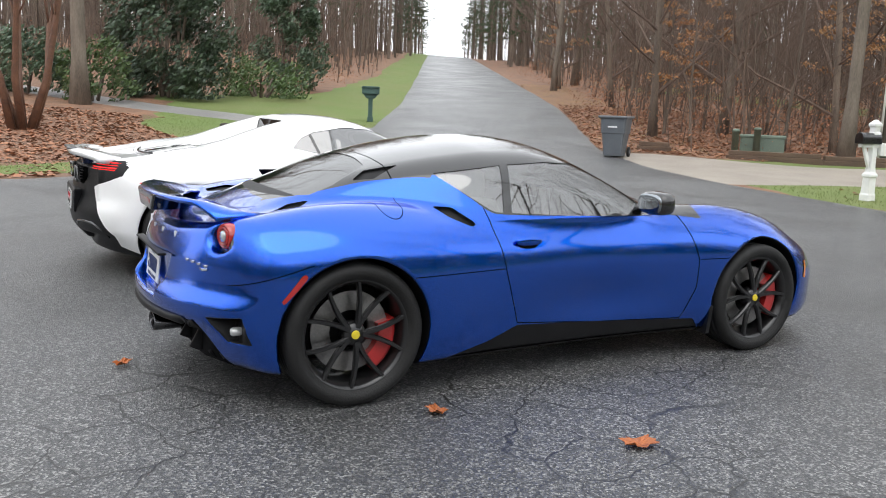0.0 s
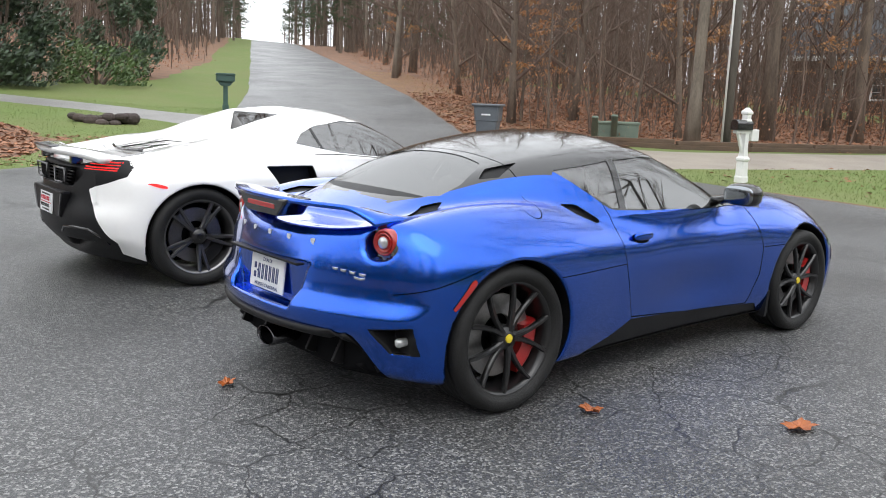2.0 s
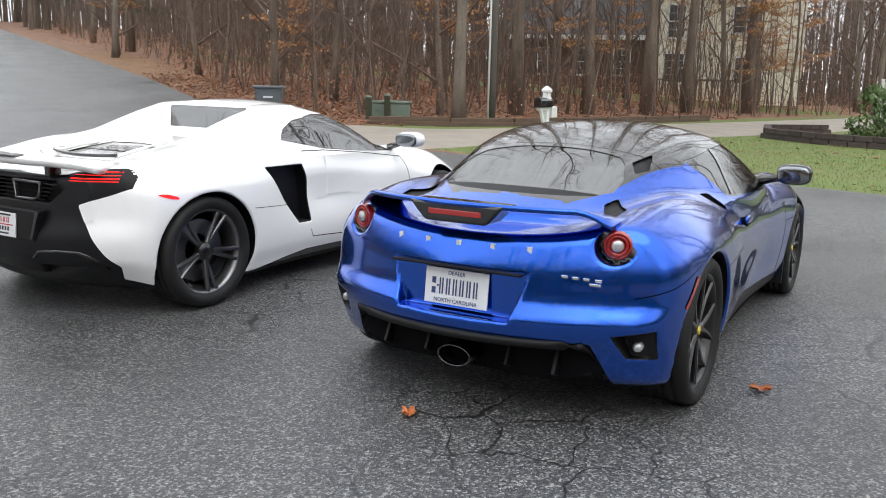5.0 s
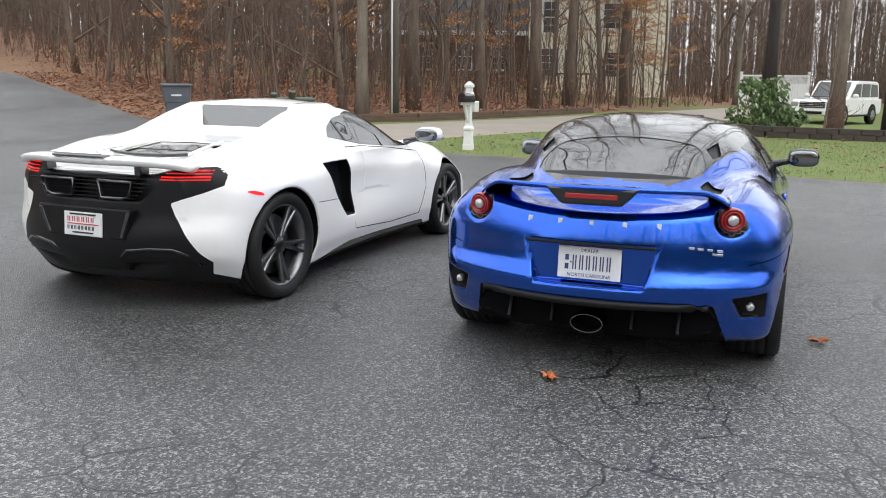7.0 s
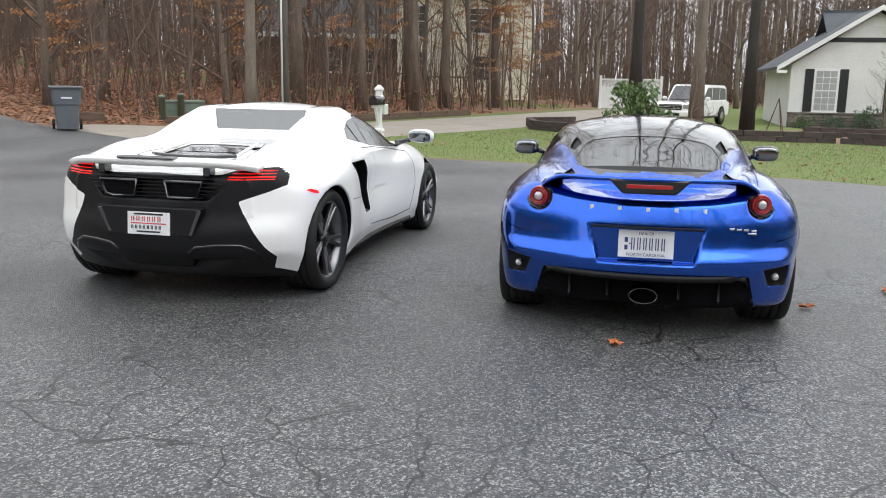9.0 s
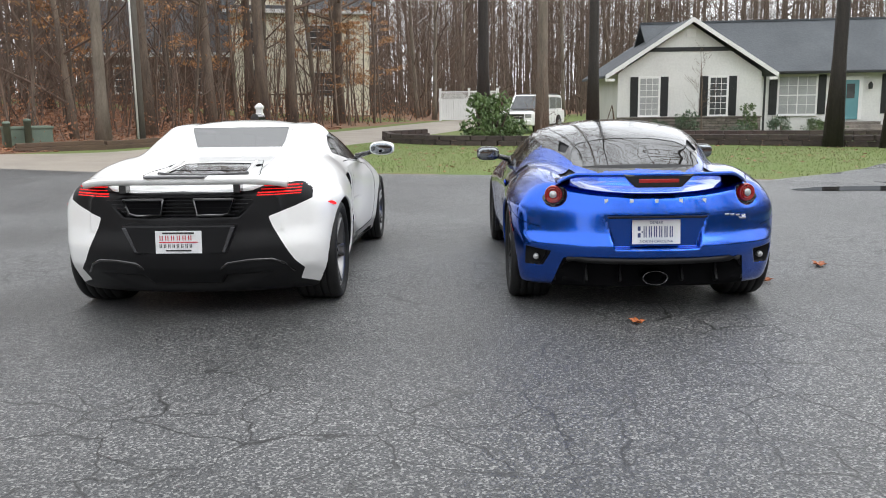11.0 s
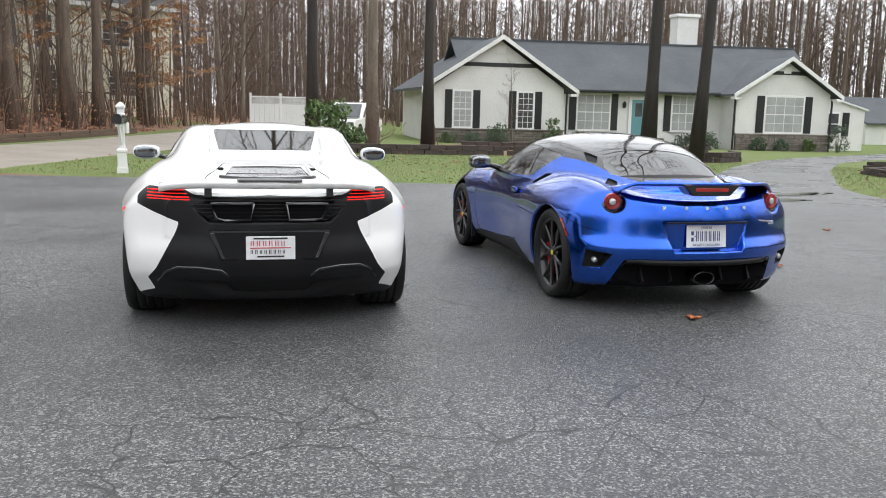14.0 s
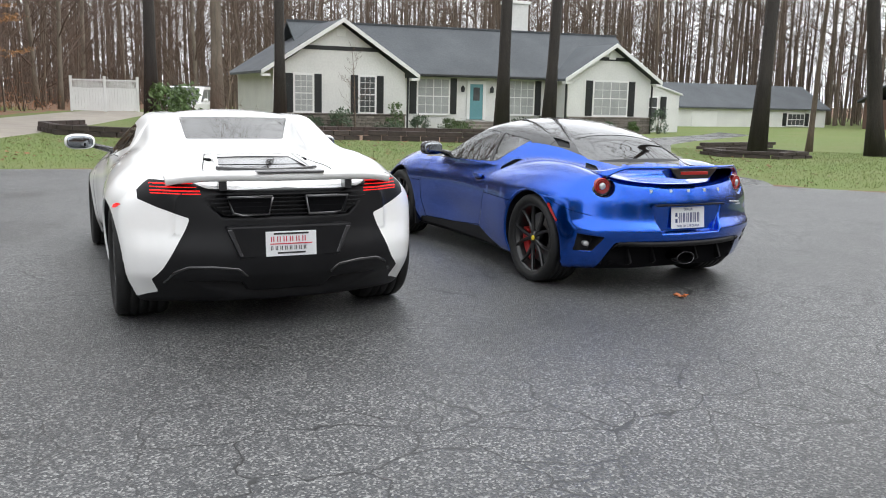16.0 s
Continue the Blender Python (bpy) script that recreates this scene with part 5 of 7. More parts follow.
    part("engine_slats", sk.mesh("engine_slats", M_gloss, 0.006, name="engine_slats"), None, car)
    part("shut_lines", sk.mesh("gap", M_gap, 0.004, name="shut_lines"), None, car)
    part("underside", sk.mesh("under", M_satin, 0.0, name="underside"), None, car)
    for k in range(5):
        part("grille_bar", boxed(-0.715, -0.70, -0.46 + 0.03 * k, 0.46 - 0.03 * k, 0.775 - 0.023 * k, 0.781 - 0.023 * k, 0.002), M_satin, car)
    bm = bmesh.new()
    rows = []
    for k in range(41):
        y = -0.65 + 1.30 * k / 40
        t = abs(y) / 0.65
        xr = -0.785 + 0.17 * t**2.4
        zt = 0.918 - 0.035 * t**5
        rows.append([bm.verts.new((xr + a * 0.16, y, zt + b)) for a, b in ((0, -0.008), (0.04, 0.004), (0.5, 0.014), (1.0, 0.008), (1.0, -0.02), (0.6, -0.036), (0.24, -0.042), (0.10, -0.036))])
    for p, q in zip(rows, rows[1:]):
        for i in range(8):
            bm.faces.new((p[i], p[(i + 1) % 8], q[(i + 1) % 8], q[i]))
    bm.faces.new(rows[0]), bm.faces.new(rows[-1][::-1])
    bmesh.ops.recalc_face_normals(bm, faces=bm.faces)
    wing = part("rear_wing", bm, M_white, car, "white full-width rear wing", True)
    part("wing_brake_light", boxed(-0.792, -0.72, -0.19, 0.19, 0.922, 0.938, 0.006), M_rim_grey, wing, "dark raised brake light housing")
    plate(car, -0.772, 0.525, 4, 0.29, 0.14, [(0.098 - 0.036 * k + q, 0.098 - 0.036 * k + q + 0.005, 0.012, 0.042, M_ink_red) for k in range(6) for q in (0.0, 0.014)] + [(0.105 - 0.027 * k + q, 0.105 - 0.027 * k + q + 0.004, -0.035, -0.012, M_ink_black) for k in range(8) for q in (0.0, 0.009)] + [(-0.10, 0.10, 0.052, 0.062, M_ink_black), (-0.08, 0.08, -0.056, -0.047, M_ink_black), (-0.12, 0.12, -0.003, 0.003, M_ink_red)], "white temporary number plate with red and black characters")
    part("plate_backing", prism([(-0.36, 0.63), (0.36, 0.63), (0.29, 0.445), (-0.29, 0.445)], "x", -0.766, -0.70, 0.012), M_satin, car, "black plate recess panel")
    # steel strips added to give the glints at both ends of the plate panel
    for s in (1, -1):
        part("recess_trim", prism([(s * 0.355, 0.615), (s * 0.325, 0.615), (s * 0.265, 0.46), (s * 0.285, 0.46)], "x", -0.769, -0.755, 0.003), M_dark_steel, car, "steel strip added as a glint at the plate recess edge")
    bm = bmesh.new()
    lip = [Vector((-0.19 - 0.05 * (1 - (y / 0.31) ** 2), y, skin_z(white_body, -0.19 - 0.05 * (1 - (y / 0.31) ** 2), y) + 0.022)) for y in np.linspace(-0.31, 0.31, 17)]
    tube(bm, lip, [0.012] * 17, 8)
    part("engine_cover_lip", bm, M_gloss, car, "black lip of the engine cover", True)
    for s in (1, -1):
        bm = bmesh.new()
        arc = [Vector((x, s * (0.27 + 0.06 * (0.2 - x)), skin_z(white_body, x, 0.27 + 0.06 * (0.2 - x)) + 0.014)) for x in np.linspace(0.22, -0.19, 10)]
        tube(bm, arc, [0.010] * 10, 8)
        part("engine_cover_edge", bm, M_white, car, smooth=True)
    seats(car, 1.25, M_cabin)
    lining(car, white_body, [(lambda x, y, z: poly_sdf(x, z, DLO_W) - 0.01, lambda x, y, z: np.abs(y) > 0.4), (lambda x, y, z: poly_sdf(x, y, WS), lambda x, y, z: z > 0.8), (lambda x, y, z: np.abs(y) - 0.36, lambda x, y, z: (x < 1.05) & (z > 1.0))], 0.45, 0.85, 2.35)
    for hx, y, R, w, rr, fc in ((0, -0.758, 0.345, 0.305, 0.262, -1), (0, 0.758, 0.345, 0.305, 0.262, 1), (2.67, -0.80, 0.3235, 0.24, 0.25, -1), (2.67, 0.80, 0.3235, 0.24, 0.25, 1)):
        wheel(R, w, rr, "five", car, pose(hx, y, R, 0, 0 if hx else 40, 0), fc)
    return car


white_spider()


# ---- white ranch house: u along the front from its left gable, d behind the front ----
HU, HN, HO = Vector((0.532, -0.847, 0)), Vector((0.847, 0.532, 0)), Vector((39.3, 18.05, 0))
HOUSE_M = Matrix(((HU.x, HN.x, 0, HO.x), (HU.y, HN.y, 0, HO.y), (0, 0, 1, 0), (0, 0, 0, 1)))


def window(parent, u, d, w, z0, z1, cols, rows, mat, sashes=1, name="window"):
    win = part(name, boxed(u - w / 2 - 0.09, u + w / 2 + 0.09, d - 0.05, d + 0.02, z0 - 0.05, z1 + 0.09, 0.01), M_trim_white, parent, "white framed sash window")
    for s in range(sashes):
        a = u - w / 2 + s * w / sashes + 0.03
        b = a + w / sashes - 0.06
        for q in range(2):
            za = z0 + 0.03 + q * (z1 - z0) / 2
            zb = za + (z1 - z0) / 2 - 0.06
            part("pane", boxed(a, b, d - 0.062, d - 0.055, za, zb), mat, win)
            bm = bmesh.new()
            for k in range(1, cols):
                x = a + (b - a) * k / cols
                box(bm, x - 0.012, x + 0.012, d - 0.075, d - 0.06, za, zb)
            for k in range(1, rows):
                z = za + (zb - za) * k / rows
                box(bm, a, b, d - 0.073, d - 0.06, z - 0.012, z + 0.012)
            if cols > 1:
                part("glazing_bars", bm, M_trim_white, win)
    part("window_sill", boxed(u - w / 2 - 0.12, u + w / 2 + 0.12, d - 0.12, d, z0 - 0.10, z0 - 0.05, 0.01), M_trim_white, win)
    return win


def shutter(parent, u, d, z0, z1, w=0.42):
    sh = part("shutter", boxed(u - w / 2, u + w / 2, d - 0.05, d, z0, z1, 0.006), M_shutter, parent, "black louvred shutter")
    n = 20
    for k in range(n):
        z = z0 + 0.1 + (z1 - z0 - 0.2) * k / n
        part("slat", boxed(u - w / 2 + 0.05, u + w / 2 - 0.05, d - 0.068, d - 0.045, z, z + 0.05), M_shutter, sh)


def slab(p0, p1, p2, p3, th):
    """A thick sheet over four corners, thickness downwards."""
    bm = bmesh.new()
    t = [bm.verts.new(p) for p in (p0, p1, p2, p3)]
    b = [bm.verts.new((p[0], p[1], p[2] - th)) for p in (p0, p1, p2, p3)]
    bm.faces.new(t), bm.faces.new(b[::-1])
    for i in range(4):
        j = (i + 1) % 4
        bm.faces.new((t[i], b[i], b[j], t[j]))
    bmesh.ops.recalc_face_normals(bm, faces=bm.faces)
    return bm


def ranch_house():
    h = thing("house", HOUSE_M, "white painted single-storey ranch house with slate grey roof", "house")
    zb = -0.75
    # walls
    part("wall", prism([(-3.35, zb), (4.25, zb), (4.25, 2.72), (0.45, 5.25), (-3.35, 2.72)], "y", 0, 0.25), M_wall_white, h, "white painted brick gable wall")
    part("wall", prism([(15.2, zb), (21.5, zb), (21.5, 2.82), (18.35, 4.72), (15.2, 2.82)], "y", 0, 0.25), M_wall_white, h, "white painted brick gable wall")
    part("wall", boxed(4.25, 15.2, 1.8, 2.05, zb, 2.8), M_wall_white, h)
    part("wall", boxed(-3.35, -3.1, 0.25, 9.5, zb, 2.72), M_wall_white, h)
    part("wall", boxed(4.0, 4.25, 0.25, 1.8, zb, 2.72), M_wall_white, h)
    part("wall", boxed(15.2, 15.45, 0.25, 1.8, zb, 2.72), M_wall_white, h)
    part("wall", boxed(21.25, 21.5, 0.25, 9.5, zb, 2.72), M_wall_white, h)
    part("wall", boxed(-3.35, 21.5, 9.5, 9.75, zb, 2.72), M_wall_white, h)
    for u in (21.2,):
        part("wall", prism([(1.6, 2.7), (9.7, 2.7), (5.4, 5.7)], "x", u, u + 0.22), M_wall_white, h)
    # roofs: main ridge, two front gables
    part("roof", slab((-1.2, 1.3, 2.74), (21.9, 1.3, 2.82), (22.4, 5.5, 5.95), (-1.2, 5.5, 5.75), 0.16), M_roof, h)
    part("roof", slab((-1.2, 5.5, 5.75), (22.4, 5.5, 5.95), (21.9, 10.0, 2.62), (-1.2, 10.0, 2.62), 0.16), M_roof, h)
    for c, half, ze, za in ((0.45, 4.5, 2.62, 5.52), (18.4, 3.65, 2.72, 4.96)):
        for s in (-1, 1):
            part("roof", slab((c + s * half, -0.45, ze), (c, -0.45, za), (c, 9.6 if c < 5 else 4.2, za), (c + s * half, 9.6 if c < 5 else 4.2, ze), 0.14), M_roof, h)
            part("barge_board", slab((c + s * (half + 0.03), -0.52, ze + 0.02), (c, -0.52, za + 0.03), (c, -0.45, za + 0.03), (c + s * (half + 0.03), -0.45, ze + 0.02), 0.24), M_trim_white, h, "white barge board")
            part("eave_return", boxed(min(c + s * half, c + s * (half - 0.45)), max(c + s * half, c + s * (half - 0.45)), -0.50, 0.0, ze - 0.32, ze - 0.18), M_trim_white, h)
        w = half * (za - (ze + 1.35)) / (za - ze)
        part("gable_band", boxed(c - w, c + w, -0.03, 0.0, ze + 1.20, ze + 1.42), M_shutter, h, "black band across the gable")
        part("gable_vent", boxed(c - 0.25, c + 0.25, -0.04, 0.0, za - 0.95, za - 0.55, 0.01), M_trim_white, h)
    part("ridge_cap", slab((-1.2, 5.35, 5.79), (22.4, 5.35, 5.99), (22.4, 5.65, 5.99), (-1.2, 5.65, 5.79), 0.1), M_roof, h)
    part("chimney", boxed(14.2, 15.7, 6.2, 7.2, 4.5, 7.75, 0.03), M_wall_white, h, "white square chimney")
    part("chimney_cap", boxed(14.1, 15.8, 6.1, 7.3, 7.75, 7.95, 0.02), M_trim_white, h)
    part("gutter", boxed(4.6, 14.9, 1.14, 1.28, 2.62, 2.76, 0.02), M_shutter, h, "dark gutter")
    for u in (4.42, 15.05, 21.62):
        part("downpipe", boxed(u - 0.05, u + 0.05, -0.09, 0.0, zb, 2.5, 0.015), M_shutter, h, "dark downpipe")
    for u0, u1 in ((-3.36, 4.26), (15.19, 21.51)):
        part("wall_skirt", boxed(u0, u1, -0.10, -0.002, zb, 0.32, 0.01), M_stone_dark, h, "stacked grey stone skirting")
        part("stone_ledge", boxed(u0 - 0.03, u1 + 0.03, -0.2, 0.0, 0.32, 0.40, 0.01), M_stone, h)
    # openings
    window(h, -1.68, 0, 1.02, 0.48, 2.46, 3, 3, M_curtain)
    window(h, 1.98, 0, 0.92, 0.46, 2.46, 3, 3, M_pane)
    for u in (-2.47, -0.88, 1.22, 2.74):
        shutter(h, u, 0, 0.42, 2.52)
    window(h, 6.82, 1.8, 2.05, 0.42, 2.50, 2, 2, M_curtain, 2)
    window(h, 12.85, 1.8, 1.85, 0.45, 2.55, 2, 2, M_curtain, 2)
    for u in (5.5, 8.15, 11.62, 14.1):
        shutter(h, u, 1.8, 0.40, 2.56, 0.45)
    window(h, 18.4, 0, 2.55, 0.50, 2.62, 2, 2, M_curtain, 2)
    for u in (16.78, 20.03):
        shutter(h, u, 0, 0.45, 2.66, 0.5)
    dr = part("front_door", boxed(9.25, 10.15, 1.72, 1.80, 0.10, 2.25, 0.01), M_teal, h, "teal panelled front door")
    part("door_frame", prism([(9.05, 0.1), (9.25, 0.1), (9.25, 2.25), (10.15, 2.25), (10.15, 0.1), (10.35, 0.1), (10.35, 2.45), (9.05, 2.45)], "y", 1.70, 1.80), M_trim_white, h)
    part("door_pane", boxed(9.48, 9.92, 1.70, 1.72, 1.25, 2.05, 0.01), M_pane, dr)
    for u in (8.75, 10.75):
        ln = part("wall_lantern", prism([(u - 0.07, 1.75), (u + 0.07, 1.75), (u + 0.1, 2.0), (u, 2.15), (u - 0.1, 2.0)], "y", 1.6, 1.78, 0.01), M_shutter, h, "black wall lantern")
    for k in range(3):
        part("step", boxed(8.3, 11.2, 0.35 + 0.4 * k, 1.75, zb, -0.35 + 0.17 * k, 0.02), M_stone, h, "stone entrance step")
    # annexe to the side
    part("annexe", prism([(22.6, zb - 0.4), (26.4, zb - 0.4), (26.4, 2.05), (23.6, 2.75), (22.6, 2.5)], "y", 3.0, 6.5), M_wall_white, h, "small white annexe")
    part("annexe_roof", slab((26.6, 2.85, 2.02), (23.6, 2.85, 2.82), (23.6, 6.7, 2.82), (26.6, 6.7, 2.02), 0.1), M_trim_white, h)
    window(h, 24.0, 3.0, 0.9, 0.35, 1.75, 1, 1, M_pane)
    shutter(h, 25.0, 3.0, 0.25, 1.8, 0.5)
    # stones of the skirting
    base = boxed(-0.5, 0.5, -0.5, 0.5, -0.5, 0.5, 0.08)
    me = bpy.data.meshes.new("stone")
    base.to_mesh(me)
    base.free()
    me.materials.append(M_stone)
    r = random.Random(5)
    for u0, u1 in ((-3.36, 4.26), (15.19, 21.51)):
        z = zb + 0.1
        while z < 0.25:
            hgt = r.uniform(0.10, 0.17)
            u = u0
            while u < u1 - 0.15:
                w = min(r.uniform(0.28, 0.7), u1 - u)
                st = new("stone", me)
                st.parent = h
                st.matrix_local = Matrix.LocRotScale((u + w / 2, -0.11 - r.uniform(0, 0.03), z + hgt / 2), None, (w - 0.025, 0.09, hgt - 0.02))
                u += w
            z += hgt
    return h


ranch_house()


def garage():
    m = HOUSE_M @ pose(42, 16, -1.4, 0, 0, 2)
    g = thing("garage", m, "long white detached garage with grey roof", "garage")
    part("wall", boxed(-5, 13.5, 0, 0.2, 0, 2.6), M_wall_white, g)
    part("wall", prism([(0, 0), (7, 0), (7, 2.6), (3.5, 4.6), (0, 2.6)], "x", -5.2, -5.0), M_wall_white, g)
    part("wall", prism([(0, 0), (7, 0), (7, 2.6), (3.5, 4.6), (0, 2.6)], "x", 13.5, 13.7), M_wall_white, g)
    part("roof", slab((-5.5, -0.35, 2.5), (14, -0.35, 2.5), (14, 3.5, 4.7), (-5.5, 3.5, 4.7), 0.14), M_roof, g)
    part("roof", slab((-5.5, 3.5, 4.7), (14, 3.5, 4.7), (14, 7.3, 2.5), (-5.5, 7.3, 2.5), 0.14), M_roof, g)
    part("garage_door", boxed(-3.5, -0.5, -0.04, 0.0, 0.05, 2.1, 0.01), M_trim_white, g)
    window(g, 9.6, 0, 2.2, 0.9, 2.0, 2, 1, M_pane, 2)
    for u in (8.1, 11.1):
        shutter(g, u, 0, 0.85, 2.05, 0.5)


garage()


def brown_house():
    g = thing("house", HOUSE_M @ pose(58, 6, -1.3), "dark brown clad house with white trim, partly hidden", "house")
    part("wall", boxed(0, 12, 0, 8, 0, 3.4), M_brickish, g)
    part("roof", slab((-0.5, -0.5, 3.3), (12.5, -0.5, 3.3), (12.5, 4, 5.6), (-0.5, 4, 5.6), 0.2), M_roof, g)
    part("roof", slab((-0.5, 4, 5.6), (12.5, 4, 5.6), (12.5, 8.5, 3.3), (-0.5, 8.5, 3.3), 0.2), M_roof, g)
    part("fascia", boxed(-0.5, 12.5, -0.56, -0.5, 3.05, 3.3), M_trim_white, g)
    window(g, 4, 0, 1.4, 1.0, 2.4, 2, 2, M_pane, 2)


brown_house()


def cream_house():
    u, n = Vector((0.748, -0.663, 0)), Vector((0.663, 0.748, 0))
    m = Matrix(((u.x, n.x, 0, 27.4), (u.y, n.y, 0, 52.0), (0, 0, 1, 0), (0, 0, 0, 1)))
    g = thing("house", m, "two-storey cream clapboard house with grey roof behind trees", "house")
    part("wall", boxed(8.6, 17.6, 0, 9, 0.5, 7.6), M_cream, g, "cream clapboard wall")
    for k in range(34):
        part("siding_board", boxed(8.55, 17.65, -0.03, 0.0, 2.2 + 0.16 * k, 2.345 + 0.16 * k), M_cream, g)
    part("wall", boxed(-1, 8.6, 1.2, 9, 0.5, 4.9), M_brickish, g, "brown brick lower wing")
    part("wall", prism([(8.6, 7.6), (13.6, 7.6), (11.1, 10.4)], "y", -0.02, 0.2), M_cream, g)
    part("roof", slab((-1.6, 0.6, 4.7), (8.6, 0.6, 4.7), (8.6, 5, 8.4), (-1.6, 5, 8.4), 0.2), M_roof, g)
    part("roof", slab((-1.6, 5, 8.4), (8.6, 5, 8.4), (8.6, 9.6, 4.7), (-1.6, 9.6, 4.7), 0.2), M_roof, g)
    part("roof", slab((8.0, -0.4, 7.5), (18.2, -0.4, 7.5), (18.2, 4.5, 11), (8.0, 4.5, 11), 0.2), M_roof, g)
    part("roof", slab((8.0, 4.5, 11), (18.2, 4.5, 11), (18.2, 9.4, 7.5), (8.0, 9.4, 7.5), 0.2), M_roof, g)
    part("fascia", boxed(-1.6, 8.6, 0.5, 0.62, 4.45, 4.75), M_trim_white, g)
    part("fascia", boxed(8.0, 18.2, -0.48, -0.38, 7.25, 7.5), M_trim_white, g)
    for uu, z0, z1, w in ((10, 4.6, 6.6, 1.0), (14.2, 4.9, 6.5, 1.6), (10, 1.8, 3.6, 1.2), (14.5, 1.8, 3.4, 1.6)):
        window(g, uu, 0, w, z0, z1, 2, 2, M_pane)
    for uu in (1.5, 4.2, 6.6):
        window(g, uu, 1.2, 1.0, 2.2, 3.9, 2, 2, M_pane)
    bm = bmesh.new()
    for k in range(18):
        box(bm, 9.2 + 0.35 * k, 9.28 + 0.35 * k, -2.0, -1.95, 1.0, 1.9)
    box(bm, 9.0, 15.4, -2.05, -1.9, 1.9, 2.0)
    part("deck_rail", bm, M_timber, g)


cream_house()


# ---- fence, mailboxes, bin, utility things ----
def vinyl_fence():
    a = math.degrees(math.atan2(-0.847, 0.532))
    f = thing("fence", pose(39.9, 34.0, 0.12, 0, 0, a), "white vinyl privacy fence with lattice top", "fence")
    for k in range(3):
        p = part("post", boxed(1.85 * k - 0.07, 1.85 * k + 0.07, -0.07, 0.07, 0, 1.98, 0.01), M_trim_white, f)
        part("post_cap", boxed(1.85 * k - 0.09, 1.85 * k + 0.09, -0.09, 0.09, 1.98, 2.06, 0.02), M_trim_white, p)
    for k in range(2):
        x0, x1 = 1.85 * k + 0.07, 1.85 * k + 1.78
        n = 11
        for i in range(n):
            w = (x1 - x0) / n
            part("fence_board", boxed(x0 + i * w + 0.003, x0 + (i + 1) * w - 0.003, -0.02, 0.02, 0.05, 1.32, 0.004), M_trim_white, f)
        part("rail", boxed(x0, x1, -0.04, 0.04, 1.3, 1.38, 0.005), M_trim_white, f)
        part("rail", boxed(x0, x1, -0.04, 0.04, 1.80, 1.88, 0.005), M_trim_white, f)
        bm = bmesh.new()
        for i in range(18):
            for s in (-1, 1):
                xa = x0 + i * (x1 - x0) / 17
                xb = xa + s * 0.42
                z0, z1 = 1.38, 1.80
                if xb < x0:
                    z1 = z0 + 0.42 * (xa - x0) / 0.42
                    xb = x0
                if xb > x1:
                    z1 = z0 + 0.42 * (x1 - xa) / 0.42
                    xb = x1
                if z1 - z0 > 0.03:
                    tube(bm, [Vector((xa, s * 0.012, z0)), Vector((xb, s * 0.012, z1))], [0.02, 0.02], 4)
        part("lattice", bm, M_trim_white, f, "white lattice strip")


vinyl_fence()


def white_mailbox():
    m = thing("mailbox", pose(6.5, 15.95, hz(6.5, 15.95), 0, 0, 27), "white ornamental mailbox post with black box, standing in grass", "mailbox")
    prof = [(0.13, 0), (0.13, 0.10), (0.115, 0.13), (0.105, 0.40), (0.125, 0.42), (0.125, 0.46), (0.09, 0.50), (0.075, 0.62), (0.075, 1.10), (0.10, 1.13), (0.10, 1.17), (0.085, 1.19), (0.085, 1.27), (0.11, 1.29), (0.11, 1.33), (0.03, 1.40), (0.0, 1.40)]
    bm = lathe(prof, 4, "z")
    bmesh.ops.rotate(bm, verts=bm.verts, cent=(0, 0, 0), matrix=Matrix.Rotation(radians(45), 3, "Z"))
    bmesh.ops.bevel(bm, geom=[e for e in bm.edges if abs(e.verts[0].co.z - e.verts[1].co.z) > 0.05], offset=0.008, segments=2, affect="EDGES", profile=0.5)
    part("post", bm, M_trim_white, m, "white square post with mouldings")
    part("arm", prism([(-0.30, 0.92), (0.30, 0.92), (0.30, 0.98), (-0.30, 0.98)], "y", -0.05, 0.05, 0.01), M_trim_white, m)
    part("bracket", prism([(-0.07, 0.55), (-0.24, 0.92), (-0.17, 0.92), (-0.07, 0.70)], "y", -0.025, 0.025, 0.008), M_trim_white, m)
    part("newspaper_box", boxed(0.09, 0.30, -0.09, 0.09, 0.78, 1.0, 0.015), M_trim_white, m)
    pts = [(-0.09, 0.985), (0.09, 0.985)] + [(0.09 * math.cos(a), 1.09 + 0.09 * math.sin(a)) for a in [math.pi * k / 10 for k in range(11)]]
    bx = part("letter_box", prism(pts, "x", -0.34, 0.10, 0.006), M_gloss, m, "black domed letter box")
    part("flag", boxed(-0.20, -0.08, 0.092, 0.10, 1.06, 1.14, 0.003), M_red_lens, bx)


def green_mailbox():
    m = thing("mailbox", pose(-4.95, 30.4, hz(-4.95, 30.4), 0, 0, 12), "dark green mailbox on matching post in the lawn", "mailbox")
    part("post", boxed(-0.075, 0.075, -0.075, 0.075, 0, 1.0, 0.012), M_post_green, m)
    part("post_base", boxed(-0.10, 0.10, -0.10, 0.10, 0, 0.18, 0.012), M_post_green, m)
    part("corbel", prism([(-0.14, 0.80), (0.14, 0.80), (0.26, 0.95), (-0.26, 0.95)], "y", -0.12, 0.12, 0.01), M_post_green, m)
    part("letter_box", boxed(-0.30, 0.30, -0.20, 0.20, 0.95, 1.16, 0.015), M_post_green, m)
    lid = prism([(-0.34, 1.16), (0.34, 1.16), (0.28, 1.22), (-0.28, 1.22)], "y", -0.23, 0.23, 0.01)
    part("lid", lid, M_post_green, m)


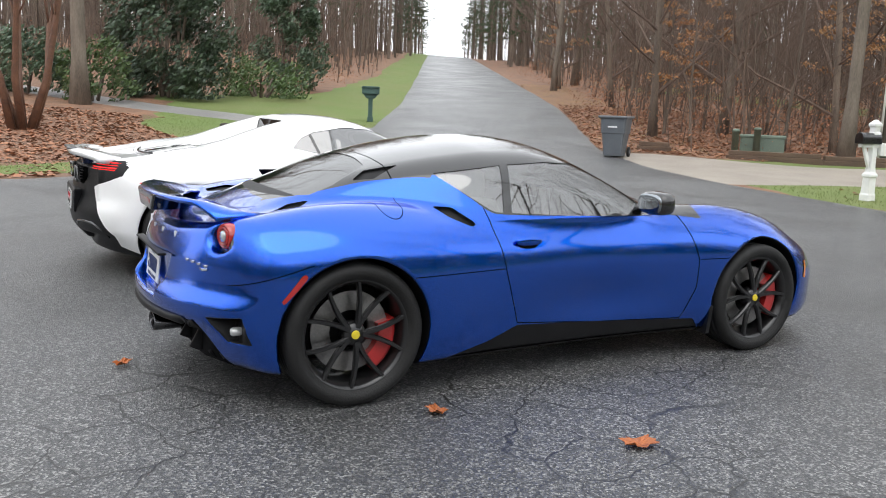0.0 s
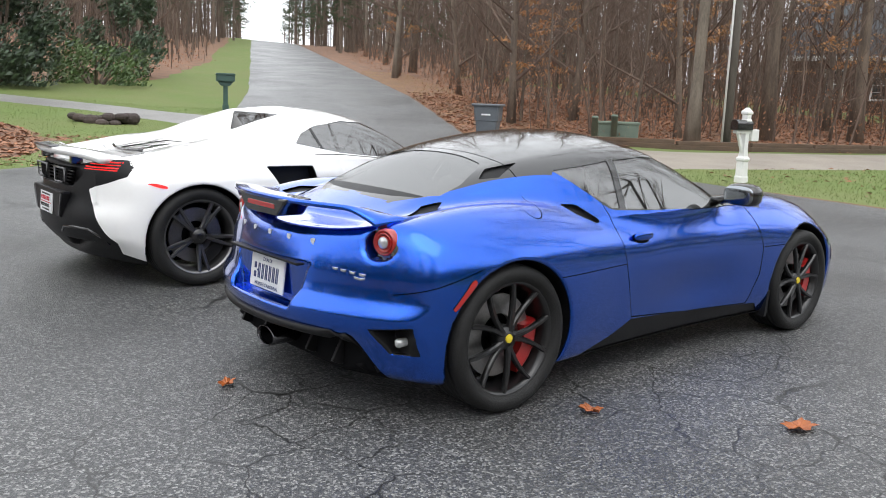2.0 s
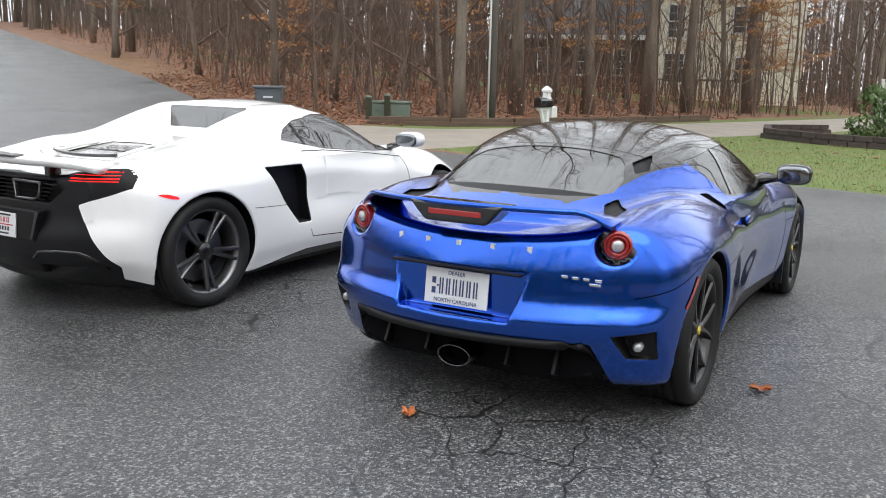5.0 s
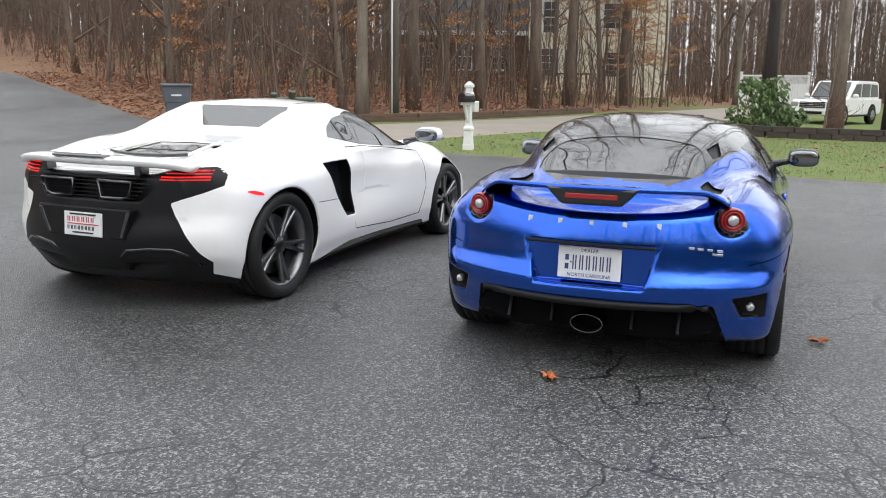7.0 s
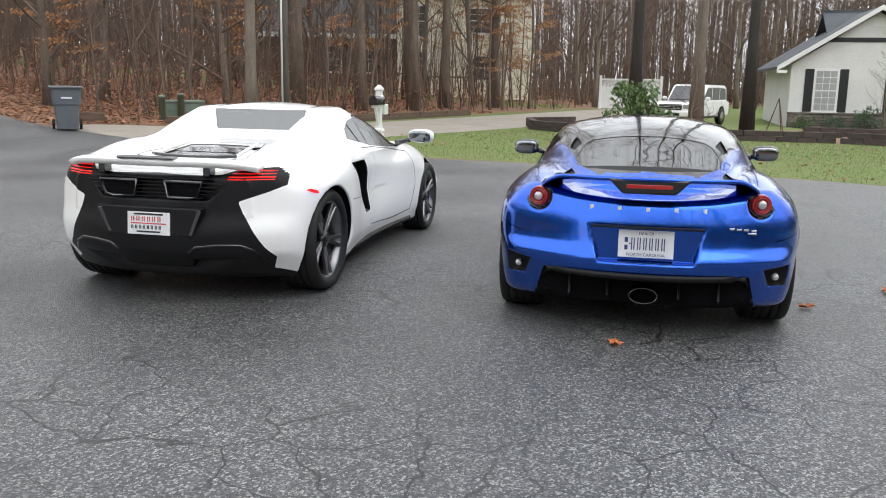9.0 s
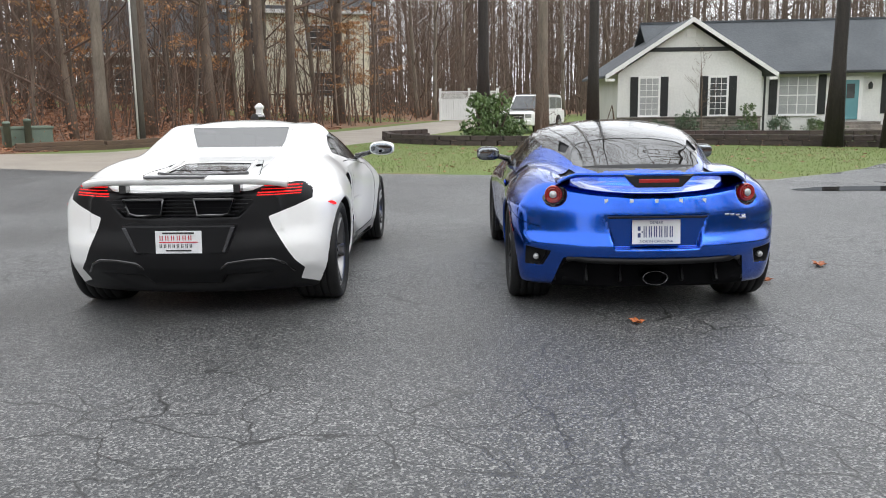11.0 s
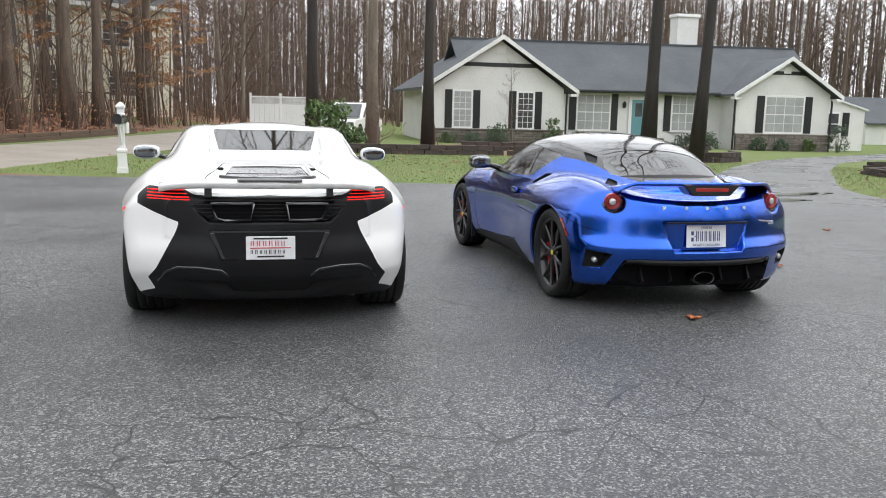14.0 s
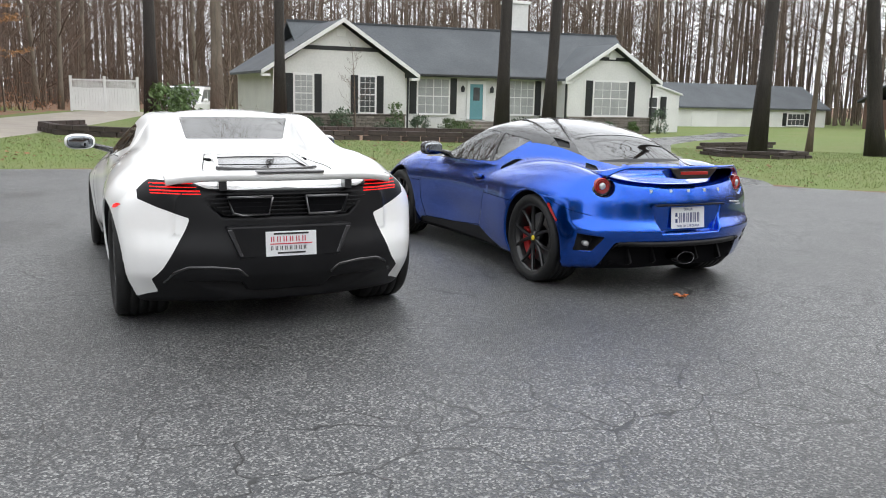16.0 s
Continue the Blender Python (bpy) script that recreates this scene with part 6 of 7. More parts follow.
def wheelie_bin():
    b = thing("wheelie_bin", pose(2.85, 23.4, hz(2.85, 23.4), 0, 0, -20), "dark grey wheeled refuse bin on the verge", "bin")
    bm = bmesh.new()
    rows = []
    for z, w, d in ((0.03, 0.24, 0.24), (0.60, 0.29, 0.31), (0.62, 0.315, 0.33), (0.98, 0.34, 0.36), (1.0, 0.36, 0.38)):
        rows.append([bm.verts.new((x * w, y * d, z)) for x, y in ((-0.85, -1), (0.85, -1), (1, -0.85), (1, 0.85), (0.85, 1), (-0.85, 1), (-1, 0.85), (-1, -0.85))])
    for p, q in zip(rows, rows[1:]):
        for i in range(8):
            bm.faces.new((p[i], p[(i + 1) % 8], q[(i + 1) % 8], q[i]))
    bm.faces.new(rows[0][::-1]), bm.faces.new(rows[-1])
    part("bin_body", bm, M_bin, b)
    part("lid", boxed(-0.39, 0.39, -0.42, 0.40, 1.0, 1.06, 0.025), M_bin, b)
    part("handle", boxed(-0.30, 0.30, 0.40, 0.46, 0.98, 1.02, 0.012), M_bin, b)
    part("bin_mark", boxed(-0.12, 0.12, -0.372, -0.355, 0.76, 0.80), M_plate, b, "white printed bars")
    for s in (-1, 1):
        w = part("wheel", lathe([(0.0, -0.03), (0.12, -0.03), (0.13, -0.02), (0.13, 0.02), (0.12, 0.03), (0.0, 0.03)], 24, "x"), M_tyre, b)
        w.location = (s * 0.31, 0.27, 0.13)
        part("wheel_cap", lathe([(0.05, -0.036), (0.05, 0.036)], 16, "x"), M_bin, w)


white_mailbox()
green_mailbox()
wheelie_bin()


def utility_things():
    x, y = 6.9, 26.0
    p = thing("utility_box", pose(x + 0.45, y + 0.2, hz(x, y), 0, 0, -15), "pale green utility cabinet on the verge", "utility box")
    part("cabinet", boxed(-0.6, 0.6, -0.35, 0.35, 0, 0.50, 0.03), M_box_green, p)
    part("cabinet_lid", boxed(-0.63, 0.63, -0.38, 0.38, 0.48, 0.56, 0.02), M_box_green, p)
    for dx, hgt in ((-0.45, 0.68), (0.15, 0.75)):
        q = thing("utility_post", pose(x + dx, y - 0.35, hz(x + dx, y), 0, 0, 10), "short pale grey-green pedestal post", "post", "utility posts")
        part("post", lathe([(0.095, 0), (0.095, hgt - 0.05), (0.105, hgt - 0.05), (0.105, hgt), (0.07, hgt + 0.03), (0.0, hgt + 0.03)], 20, "z"), M_box_green, q, smooth=True)
    for x0, y0, x1, y1 in ((3.7, 25.5, 4.6, 25.2), (6.0, 24.6, 8.4, 24.1), (8.4, 24.15, 10.8, 24.5), (10.8, 24.5, 13.2, 25.3), (13.2, 25.3, 15.6, 26.2), (15.6, 26.2, 18.0, 27.1), (18.0, 27.1, 20.4, 28.0), (20.4, 28.0, 22.8, 28.9)):
        a = math.degrees(math.atan2(y1 - y0, x1 - x0))
        L = math.hypot(x1 - x0, y1 - y0)
        t = part("landscape_timber", box(boxed(0, L, -0.07, 0.07, -0.05, 0.13, 0.015), 0.05, L - 0.05, -0.06, 0.075, 0.13, 0.25, 0.015), M_timber)
        t.matrix_world = pose(x0, y0, hz((x0 + x1) / 2, (y0 + y1) / 2), 0, 0, a)
        tagged(t, "weathered timber edging beside the driveway", "timber edging", "landscape timbers")
    q = thing("utility_pole", pose(10.1, 24.9, hz(10.1, 24.9)), "tall wooden utility pole with a pale conduit", "utility pole")
    bm = bmesh.new()
    tube(bm, [Vector((0.18, 0.1, -0.1)), Vector((0.18, 0.1, 5)), Vector((0.18, 0.1, 10.5))], [0.14, 0.125, 0.11], 14)
    part("pole", bm, M_pole, q, smooth=True)
    bm = bmesh.new()
    tube(bm, [Vector((0, -0.02, 0.0)), Vector((0, -0.02, 9.0))], [0.03, 0.03], 10)
    part("conduit", bm, M_trim_white, q, "pale grey conduit", True)


utility_things()


def low_wall(pts, hgt, label):
    """A dry-laid retaining wall, course by course."""
    w = thing("retaining_wall", pose(0, 0, 0), label, "retaining wall")
    bm0 = boxed(-0.5, 0.5, -0.5, 0.5, -0.5, 0.5, 0.06)
    me = bpy.data.meshes.new("block")
    bm0.to_mesh(me)
    bm0.free()
    me.materials.append(M_stone_dark)
    for (x0, y0), (x1, y1) in zip(pts, pts[1:]):
        L = math.hypot(x1 - x0, y1 - y0)
        a = math.degrees(math.atan2(y1 - y0, x1 - x0))
        n = max(1, round(L / 0.62))
        for c in range(2):
            for i in range(n):
                t = (i + (0.5 if c else 0.0) * 0.6 + 0.2) / n
                px, py = x0 + (x1 - x0) * min(t, 0.98), y0 + (y1 - y0) * min(t, 0.98)
                b = new("block", me)
                b.parent = w
                b.matrix_local = pose(px, py, hz(px, py) + hgt * (c + 0.5) / 2, 0, 0, a + rng.uniform(-2, 2)) @ Matrix.Diagonal((L / n - 0.02, 0.24, hgt / 2 - 0.01, 1))
    return w


low_wall([(24, 24), (20.5, 23.5), (18.4, 21.5), (17.8, 19), (18.2, 16.8), (20.2, 14.6), (22.4, 12.4)], 0.34, "dark block retaining wall round a planting bed")
low_wall([(22.4, 12.2), (22.9, 9.5), (23.0, 7.0), (23.4, 5.2), (25.5, 4.6), (28, 4.9)], 0.36, "dark block retaining wall before the house")
low_wall([(28, 16), (30.5, 12), (32.5, 8.5), (35, 6)], 0.34, "dark upper retaining wall before the house")
low_wall([(17.5, 0.8), (17.2, -0.6), (18.3, -1.6), (19.9, -1.0), (20.0, 0.4), (18.8, 1.1), (17.5, 0.8)], 0.20, "low dark block ring round a tree")
low_wall([(23.5, 0.5), (27.5, -2.8)], 0.24, "low dark block edging of a bed")


def suv():
    """A large estate wagon: x ahead, wheels on the ground."""
    m = thing("suv", pose(33.0, 23.7, hz(33.0, 23.7) - 0.02, 0, 0, 188), "large white four-wheel-drive wagon parked beside the house", "car")
    low = [(-2.5, 0.50), (-2.56, 0.75), (-2.5, 1.12), (0.95, 1.16), (2.25, 1.10), (2.5, 0.98), (2.55, 0.62), (2.45, 0.42), (-2.4, 0.42)]
    part("body", prism(low, "y", -0.97, 0.97, 0.05), M_white, m, smooth=False)
    part("cabin", prism([(-2.48, 1.10), (-2.32, 1.80), (-2.1, 1.90), (0.0, 1.92), (0.25, 1.86), (1.0, 1.12)], "y", -0.86, 0.86, 0.05), M_white, m)
    part("windscreen", slab((0.99, -0.76, 1.19), (0.34, -0.70, 1.83), (0.34, 0.70, 1.83), (0.99, 0.76, 1.19), -0.03), M_pane, m)
    part("rear_window", slab((-2.50, -0.70, 1.30), (-2.36, -0.66, 1.74), (-2.36, 0.66, 1.74), (-2.50, 0.70, 1.30), -0.03), M_pane, m)
    for s in (-1, 1):
        for pts in ([(0.72, 1.20), (0.20, 1.76), (-0.35, 1.78), (-0.35, 1.20)], [(-0.45, 1.20), (-0.45, 1.78), (-1.35, 1.78), (-1.35, 1.20)], [(-1.45, 1.20), (-1.45, 1.78), (-2.15, 1.74), (-2.30, 1.22)]):
            part("side_window", prism(pts, "y", min(s * 0.85, s * 0.872), max(s * 0.85, s * 0.872)), M_pane, m)
        part("headlamp", boxed(2.40, 2.56, min(s * 0.62, s * 0.94), max(s * 0.62, s * 0.94), 0.80, 1.00, 0.03), M_clear, m)
        part("tail_lamp", boxed(-2.57, -2.46, min(s * 0.76, s * 0.92), max(s * 0.76, s * 0.92), 0.82, 1.15, 0.02), M_red_lens, m)
        part("wing_mirror", blob(0.72, s * 1.08, 1.26, 0.07, 0.12, 0.09), M_white, m, smooth=True)
        part("roof_rail", boxed(-2.0, -0.1, s * 0.70 - 0.02, s * 0.70 + 0.02, 1.91, 1.97, 0.01), M_satin, m)
        part("running_board", boxed(-1.1, 1.1, min(s * 0.93, s * 1.02), max(s * 0.93, s * 1.02), 0.36, 0.42, 0.015), M_satin, m)
        for x in (-0.40, -1.40):
            part("door_seam", boxed(x - 0.006, x + 0.006, min(s * 0.955, s * 0.973), max(s * 0.955, s * 0.973), 0.48, 1.12), M_gap, m)
        for x in (-1.5, 1.55):
            # a flat dark disc paints the shade inside the arch
            part("wheel_arch", lathe([(0.0, -0.02), (0.47, -0.02), (0.47, 0.02), (0.0, 0.02)], 28), M_gap, m).location = (x, s * 0.958, 0.42)
            w = part("wheel", lathe([(0.0, -0.12), (0.24, -0.12), (0.27, -0.13), (0.38, -0.12), (0.40, -0.08), (0.40, 0.08), (0.38, 0.12), (0.27, 0.13), (0.24, 0.12), (0.0, 0.12)], 28), M_tyre, m, smooth=True)
            w.location = (x, s * 0.90, 0.40)
            part("rim", lathe([(0.0, -0.14), (0.10, -0.14), (0.23, -0.125), (0.23, 0.125), (0.10, 0.14), (0.0, 0.14)], 20), M_chrome, w)
    gr = part("grille", boxed(2.50, 2.575, -0.56, 0.56, 0.74, 1.0, 0.02), M_satin, m, "dark grille with bright bars")
    for k in range(3):
        part("grille_bar", boxed(2.57, 2.60, -0.55, 0.55, 0.78 + 0.075 * k, 0.81 + 0.075 * k, 0.006), M_chrome, gr)
    part("bumper", boxed(2.40, 2.64, -0.95, 0.95, 0.44, 0.68, 0.05), M_white, m)
    part("lower_intake", boxed(2.60, 2.655, -0.5, 0.5, 0.48, 0.60, 0.01), M_satin, m)


suv()


def culvert():
    c = thing("culvert", pose(-7.6, 25.6, hz(-7.6, 25.6) - 0.05, 0, 0, 5), "dark culvert mouth with rough stones beside the driveway", "culvert")
    part("pipe", lathe([(0.20, -0.6), (0.25, -0.6), (0.25, 0.6), (0.20, 0.6)], 24, "x", caps=False), M_gap, c)
    crn = random.Random(2)
    for k in range(11):
        x = -0.8 + 0.16 * k
        part("stone", blob(x, crn.uniform(-0.5, -0.25), 0.05 + crn.uniform(0, 0.18), crn.uniform(0.14, 0.24), 0.15, crn.uniform(0.09, 0.16), 2.3, 12), M_stone_dark, c)


culvert()


def trailcam_tripod(u, d):
    p = HO + HU * u + HN * d
    t = thing("tripod", pose(p.x, p.y, -0.4), "thin wooden garden tripod near the house", "tripod")
    for k in range(3):
        a = 2.1 * k
        bm = bmesh.new()
        tube(bm, [Vector((0.45 * math.cos(a), 0.45 * math.sin(a), 0)), Vector((0, 0, 1.5))], [0.025, 0.02], 6)
        part("leg", bm, M_timber, t)


trailcam_tripod(-4.6, -6.0)


# ---- trees and shrubs ----
def limb(bm, rnd, p, d, L, r, depth, sides):
    n = 4 if depth > 1 else 3
    pts, rad = [p.copy()], [r]
    q = p.copy()
    for k in range(n):
        d = (d + Vector((rnd.uniform(-0.22, 0.22), rnd.uniform(-0.22, 0.22), rnd.uniform(-0.05, 0.20)))).normalized()
        q = q + d * (L / n)
        pts.append(q.copy())
        rad.append(r * (1 - 0.8 * (k + 1) / n))
    tube(bm, pts, rad, sides)
    if depth:
        for k in range(4 if depth > 1 else 3):
            i = rnd.randint(1, n)
            e = (d + Vector((rnd.uniform(-1, 1), rnd.uniform(-1, 1), rnd.uniform(-0.2, 0.7)))).normalized()
            limb(bm, rnd, pts[i], e, L * rnd.uniform(0.35, 0.6), max(0.006, rad[i] * 0.6), depth - 1, 3)


def bare_tree(seed, H, R, bark, low=0.35, limbs=15, lean=0.02, name="tree", crook=0.1):
    """A winter tree: tapered trunk and a bare crown. The trunk bears the tag."""
    rnd = random.Random(seed)
    bm = bmesh.new()
    pts, rad = [], []
    off = Vector((0, 0, 0))
    n = 12
    for k in range(n + 1):
        t = k / n
        off += Vector((rnd.uniform(-1, 1), rnd.uniform(-1, 1), 0)) * crook * t
        pts.append(Vector((off.x + lean * H * t, off.y, -0.2 + H * t)))
        rad.append(R * ((1 - 0.86 * t) + (0.5 if k == 0 else 0.0)))
    tube(bm, pts, rad, 10)
    trunk = bmesh.new()
    crown = bmesh.new()
    bm.to_mesh(me := bpy.data.meshes.new("trunk"))
    bm.free()
    trunk.free()
    me.materials.append(bark)
    me.polygons.foreach_set("use_smooth", [True] * len(me.polygons))
    for k in range(limbs):
        t = low + (0.98 - low) * (k + rnd.random()) / limbs
        i = min(n - 1, int(t * n))
        p = pts[i].lerp(pts[i + 1], t * n - i)
        a = rnd.uniform(0, 6.28)
        d = Vector((math.cos(a), math.sin(a), rnd.uniform(0.2, 0.9))).normalized()
        limb(crown, rnd, p, d, H * rnd.uniform(0.14, 0.30) * (1.1 - 0.5 * t), rad[i] * 0.38, 2, 5)
    return me, crown


def make_tree(seed, H, R, bark, label, low=0.35, limbs=15, lean=0.02, name="tree", crook=0.1):
    me, crown = bare_tree(seed, H, R, bark, low, limbs, lean, name, crook)
    t = thing(name, pose(0, 0, -50), label, "tree")
    part("trunk", me, None, t)
    part("crown", crown, M_twig, t, "bare winter branches")
    return t


def leaf_cloud(rnd, n, shape, size, up=0.2):
    V, F = [], []
    for _ in range(n):
        p = shape()
        d = Vector((rnd.gauss(0, 1), rnd.gauss(0, 1), rnd.gauss(up, 0.8))).normalized()
        a = d.orthogonal().normalized()
        b = d.cross(a)
        s = size * rnd.uniform(0.6, 1.4)
        k = len(V)
        V += [p - a * s, p + b * s * 0.45 + d * s * 0.12, p + a * s, p - b * s * 0.45 + d * s * 0.12]
        F.append((k, k + 1, k + 2, k + 3))
    return V, F


def evergreen(x, y, H, W, n, size, mat, label, name="shrub", z0=0.0, trunk=True, seed=3):
    """A dense evergreen: stems and a crown of many small leaves in uneven clumps."""
    rnd = random.Random(seed)
    t = thing(name, pose(x, y, hz(x, y)), label, "tree" if H > 3 else "shrub")
    clumps = []
    for _ in range(int(26 + 6 * H)):
        a, u = rnd.uniform(0, 6.28), rnd.random()
        z = z0 + (H - z0) * u
        r = W / 2 * (1 - 0.75 * max(0, u - 0.3) ** 1.3) * math.sqrt(rnd.uniform(0.25, 1.0)) * (0.75 + 0.25 * min(1, u * 4))
        clumps.append((Vector((r * math.cos(a), r * math.sin(a), z)), rnd.uniform(0.10, 0.22) * W))

    def shape():
        c, r = rnd.choice(clumps)
        d = Vector((rnd.gauss(0, 1), rnd.gauss(0, 1), rnd.gauss(0, 1))).normalized()
        p = c + d * r * rnd.uniform(0.55, 1.0)
        p.z = max(0.02, p.z)
        return p
    V, F = leaf_cloud(rnd, n, shape, size)
    part("crown", mesh_of("crown", V, F, mat, False), None, t)
    bm = bmesh.new()
    for k in range(5):
        a = 1.26 * k
        tube(bm, [Vector((0.06 * W * math.cos(a), 0.06 * W * math.sin(a), -0.1)), Vector((0.15 * W * math.cos(a), 0.15 * W * math.sin(a), 0.4 * H)), Vector((0.25 * W * math.cos(a), 0.25 * W * math.sin(a), 0.8 * H))], [0.02 * W, 0.014 * W, 0.005 * W], 6)
    part("trunk", bm, M_bark, t)
    return t


def pine_proto(seed, H):
    rnd = random.Random(seed)
    t = thing("pine_tree", pose(0, 0, -50), "tall green pine at the roadside", "tree")
    bm = bmesh.new()
    tube(bm, [Vector((0, 0, -0.2)), Vector((0.1, 0, H * 0.5)), Vector((0.1, 0.1, H))], [0.22, 0.15, 0.03], 8)
    V, F = [], []
    for k in range(70):
        u = 0.22 + 0.77 * k / 70
        a = rnd.uniform(0, 6.28)
        L = H * 0.20 * (1.05 - u) * rnd.uniform(0.7, 1.2) + 0.5
        d = Vector((math.cos(a), math.sin(a), rnd.uniform(-0.25, 0.25)))
        p = Vector((0.08, 0, H * u))
        tube(bm, [p, p + d * L * 0.6, p + d * L + Vector((0, 0, 0.15 * L))], [0.04, 0.025, 0.008], 4)
        for c in range(7):
            q = p + d * L * (0.3 + 0.7 * c / 6) + Vector((rnd.gauss(0, 0.2), rnd.gauss(0, 0.2), rnd.gauss(0, 0.12)))
            for _ in range(9):
                e = Vector((rnd.gauss(0, 1), rnd.gauss(0, 1), rnd.gauss(0.3, 0.7))).normalized() * rnd.uniform(0.22, 0.42)
                o = e.orthogonal().normalized() * 0.035
                k2 = len(V)
                V += [q - o, q + o, q + e]
                F.append((k2, k2 + 1, k2 + 2))
    part("trunk", bm, M_bark, t)
    part("crown", mesh_of("crown", V, F, M_needle, False), None, t)
    return t


def place(proto, x, y, turn=0, s=1.0, label="", group="woodland trees", tilt=2.6):
    c = copy_thing(proto, pose(x, y, hz(x, y) - 0.05, trnd.gauss(0, tilt), trnd.gauss(0, tilt), turn))
    c.scale = (s, s, s)
    return tagged(c, label, "", group)


protos = [make_tree(11 + k, H, R, bark, "bare grey-brown woodland tree in leaf litter", low, 32, lean, crook=cr) for k, (H, R, bark, low, lean, cr) in enumerate(((23, 0.15, M_bark, 0.08, 0.01, 0.16), (27, 0.20, M_bark, 0.10, 0.02, 0.14), (18, 0.10, M_bark, 0.06, -0.03, 0.22), (25, 0.15, M_bark_pale, 0.10, 0.0, 0.13), (12, 0.055, M_bark, 0.08, 0.05, 0.26), (14, 0.07, M_bark, 0.08, 0.03, 0.24)))]
pines = [pine_proto(41, 15), pine_proto(42, 19)]
trnd = random.Random(77)
taken = []


def free(x, y, gap):
    if f_road(np.array(x), np.array(y)) < 1.6 or f_drive_n(np.array(x), np.array(y)) < 1.2 or f_drive_s(np.array(x), np.array(y)) < 2.5 or f_path_w(np.array(x), np.array(y)) < 1.5:
        return False
    rel = Vector((x, y, 0)) - HO
    if -6 < rel.dot(HU) < 62 and -16 < rel.dot(HN) < 24:
        return False
    rel2 = Vector((x - 27.4, y - 52.0, 0))
    if -3 < rel2.dot(Vector((0.748, -0.663, 0))) < 20 and -3 < rel2.dot(Vector((0.663, 0.748, 0))) < 12:
        return False
    return all((x - a) ** 2 + (y - b) ** 2 > gap * gap for a, b in taken)


def fill(n, x0, x1, y0, y1, gap, ok=lambda x, y: True, kinds=(0, 1, 2, 3, 4, 5), smin_=0.8, smax_=1.2):
    made = tries = 0
    while made < n and tries < n * 30:
        tries += 1
        x, y = trnd.uniform(x0, x1), trnd.uniform(y0, y1)
        if ok(x, y) and free(x, y, gap):
            taken.append((x, y))
            place(protos[trnd.choice(kinds)], x, y, trnd.uniform(0, 360), trnd.uniform(smin_, smax_))
            made += 1


lawn_at = lambda x, y: f_lawn(np.array(float(x)), np.array(float(y)))


def before_cream(x, y):
    """The thinner stretch of wood before the cream house."""
    cu, cd = (x - 27.4) * 0.748 - (y - 52) * 0.663, (x - 27.4) * 0.663 + (y - 52) * 0.748
    return 0 < cu < 19 and -26 < cd < 0


# tall oaks along the far side of the concrete drive
oak = make_tree(71, 40, 0.25, M_bark, "tall thick grey oak at the wood's edge", 0.14, 46, 0.0, "oak_tree", 0.12)
for x, y, turn, sc in ((13.5, 28.9, 20, 0.9), (17.6, 30.2, 95, 0.85), (21.2, 30.9, 170, 1.0), (24.8, 32.6, 250, 0.95), (29.5, 33.6, 310, 1.0), (34.0, 37.5, 60, 1.0), (26.5, 37.2, 140, 1.0)):
    place(oak, x, y, turn, sc, group="tall oaks", tilt=0.8)
    taken.append((x, y))
# wood between the road, the concrete drive and the cream house
fill(24, 4, 40, 27.5, 42, 2.2, lambda x, y: lawn_at(x, y) > 0.8 and (not before_cream(x, y) or trnd.random() < 0.5), kinds=(0, 2, 3, 4, 5))
fill(30, 4, 34, 26.2, 44, 1.2, lambda x, y: lawn_at(x, y) > 0.5 and (not before_cream(x, y) or trnd.random() < 0.4), kinds=(4, 5), smin_=0.45, smax_=0.9)
fill(36, 2, 44, 42, 62, 1.8, lambda x, y: lawn_at(x, y) > 0.5 and not before_cream(x, y))
# both sides of the road uphill
fill(44, -10, 26, 58, 170, 2.4, lambda x, y: lawn_at(x, y) > 1)
fill(46, -46, -10, 34, 170, 2.4, lambda x, y: lawn_at(x, y) > 0.5)
# behind and beside the houses
fill(60, 50, 100, -40, 60, 2.6, smin_=0.9, smax_=1.3)
fill(14, 26, 52, 36, 62, 2.2)
fill(16, 62, 125, -75, 0, 3.0, smin_=0.9, smax_=1.3)
# round behind the viewer
fill(16, -34, -5, -22, -6, 2.6, kinds=(0, 1, 3), smin_=1.0)
fill(24, -32, 34, -32, -9, 2.4, kinds=(0, 1, 3, 2))
fill(8, -34, 30, -20, -8, 1.8, kinds=(4, 5))
fill(8, -60, -24, 12, 34, 3.5)

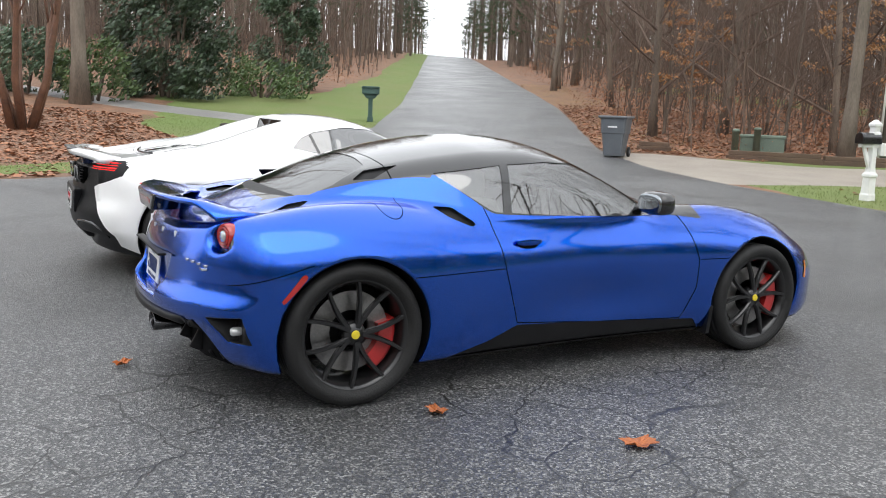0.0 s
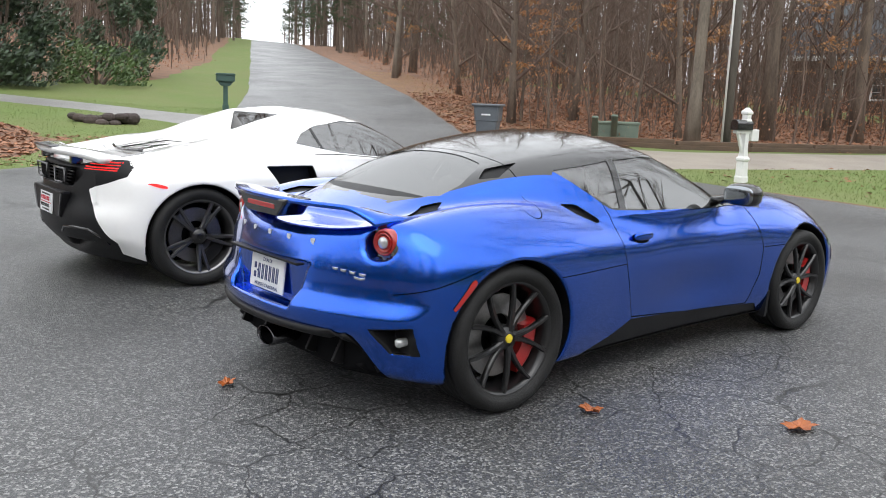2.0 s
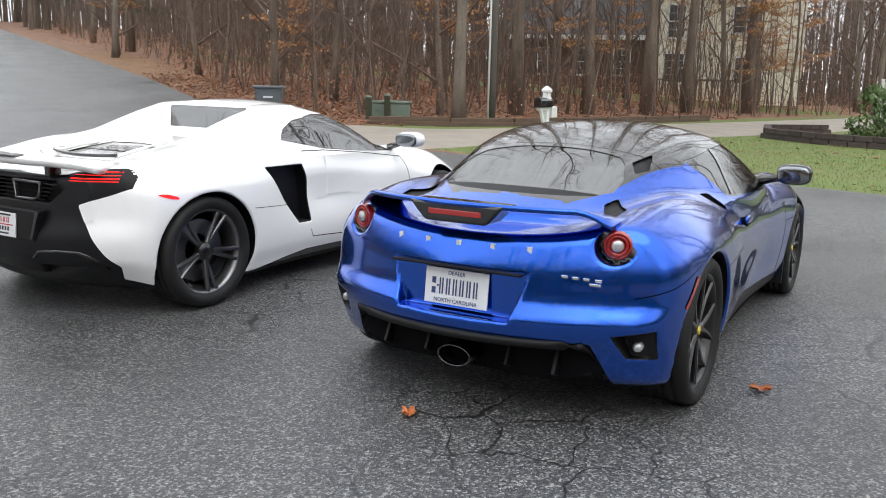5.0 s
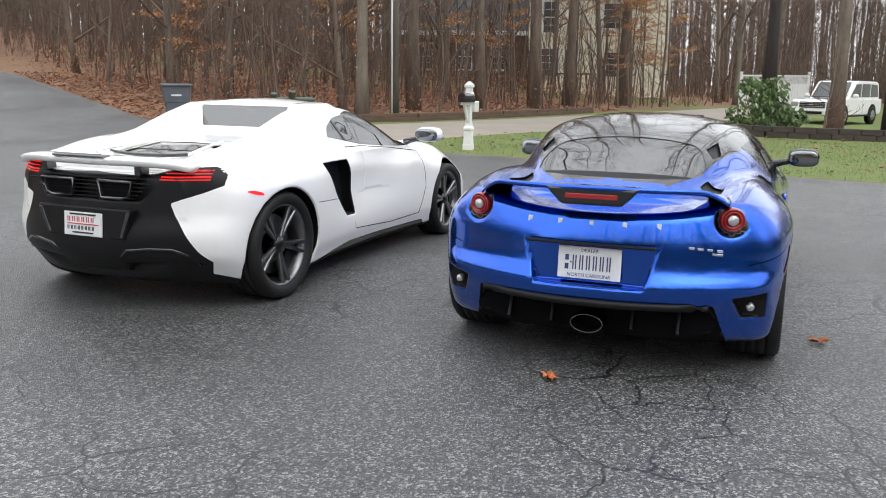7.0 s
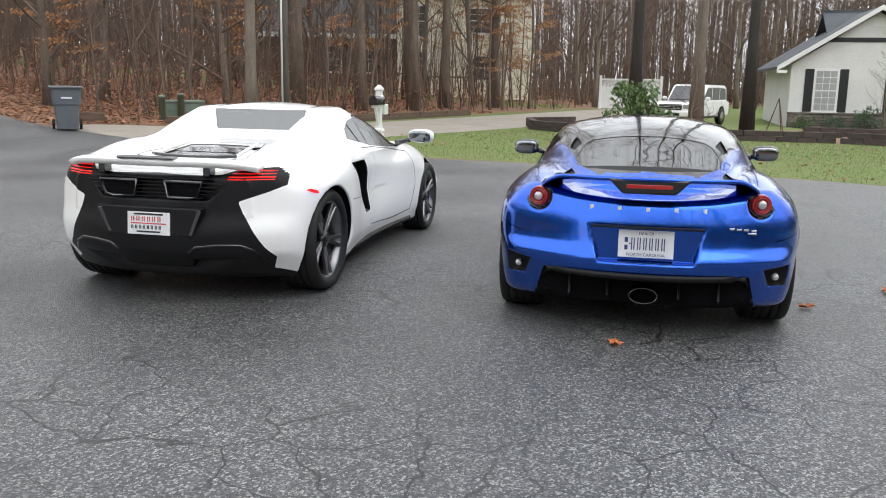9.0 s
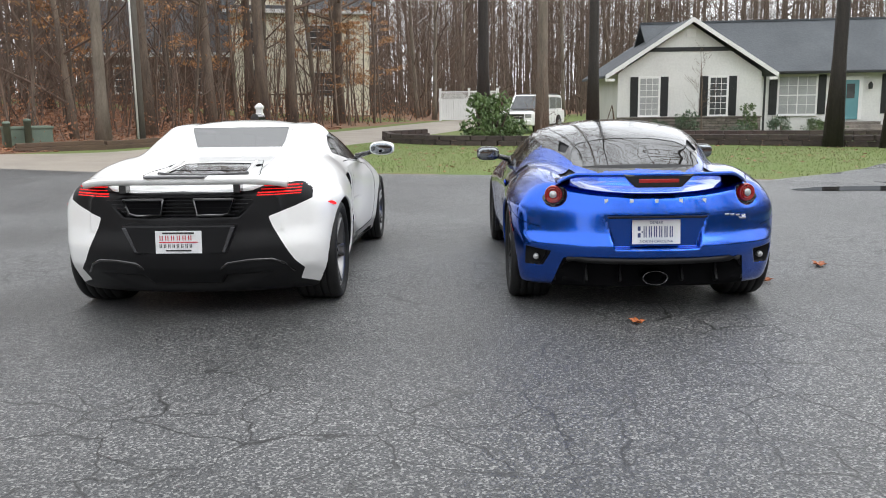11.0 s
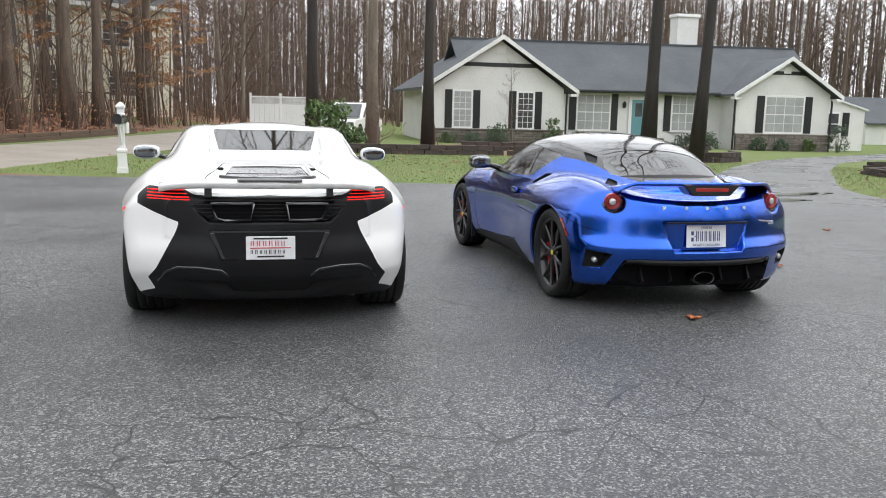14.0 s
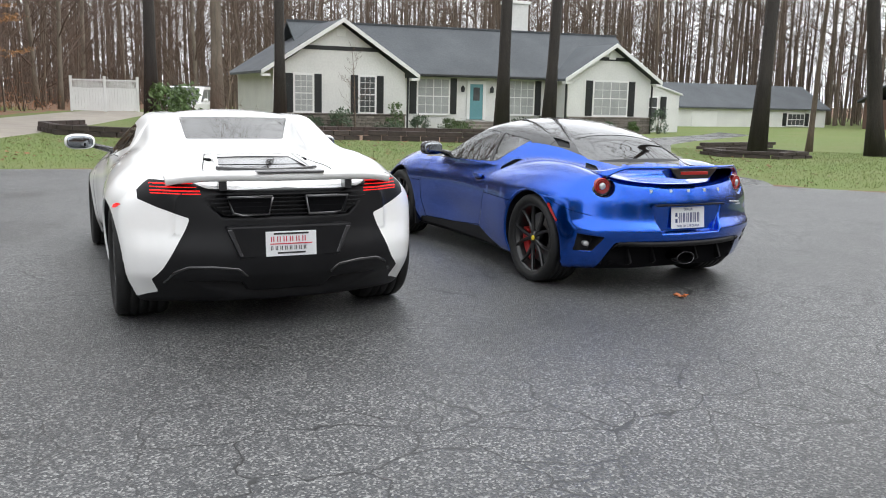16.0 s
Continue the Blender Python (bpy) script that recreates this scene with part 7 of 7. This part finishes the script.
# trees that stand out
for nm, bark, x, y, R, H, lean, turn, text in (
        ("tree", M_bark_dark, 24.2, 21.2, 0.24, 40, 0.0, 10, "thick dark wet trunk in the planting bed"),
        ("tree", M_bark_pale, 24.6, 18.7, 0.22, 40, 0.0, 80, "pale grey trunk in the planting bed"),
        ("tree", M_bark_dark, 21.7, 15.2, 0.19, 37, 0.0, 200, "dark slender trunk beside the bed wall"),
        ("tree", M_bark_dark, 22.6, 7.5, 0.22, 36, -0.015, 60, "dark wet trunk before the white house"),
        ("tree", M_bark_dark, 22.5, 5.9, 0.20, 35, 0.04, -58, "dark leaning trunk before the white house"),
        ("tree", M_bark_dark, 18.6, -0.3, 0.21, 32, 0.03, -60, "dark leaning trunk in a block ring"),
        ("tree", M_bark_dark, 21.5, -4.6, 0.26, 17, 0.16, 120, "dark twisted leaning trunk on the lawn"),
        ("tree", M_bark, 24.0, -3.2, 0.10, 14, -0.04, 30, "slim dark tree in a bed"),
        ("tree", M_bark_pale, -14.6, 28.6, 0.27, 21, 0.0, 0, "pale lichen-grey trunk at the wood's edge"),
        ("tree", M_bark_pale, 9.6, 25.9, 0.19, 21, 0.02, 40, "pale knotty trunk beside the driveway")):
    t = make_tree(int(x * 7 + y * 3) % 997, H, R, bark, text, 0.30, 44 if H > 25 else 14, lean, nm, 0.035)
    t.matrix_world = pose(x, y, hz(x, y) - 0.02, 0, 0, turn)
    taken.append((x, y))

# crape myrtle: several reddish stems
cm = thing("crape_myrtle", pose(-12.2, 21.2, hz(-12.2, 21.2)), "multi-stemmed reddish-brown crape myrtle in leaf litter", "tree")
crnd = random.Random(9)
for k in range(6):
    bm = bmesh.new()
    a = 1.05 * k
    d = Vector((0.25 * math.cos(a), 0.25 * math.sin(a), 1)).normalized()
    pts = [Vector((0.22 * math.cos(a), 0.22 * math.sin(a), -0.1)) + d * 1.4 * i + Vector((crnd.gauss(0, 0.06), crnd.gauss(0, 0.06), 0)) for i in range(5)]
    tube(bm, pts, [0.11, 0.09, 0.075, 0.055, 0.03], 8)
    for i in (2, 3, 4):
        for _ in range(3):
            limb(bm, crnd, pts[i], (d + Vector((crnd.uniform(-0.6, 0.6), crnd.uniform(-0.6, 0.6), 0.4))).normalized(), 1.8, 0.025, 1, 4)
    part("stem", bm, M_bark_red, cm, smooth=True)

for x, y, k, s in ((-1.5, 96, 0, 1.0), (1.5, 104, 1, 0.9), (3.5, 88, 0, 0.9), (-4.0, 128, 1, 1.0), (-1, 134, 0, 1.1), (-6.5, 150, 1, 0.9), (6, 70, 0, 0.75), (8.5, 62, 1, 0.7), (-19, 92, 0, 1.0), (-22, 105, 1, 1.0), (-23, 120, 0, 1.0), (-25, 138, 1, 1.1), (-21, 70, 0, 0.9), (-28, 84, 1, 1.0), (14, 56, 0, 0.6), (-28, 155, 0, 1.0), (-10, 165, 1, 0.9), *((-1.65 - 0.107 * (yy - 40) + sd * (5.0 + 2.2 * (k % 3)), yy + 4 * sd, k % 2, 0.75 + 0.1 * (k % 4)) for k, yy in enumerate(range(118, 250, 9)) for sd in (-1, 1))):
    place(pines[k], x, y, 50 * x, s, group="roadside pines", tilt=0.8)

evergreen(-13.6, 33.6, 6.4, 4.2, 14000, 0.11, M_holly, "large dark evergreen with glossy leaves at the wood's edge", "evergreen_tree", seed=4)
evergreen(-11.2, 42.5, 5.4, 3.4, 9000, 0.11, M_holly, "dark rounded evergreen beside the lawn", "evergreen_tree", seed=5)
evergreen(-17.5, 30.0, 2.2, 2.8, 3500, 0.09, M_holly, "evergreen shrub behind the leaf bank", "shrub", seed=6)
evergreen(-11.0, 37.2, 1.3, 4.2, 2600, 0.09, M_shrub, "low light green shrub beside the lawn", "shrub", seed=7)
evergreen(-14.8, 29.9, 2.0, 2.6, 2000, 0.09, M_shrub, "mixed green and reddish shrub", "shrub", seed=8)
evergreen(19.3, 17.9, 1.5, 2.4, 3200, 0.085, M_shrub, "broad rhododendron shrub in the planting bed", "shrub", seed=9)
hrnd = random.Random(3)


def by_house(u, d, H, W, mat, label, seed, z=-0.6):
    p = HO + HU * u + HN * d
    e = evergreen(p.x, p.y, H, W, 900, 0.06, mat, label, "shrub", seed=seed)
    e.location.z = z


for k, (u, d, H, W) in enumerate(((-2.6, -0.9, 0.7, 1.1), (-1.3, -0.9, 0.8, 1.0), (0.2, -0.8, 1.25, 1.3), (3.3, -1.0, 1.6, 0.9), (16.4, -0.7, 0.7, 0.9), (18.0, -0.7, 0.7, 0.9), (19.8, -0.7, 0.65, 0.9), (21.9, -0.6, 1.5, 1.2), (5.6, 0.8, 0.8, 1.4), (7.5, 0.8, 0.7, 1.2), (12.4, 0.9, 0.8, 1.3), (14.0, 0.9, 0.9, 1.2), (6.5, -3.0, 0.5, 2.0), (2.0, -3.6, 0.5, 2.2))):
    by_house(u, d, H, W, M_holly if k % 3 else M_shrub, "clipped evergreen shrub along the house wall", 20 + k)

# small bare ornamental tree before the left gable
t = make_tree(301, 4.6, 0.05, M_bark, "small bare ornamental tree before the house wall", 0.2, 16, 0.0, "small_tree", 0.05)
p = HO + HU * 0.75 + HN * -1.6
t.matrix_world = pose(p.x, p.y, -0.55)
t = make_tree(302, 3.2, 0.05, M_bark, "small bare tree in the planting bed", 0.1, 16, 0.05, "small_tree", 0.06)
t.matrix_world = pose(21.0, 16.9, hz(21, 16.9))

# copper-leaved saplings
for k, (x, y, H) in enumerate(((13.2, 33.5, 7), (16.8, 31.5, 8), (22.0, 33.5, 8), (27.5, 35.0, 9), (31.0, 36.5, 9), (34.5, 36.0, 8), (7.0, 33.0, 6), (2.8, 60, 8), (36.5, 38.5, 8), (10.6, 28.8, 7), (25, 39, 9), (19.5, 36, 9), (29, 32.5, 7), (33, 33.5, 8), (38, 41, 9), (15, 38, 9), (5.2, 30.5, 6), (22, 42, 10))):
    rnd = random.Random(400 + k)
    s = thing("beech_sapling", pose(x, y, hz(x, y), 0, 0, 60 * k), "young beech holding copper-brown winter leaves", "tree", "young beeches")
    bm = bmesh.new()
    tube(bm, [Vector((0, 0, -0.1)), Vector((0.1, 0.1, H * 0.5)), Vector((0.2, 0, H))], [0.06, 0.04, 0.01], 6)
    tips = []
    for j in range(22):
        a, u = rnd.uniform(0, 6.28), rnd.uniform(0.25, 0.95)
        p0 = Vector((0.1 * u * 2, 0.05, H * u))
        p1 = p0 + Vector((math.cos(a), math.sin(a), rnd.uniform(0.0, 0.35))) * H * 0.24 * (1.15 - u)
        tube(bm, [p0, p0.lerp(p1, 0.5) + Vector((0, 0, 0.05)), p1], [0.018, 0.012, 0.005], 3)
        tips.append((p0, p1))

    def on_twig():
        a, b = rnd.choice(tips)
        return a.lerp(b, rnd.uniform(0.3, 1.05)) + Vector((rnd.gauss(0, 0.14), rnd.gauss(0, 0.14), rnd.gauss(0, 0.05)))
    V, F = leaf_cloud(rnd, 1300, on_twig, 0.065, 1.0)
    part("trunk", bm, M_bark, s)
    part("crown", mesh_of("crown", V, F, M_beech, False), None, s, "copper-brown dry leaves")

# undergrowth: many thin stems
bm = bmesh.new()
urnd = random.Random(55)
areas = [(340, -32, 34, -30, -8.5), (900, 4, 40, 25.5, 60), (110, 2, 20, 40, 90), (200, -30, -9, 30, 70), (260, 45, 80, -30, 60), (60, 24, 44, 35, 50)]
for n, x0, x1, y0, y1 in areas:
    for _ in range(n):
        x, y = urnd.uniform(x0, x1), urnd.uniform(y0, y1)
        if (lawn_at(x, y) < 0.3 and y > -7) or not free(x, y, 0.1):
            continue
        h = urnd.uniform(1.2, 6.5) ** 1.0
        p = Vector((x, y, hz(x, y) - 0.05))
        d = Vector((urnd.uniform(-0.25, 0.25), urnd.uniform(-0.25, 0.25), 1)).normalized()
        limb(bm, urnd, p, d, h, 0.008 + 0.005 * h, 1, 4)
low = []
for n, x0, x1, y0, y1 in ((1500, 3, 40, 25.5, 48), (600, 0, 14, 40, 90), (700, -30, -9, 28, 60), (300, 26, 46, 34, 50)):
    for _ in range(n):
        x, y = urnd.uniform(x0, x1), urnd.uniform(y0, y1)
        if lawn_at(x, y) > 0.3 and free(x, y, 0.05):
            low.append(Vector((x, y, hz(x, y))))


def dry_leaf():
    p = urnd.choice(low)
    return p + Vector((urnd.gauss(0, 0.5), urnd.gauss(0, 0.5), abs(urnd.gauss(0, 0.7))))


V, F = leaf_cloud(urnd, 26000, dry_leaf, 0.055, 0.6)
tagged(new("dry_brush_leaves", mesh_of("dry_brush_leaves", V, F, M_leaf, False)), "withered brown leaves clinging to low brush", "leaves", kind="stuff")
tagged(part("undergrowth", bm, M_twig), "tangle of thin bare saplings and brush", "undergrowth", kind="stuff")

def twig_mass(name, seed, n, x0, x1, y0, y1, hgt, length, width, mat, label, edge=0.4):
    """Countless thin twigs between the trunks, as one mesh of slim three-sided slivers."""
    g = np.random.default_rng(seed)
    x, y = g.uniform(x0, x1, n), g.uniform(y0, y1, n)
    hu, hd = (x - HO.x) * HU.x + (y - HO.y) * HU.y, (x - HO.x) * HN.x + (y - HO.y) * HN.y
    cu, cd = (x - 27.4) * 0.748 - (y - 52) * 0.663, (x - 27.4) * 0.663 + (y - 52) * 0.748
    ok = (f_lawn(x, y) > edge) & (f_road(x, y) > 2.0) & (f_drive_n(x, y) > 1.0) & (f_path_w(x, y) > 1.5)
    ok &= ~((hu > -6) & (hu < 62) & (hd > -16) & (hd < 20)) & ~((cu > -3) & (cu < 20) & (cd > -2) & (cd < 11))
    ok &= ~((cu > 0) & (cu < 19) & (cd > -26) & (cd < 0) & (g.random(n) < 0.75))
    x, y = x[ok], y[ok]
    k = len(x)
    z = height(x, y) + hgt * g.power(1.1, k)
    d = g.normal(0, 1, (k, 3)) * np.array([0.55, 0.55, 0.3]) + np.array([0, 0, 0.75])
    d *= (length * g.uniform(0.4, 1.3, k) / np.linalg.norm(d, axis=1))[:, None]
    a = g.normal(0, 1, (k, 3))
    a -= d * ((a * d).sum(1) / (d * d).sum(1))[:, None]
    a *= (width * g.uniform(0.5, 1.2, k) / np.linalg.norm(a, axis=1))[:, None]
    p = np.stack([x, y, z], 1)
    bend = d * 0.55 + g.normal(0, 0.08, (k, 3)) * length
    V = np.stack([p - a / 2, p + a / 2, p + bend + a * 0.3, p + bend - a * 0.3, p + d], 1).reshape(-1, 3)
    i = 5 * np.arange(k)
    F = [q for j in i.tolist() for q in ((j, j + 1, j + 2, j + 3), (j + 3, j + 2, j + 4))]
    tagged(new(name, mesh_of(name, V, F, mat, False)), label, "twigs", kind="stuff")


twig_mass("brush_twigs", 1, 44000, 3, 44, 25.5, 62, 7.0, 0.9, 0.016, M_twig, "fine bare twigs between the woodland trunks")
twig_mass("brush_twigs", 2, 26000, -46, -8, 30, 150, 8.0, 1.1, 0.03, M_twig, "fine bare twigs in the wood beside the lawn")
twig_mass("brush_twigs", 3, 20000, -8, 30, 58, 150, 9.0, 1.2, 0.035, M_twig, "fine bare twigs uphill along the road")
twig_mass("brush_twigs", 4, 90000, 44, 120, -60, 80, 15.0, 1.6, 0.045, M_twig, "fine bare twigs in the woods behind the houses", -500)

# far woods all round, one mass
bm = bmesh.new()
for _ in range(7000):
    a = urnd.uniform(0, 2 * math.pi)
    r = urnd.uniform(48, 125)
    x, y = 12 + r * math.cos(a), 22 + r * math.sin(a)
    if f_road(np.array(x), np.array(y)) < 4 or lawn_at(x, y) < (0.5 if y > 36 or x < 0 else -200) or not free(x, y, 0.3):
        continue
    h = urnd.uniform(2.5, 11.0)
    p = Vector((x, y, hz(x, y) - 0.1))
    q = p + Vector((urnd.gauss(0, 0.08) * h, urnd.gauss(0, 0.08) * h, h))
    tube(bm, [p, q], [0.02 + 0.008 * h, 0.01], 3)
    for _k in range(5):
        p2 = p.lerp(q, urnd.uniform(0.2, 0.95))
        tube(bm, [p2, p2 + Vector((urnd.gauss(0, 0.6), urnd.gauss(0, 0.6), urnd.uniform(0.2, 1.4)))], [0.03, 0.012], 3)
for _ in range(3000):
    a = urnd.uniform(0, 2 * math.pi)
    r = urnd.uniform(75, 150)
    x, y = 10 + r * math.cos(a), 20 + r * math.sin(a)
    if f_road(np.array(x), np.array(y)) < 2.5 or not free(x, y, 0.5):
        continue
    z = hz(x, y) - 0.3
    H, R = urnd.uniform(17, 27), urnd.uniform(0.10, 0.28)
    lx, ly = urnd.gauss(0, 0.5), urnd.gauss(0, 0.5)
    pts = [Vector((x + lx * t, y + ly * t, z + H * t)) for t in (0, 0.35, 0.7, 1)]
    tube(bm, pts, [R, R * 0.75, R * 0.45, 0.02], 5)
    for k in range(11):
        t = urnd.uniform(0.3, 0.97)
        p = Vector((x + lx * t, y + ly * t, z + H * t))
        aa = urnd.uniform(0, 6.28)
        d = Vector((math.cos(aa), math.sin(aa), urnd.uniform(0.3, 1.0))).normalized()
        L = H * 0.16 * urnd.uniform(0.6, 1.3)
        q = p + d * L
        tube(bm, [p, q], [R * 0.3, 0.012], 3)
        for _k in range(3):
            e = (d + Vector((urnd.uniform(-0.9, 0.9), urnd.uniform(-0.9, 0.9), urnd.uniform(-0.1, 0.6)))).normalized()
            p2 = p.lerp(q, urnd.uniform(0.4, 1))
            tube(bm, [p2, p2 + e * L * 0.6], [0.03, 0.008], 3)
tagged(part("far_woods", bm, M_bark), "far bare winter woods", "woods", kind="stuff")
for o in protos + pines + [oak]:
    for c in list(o.children):
        bpy.data.objects.remove(c)
    bpy.data.objects.remove(o)
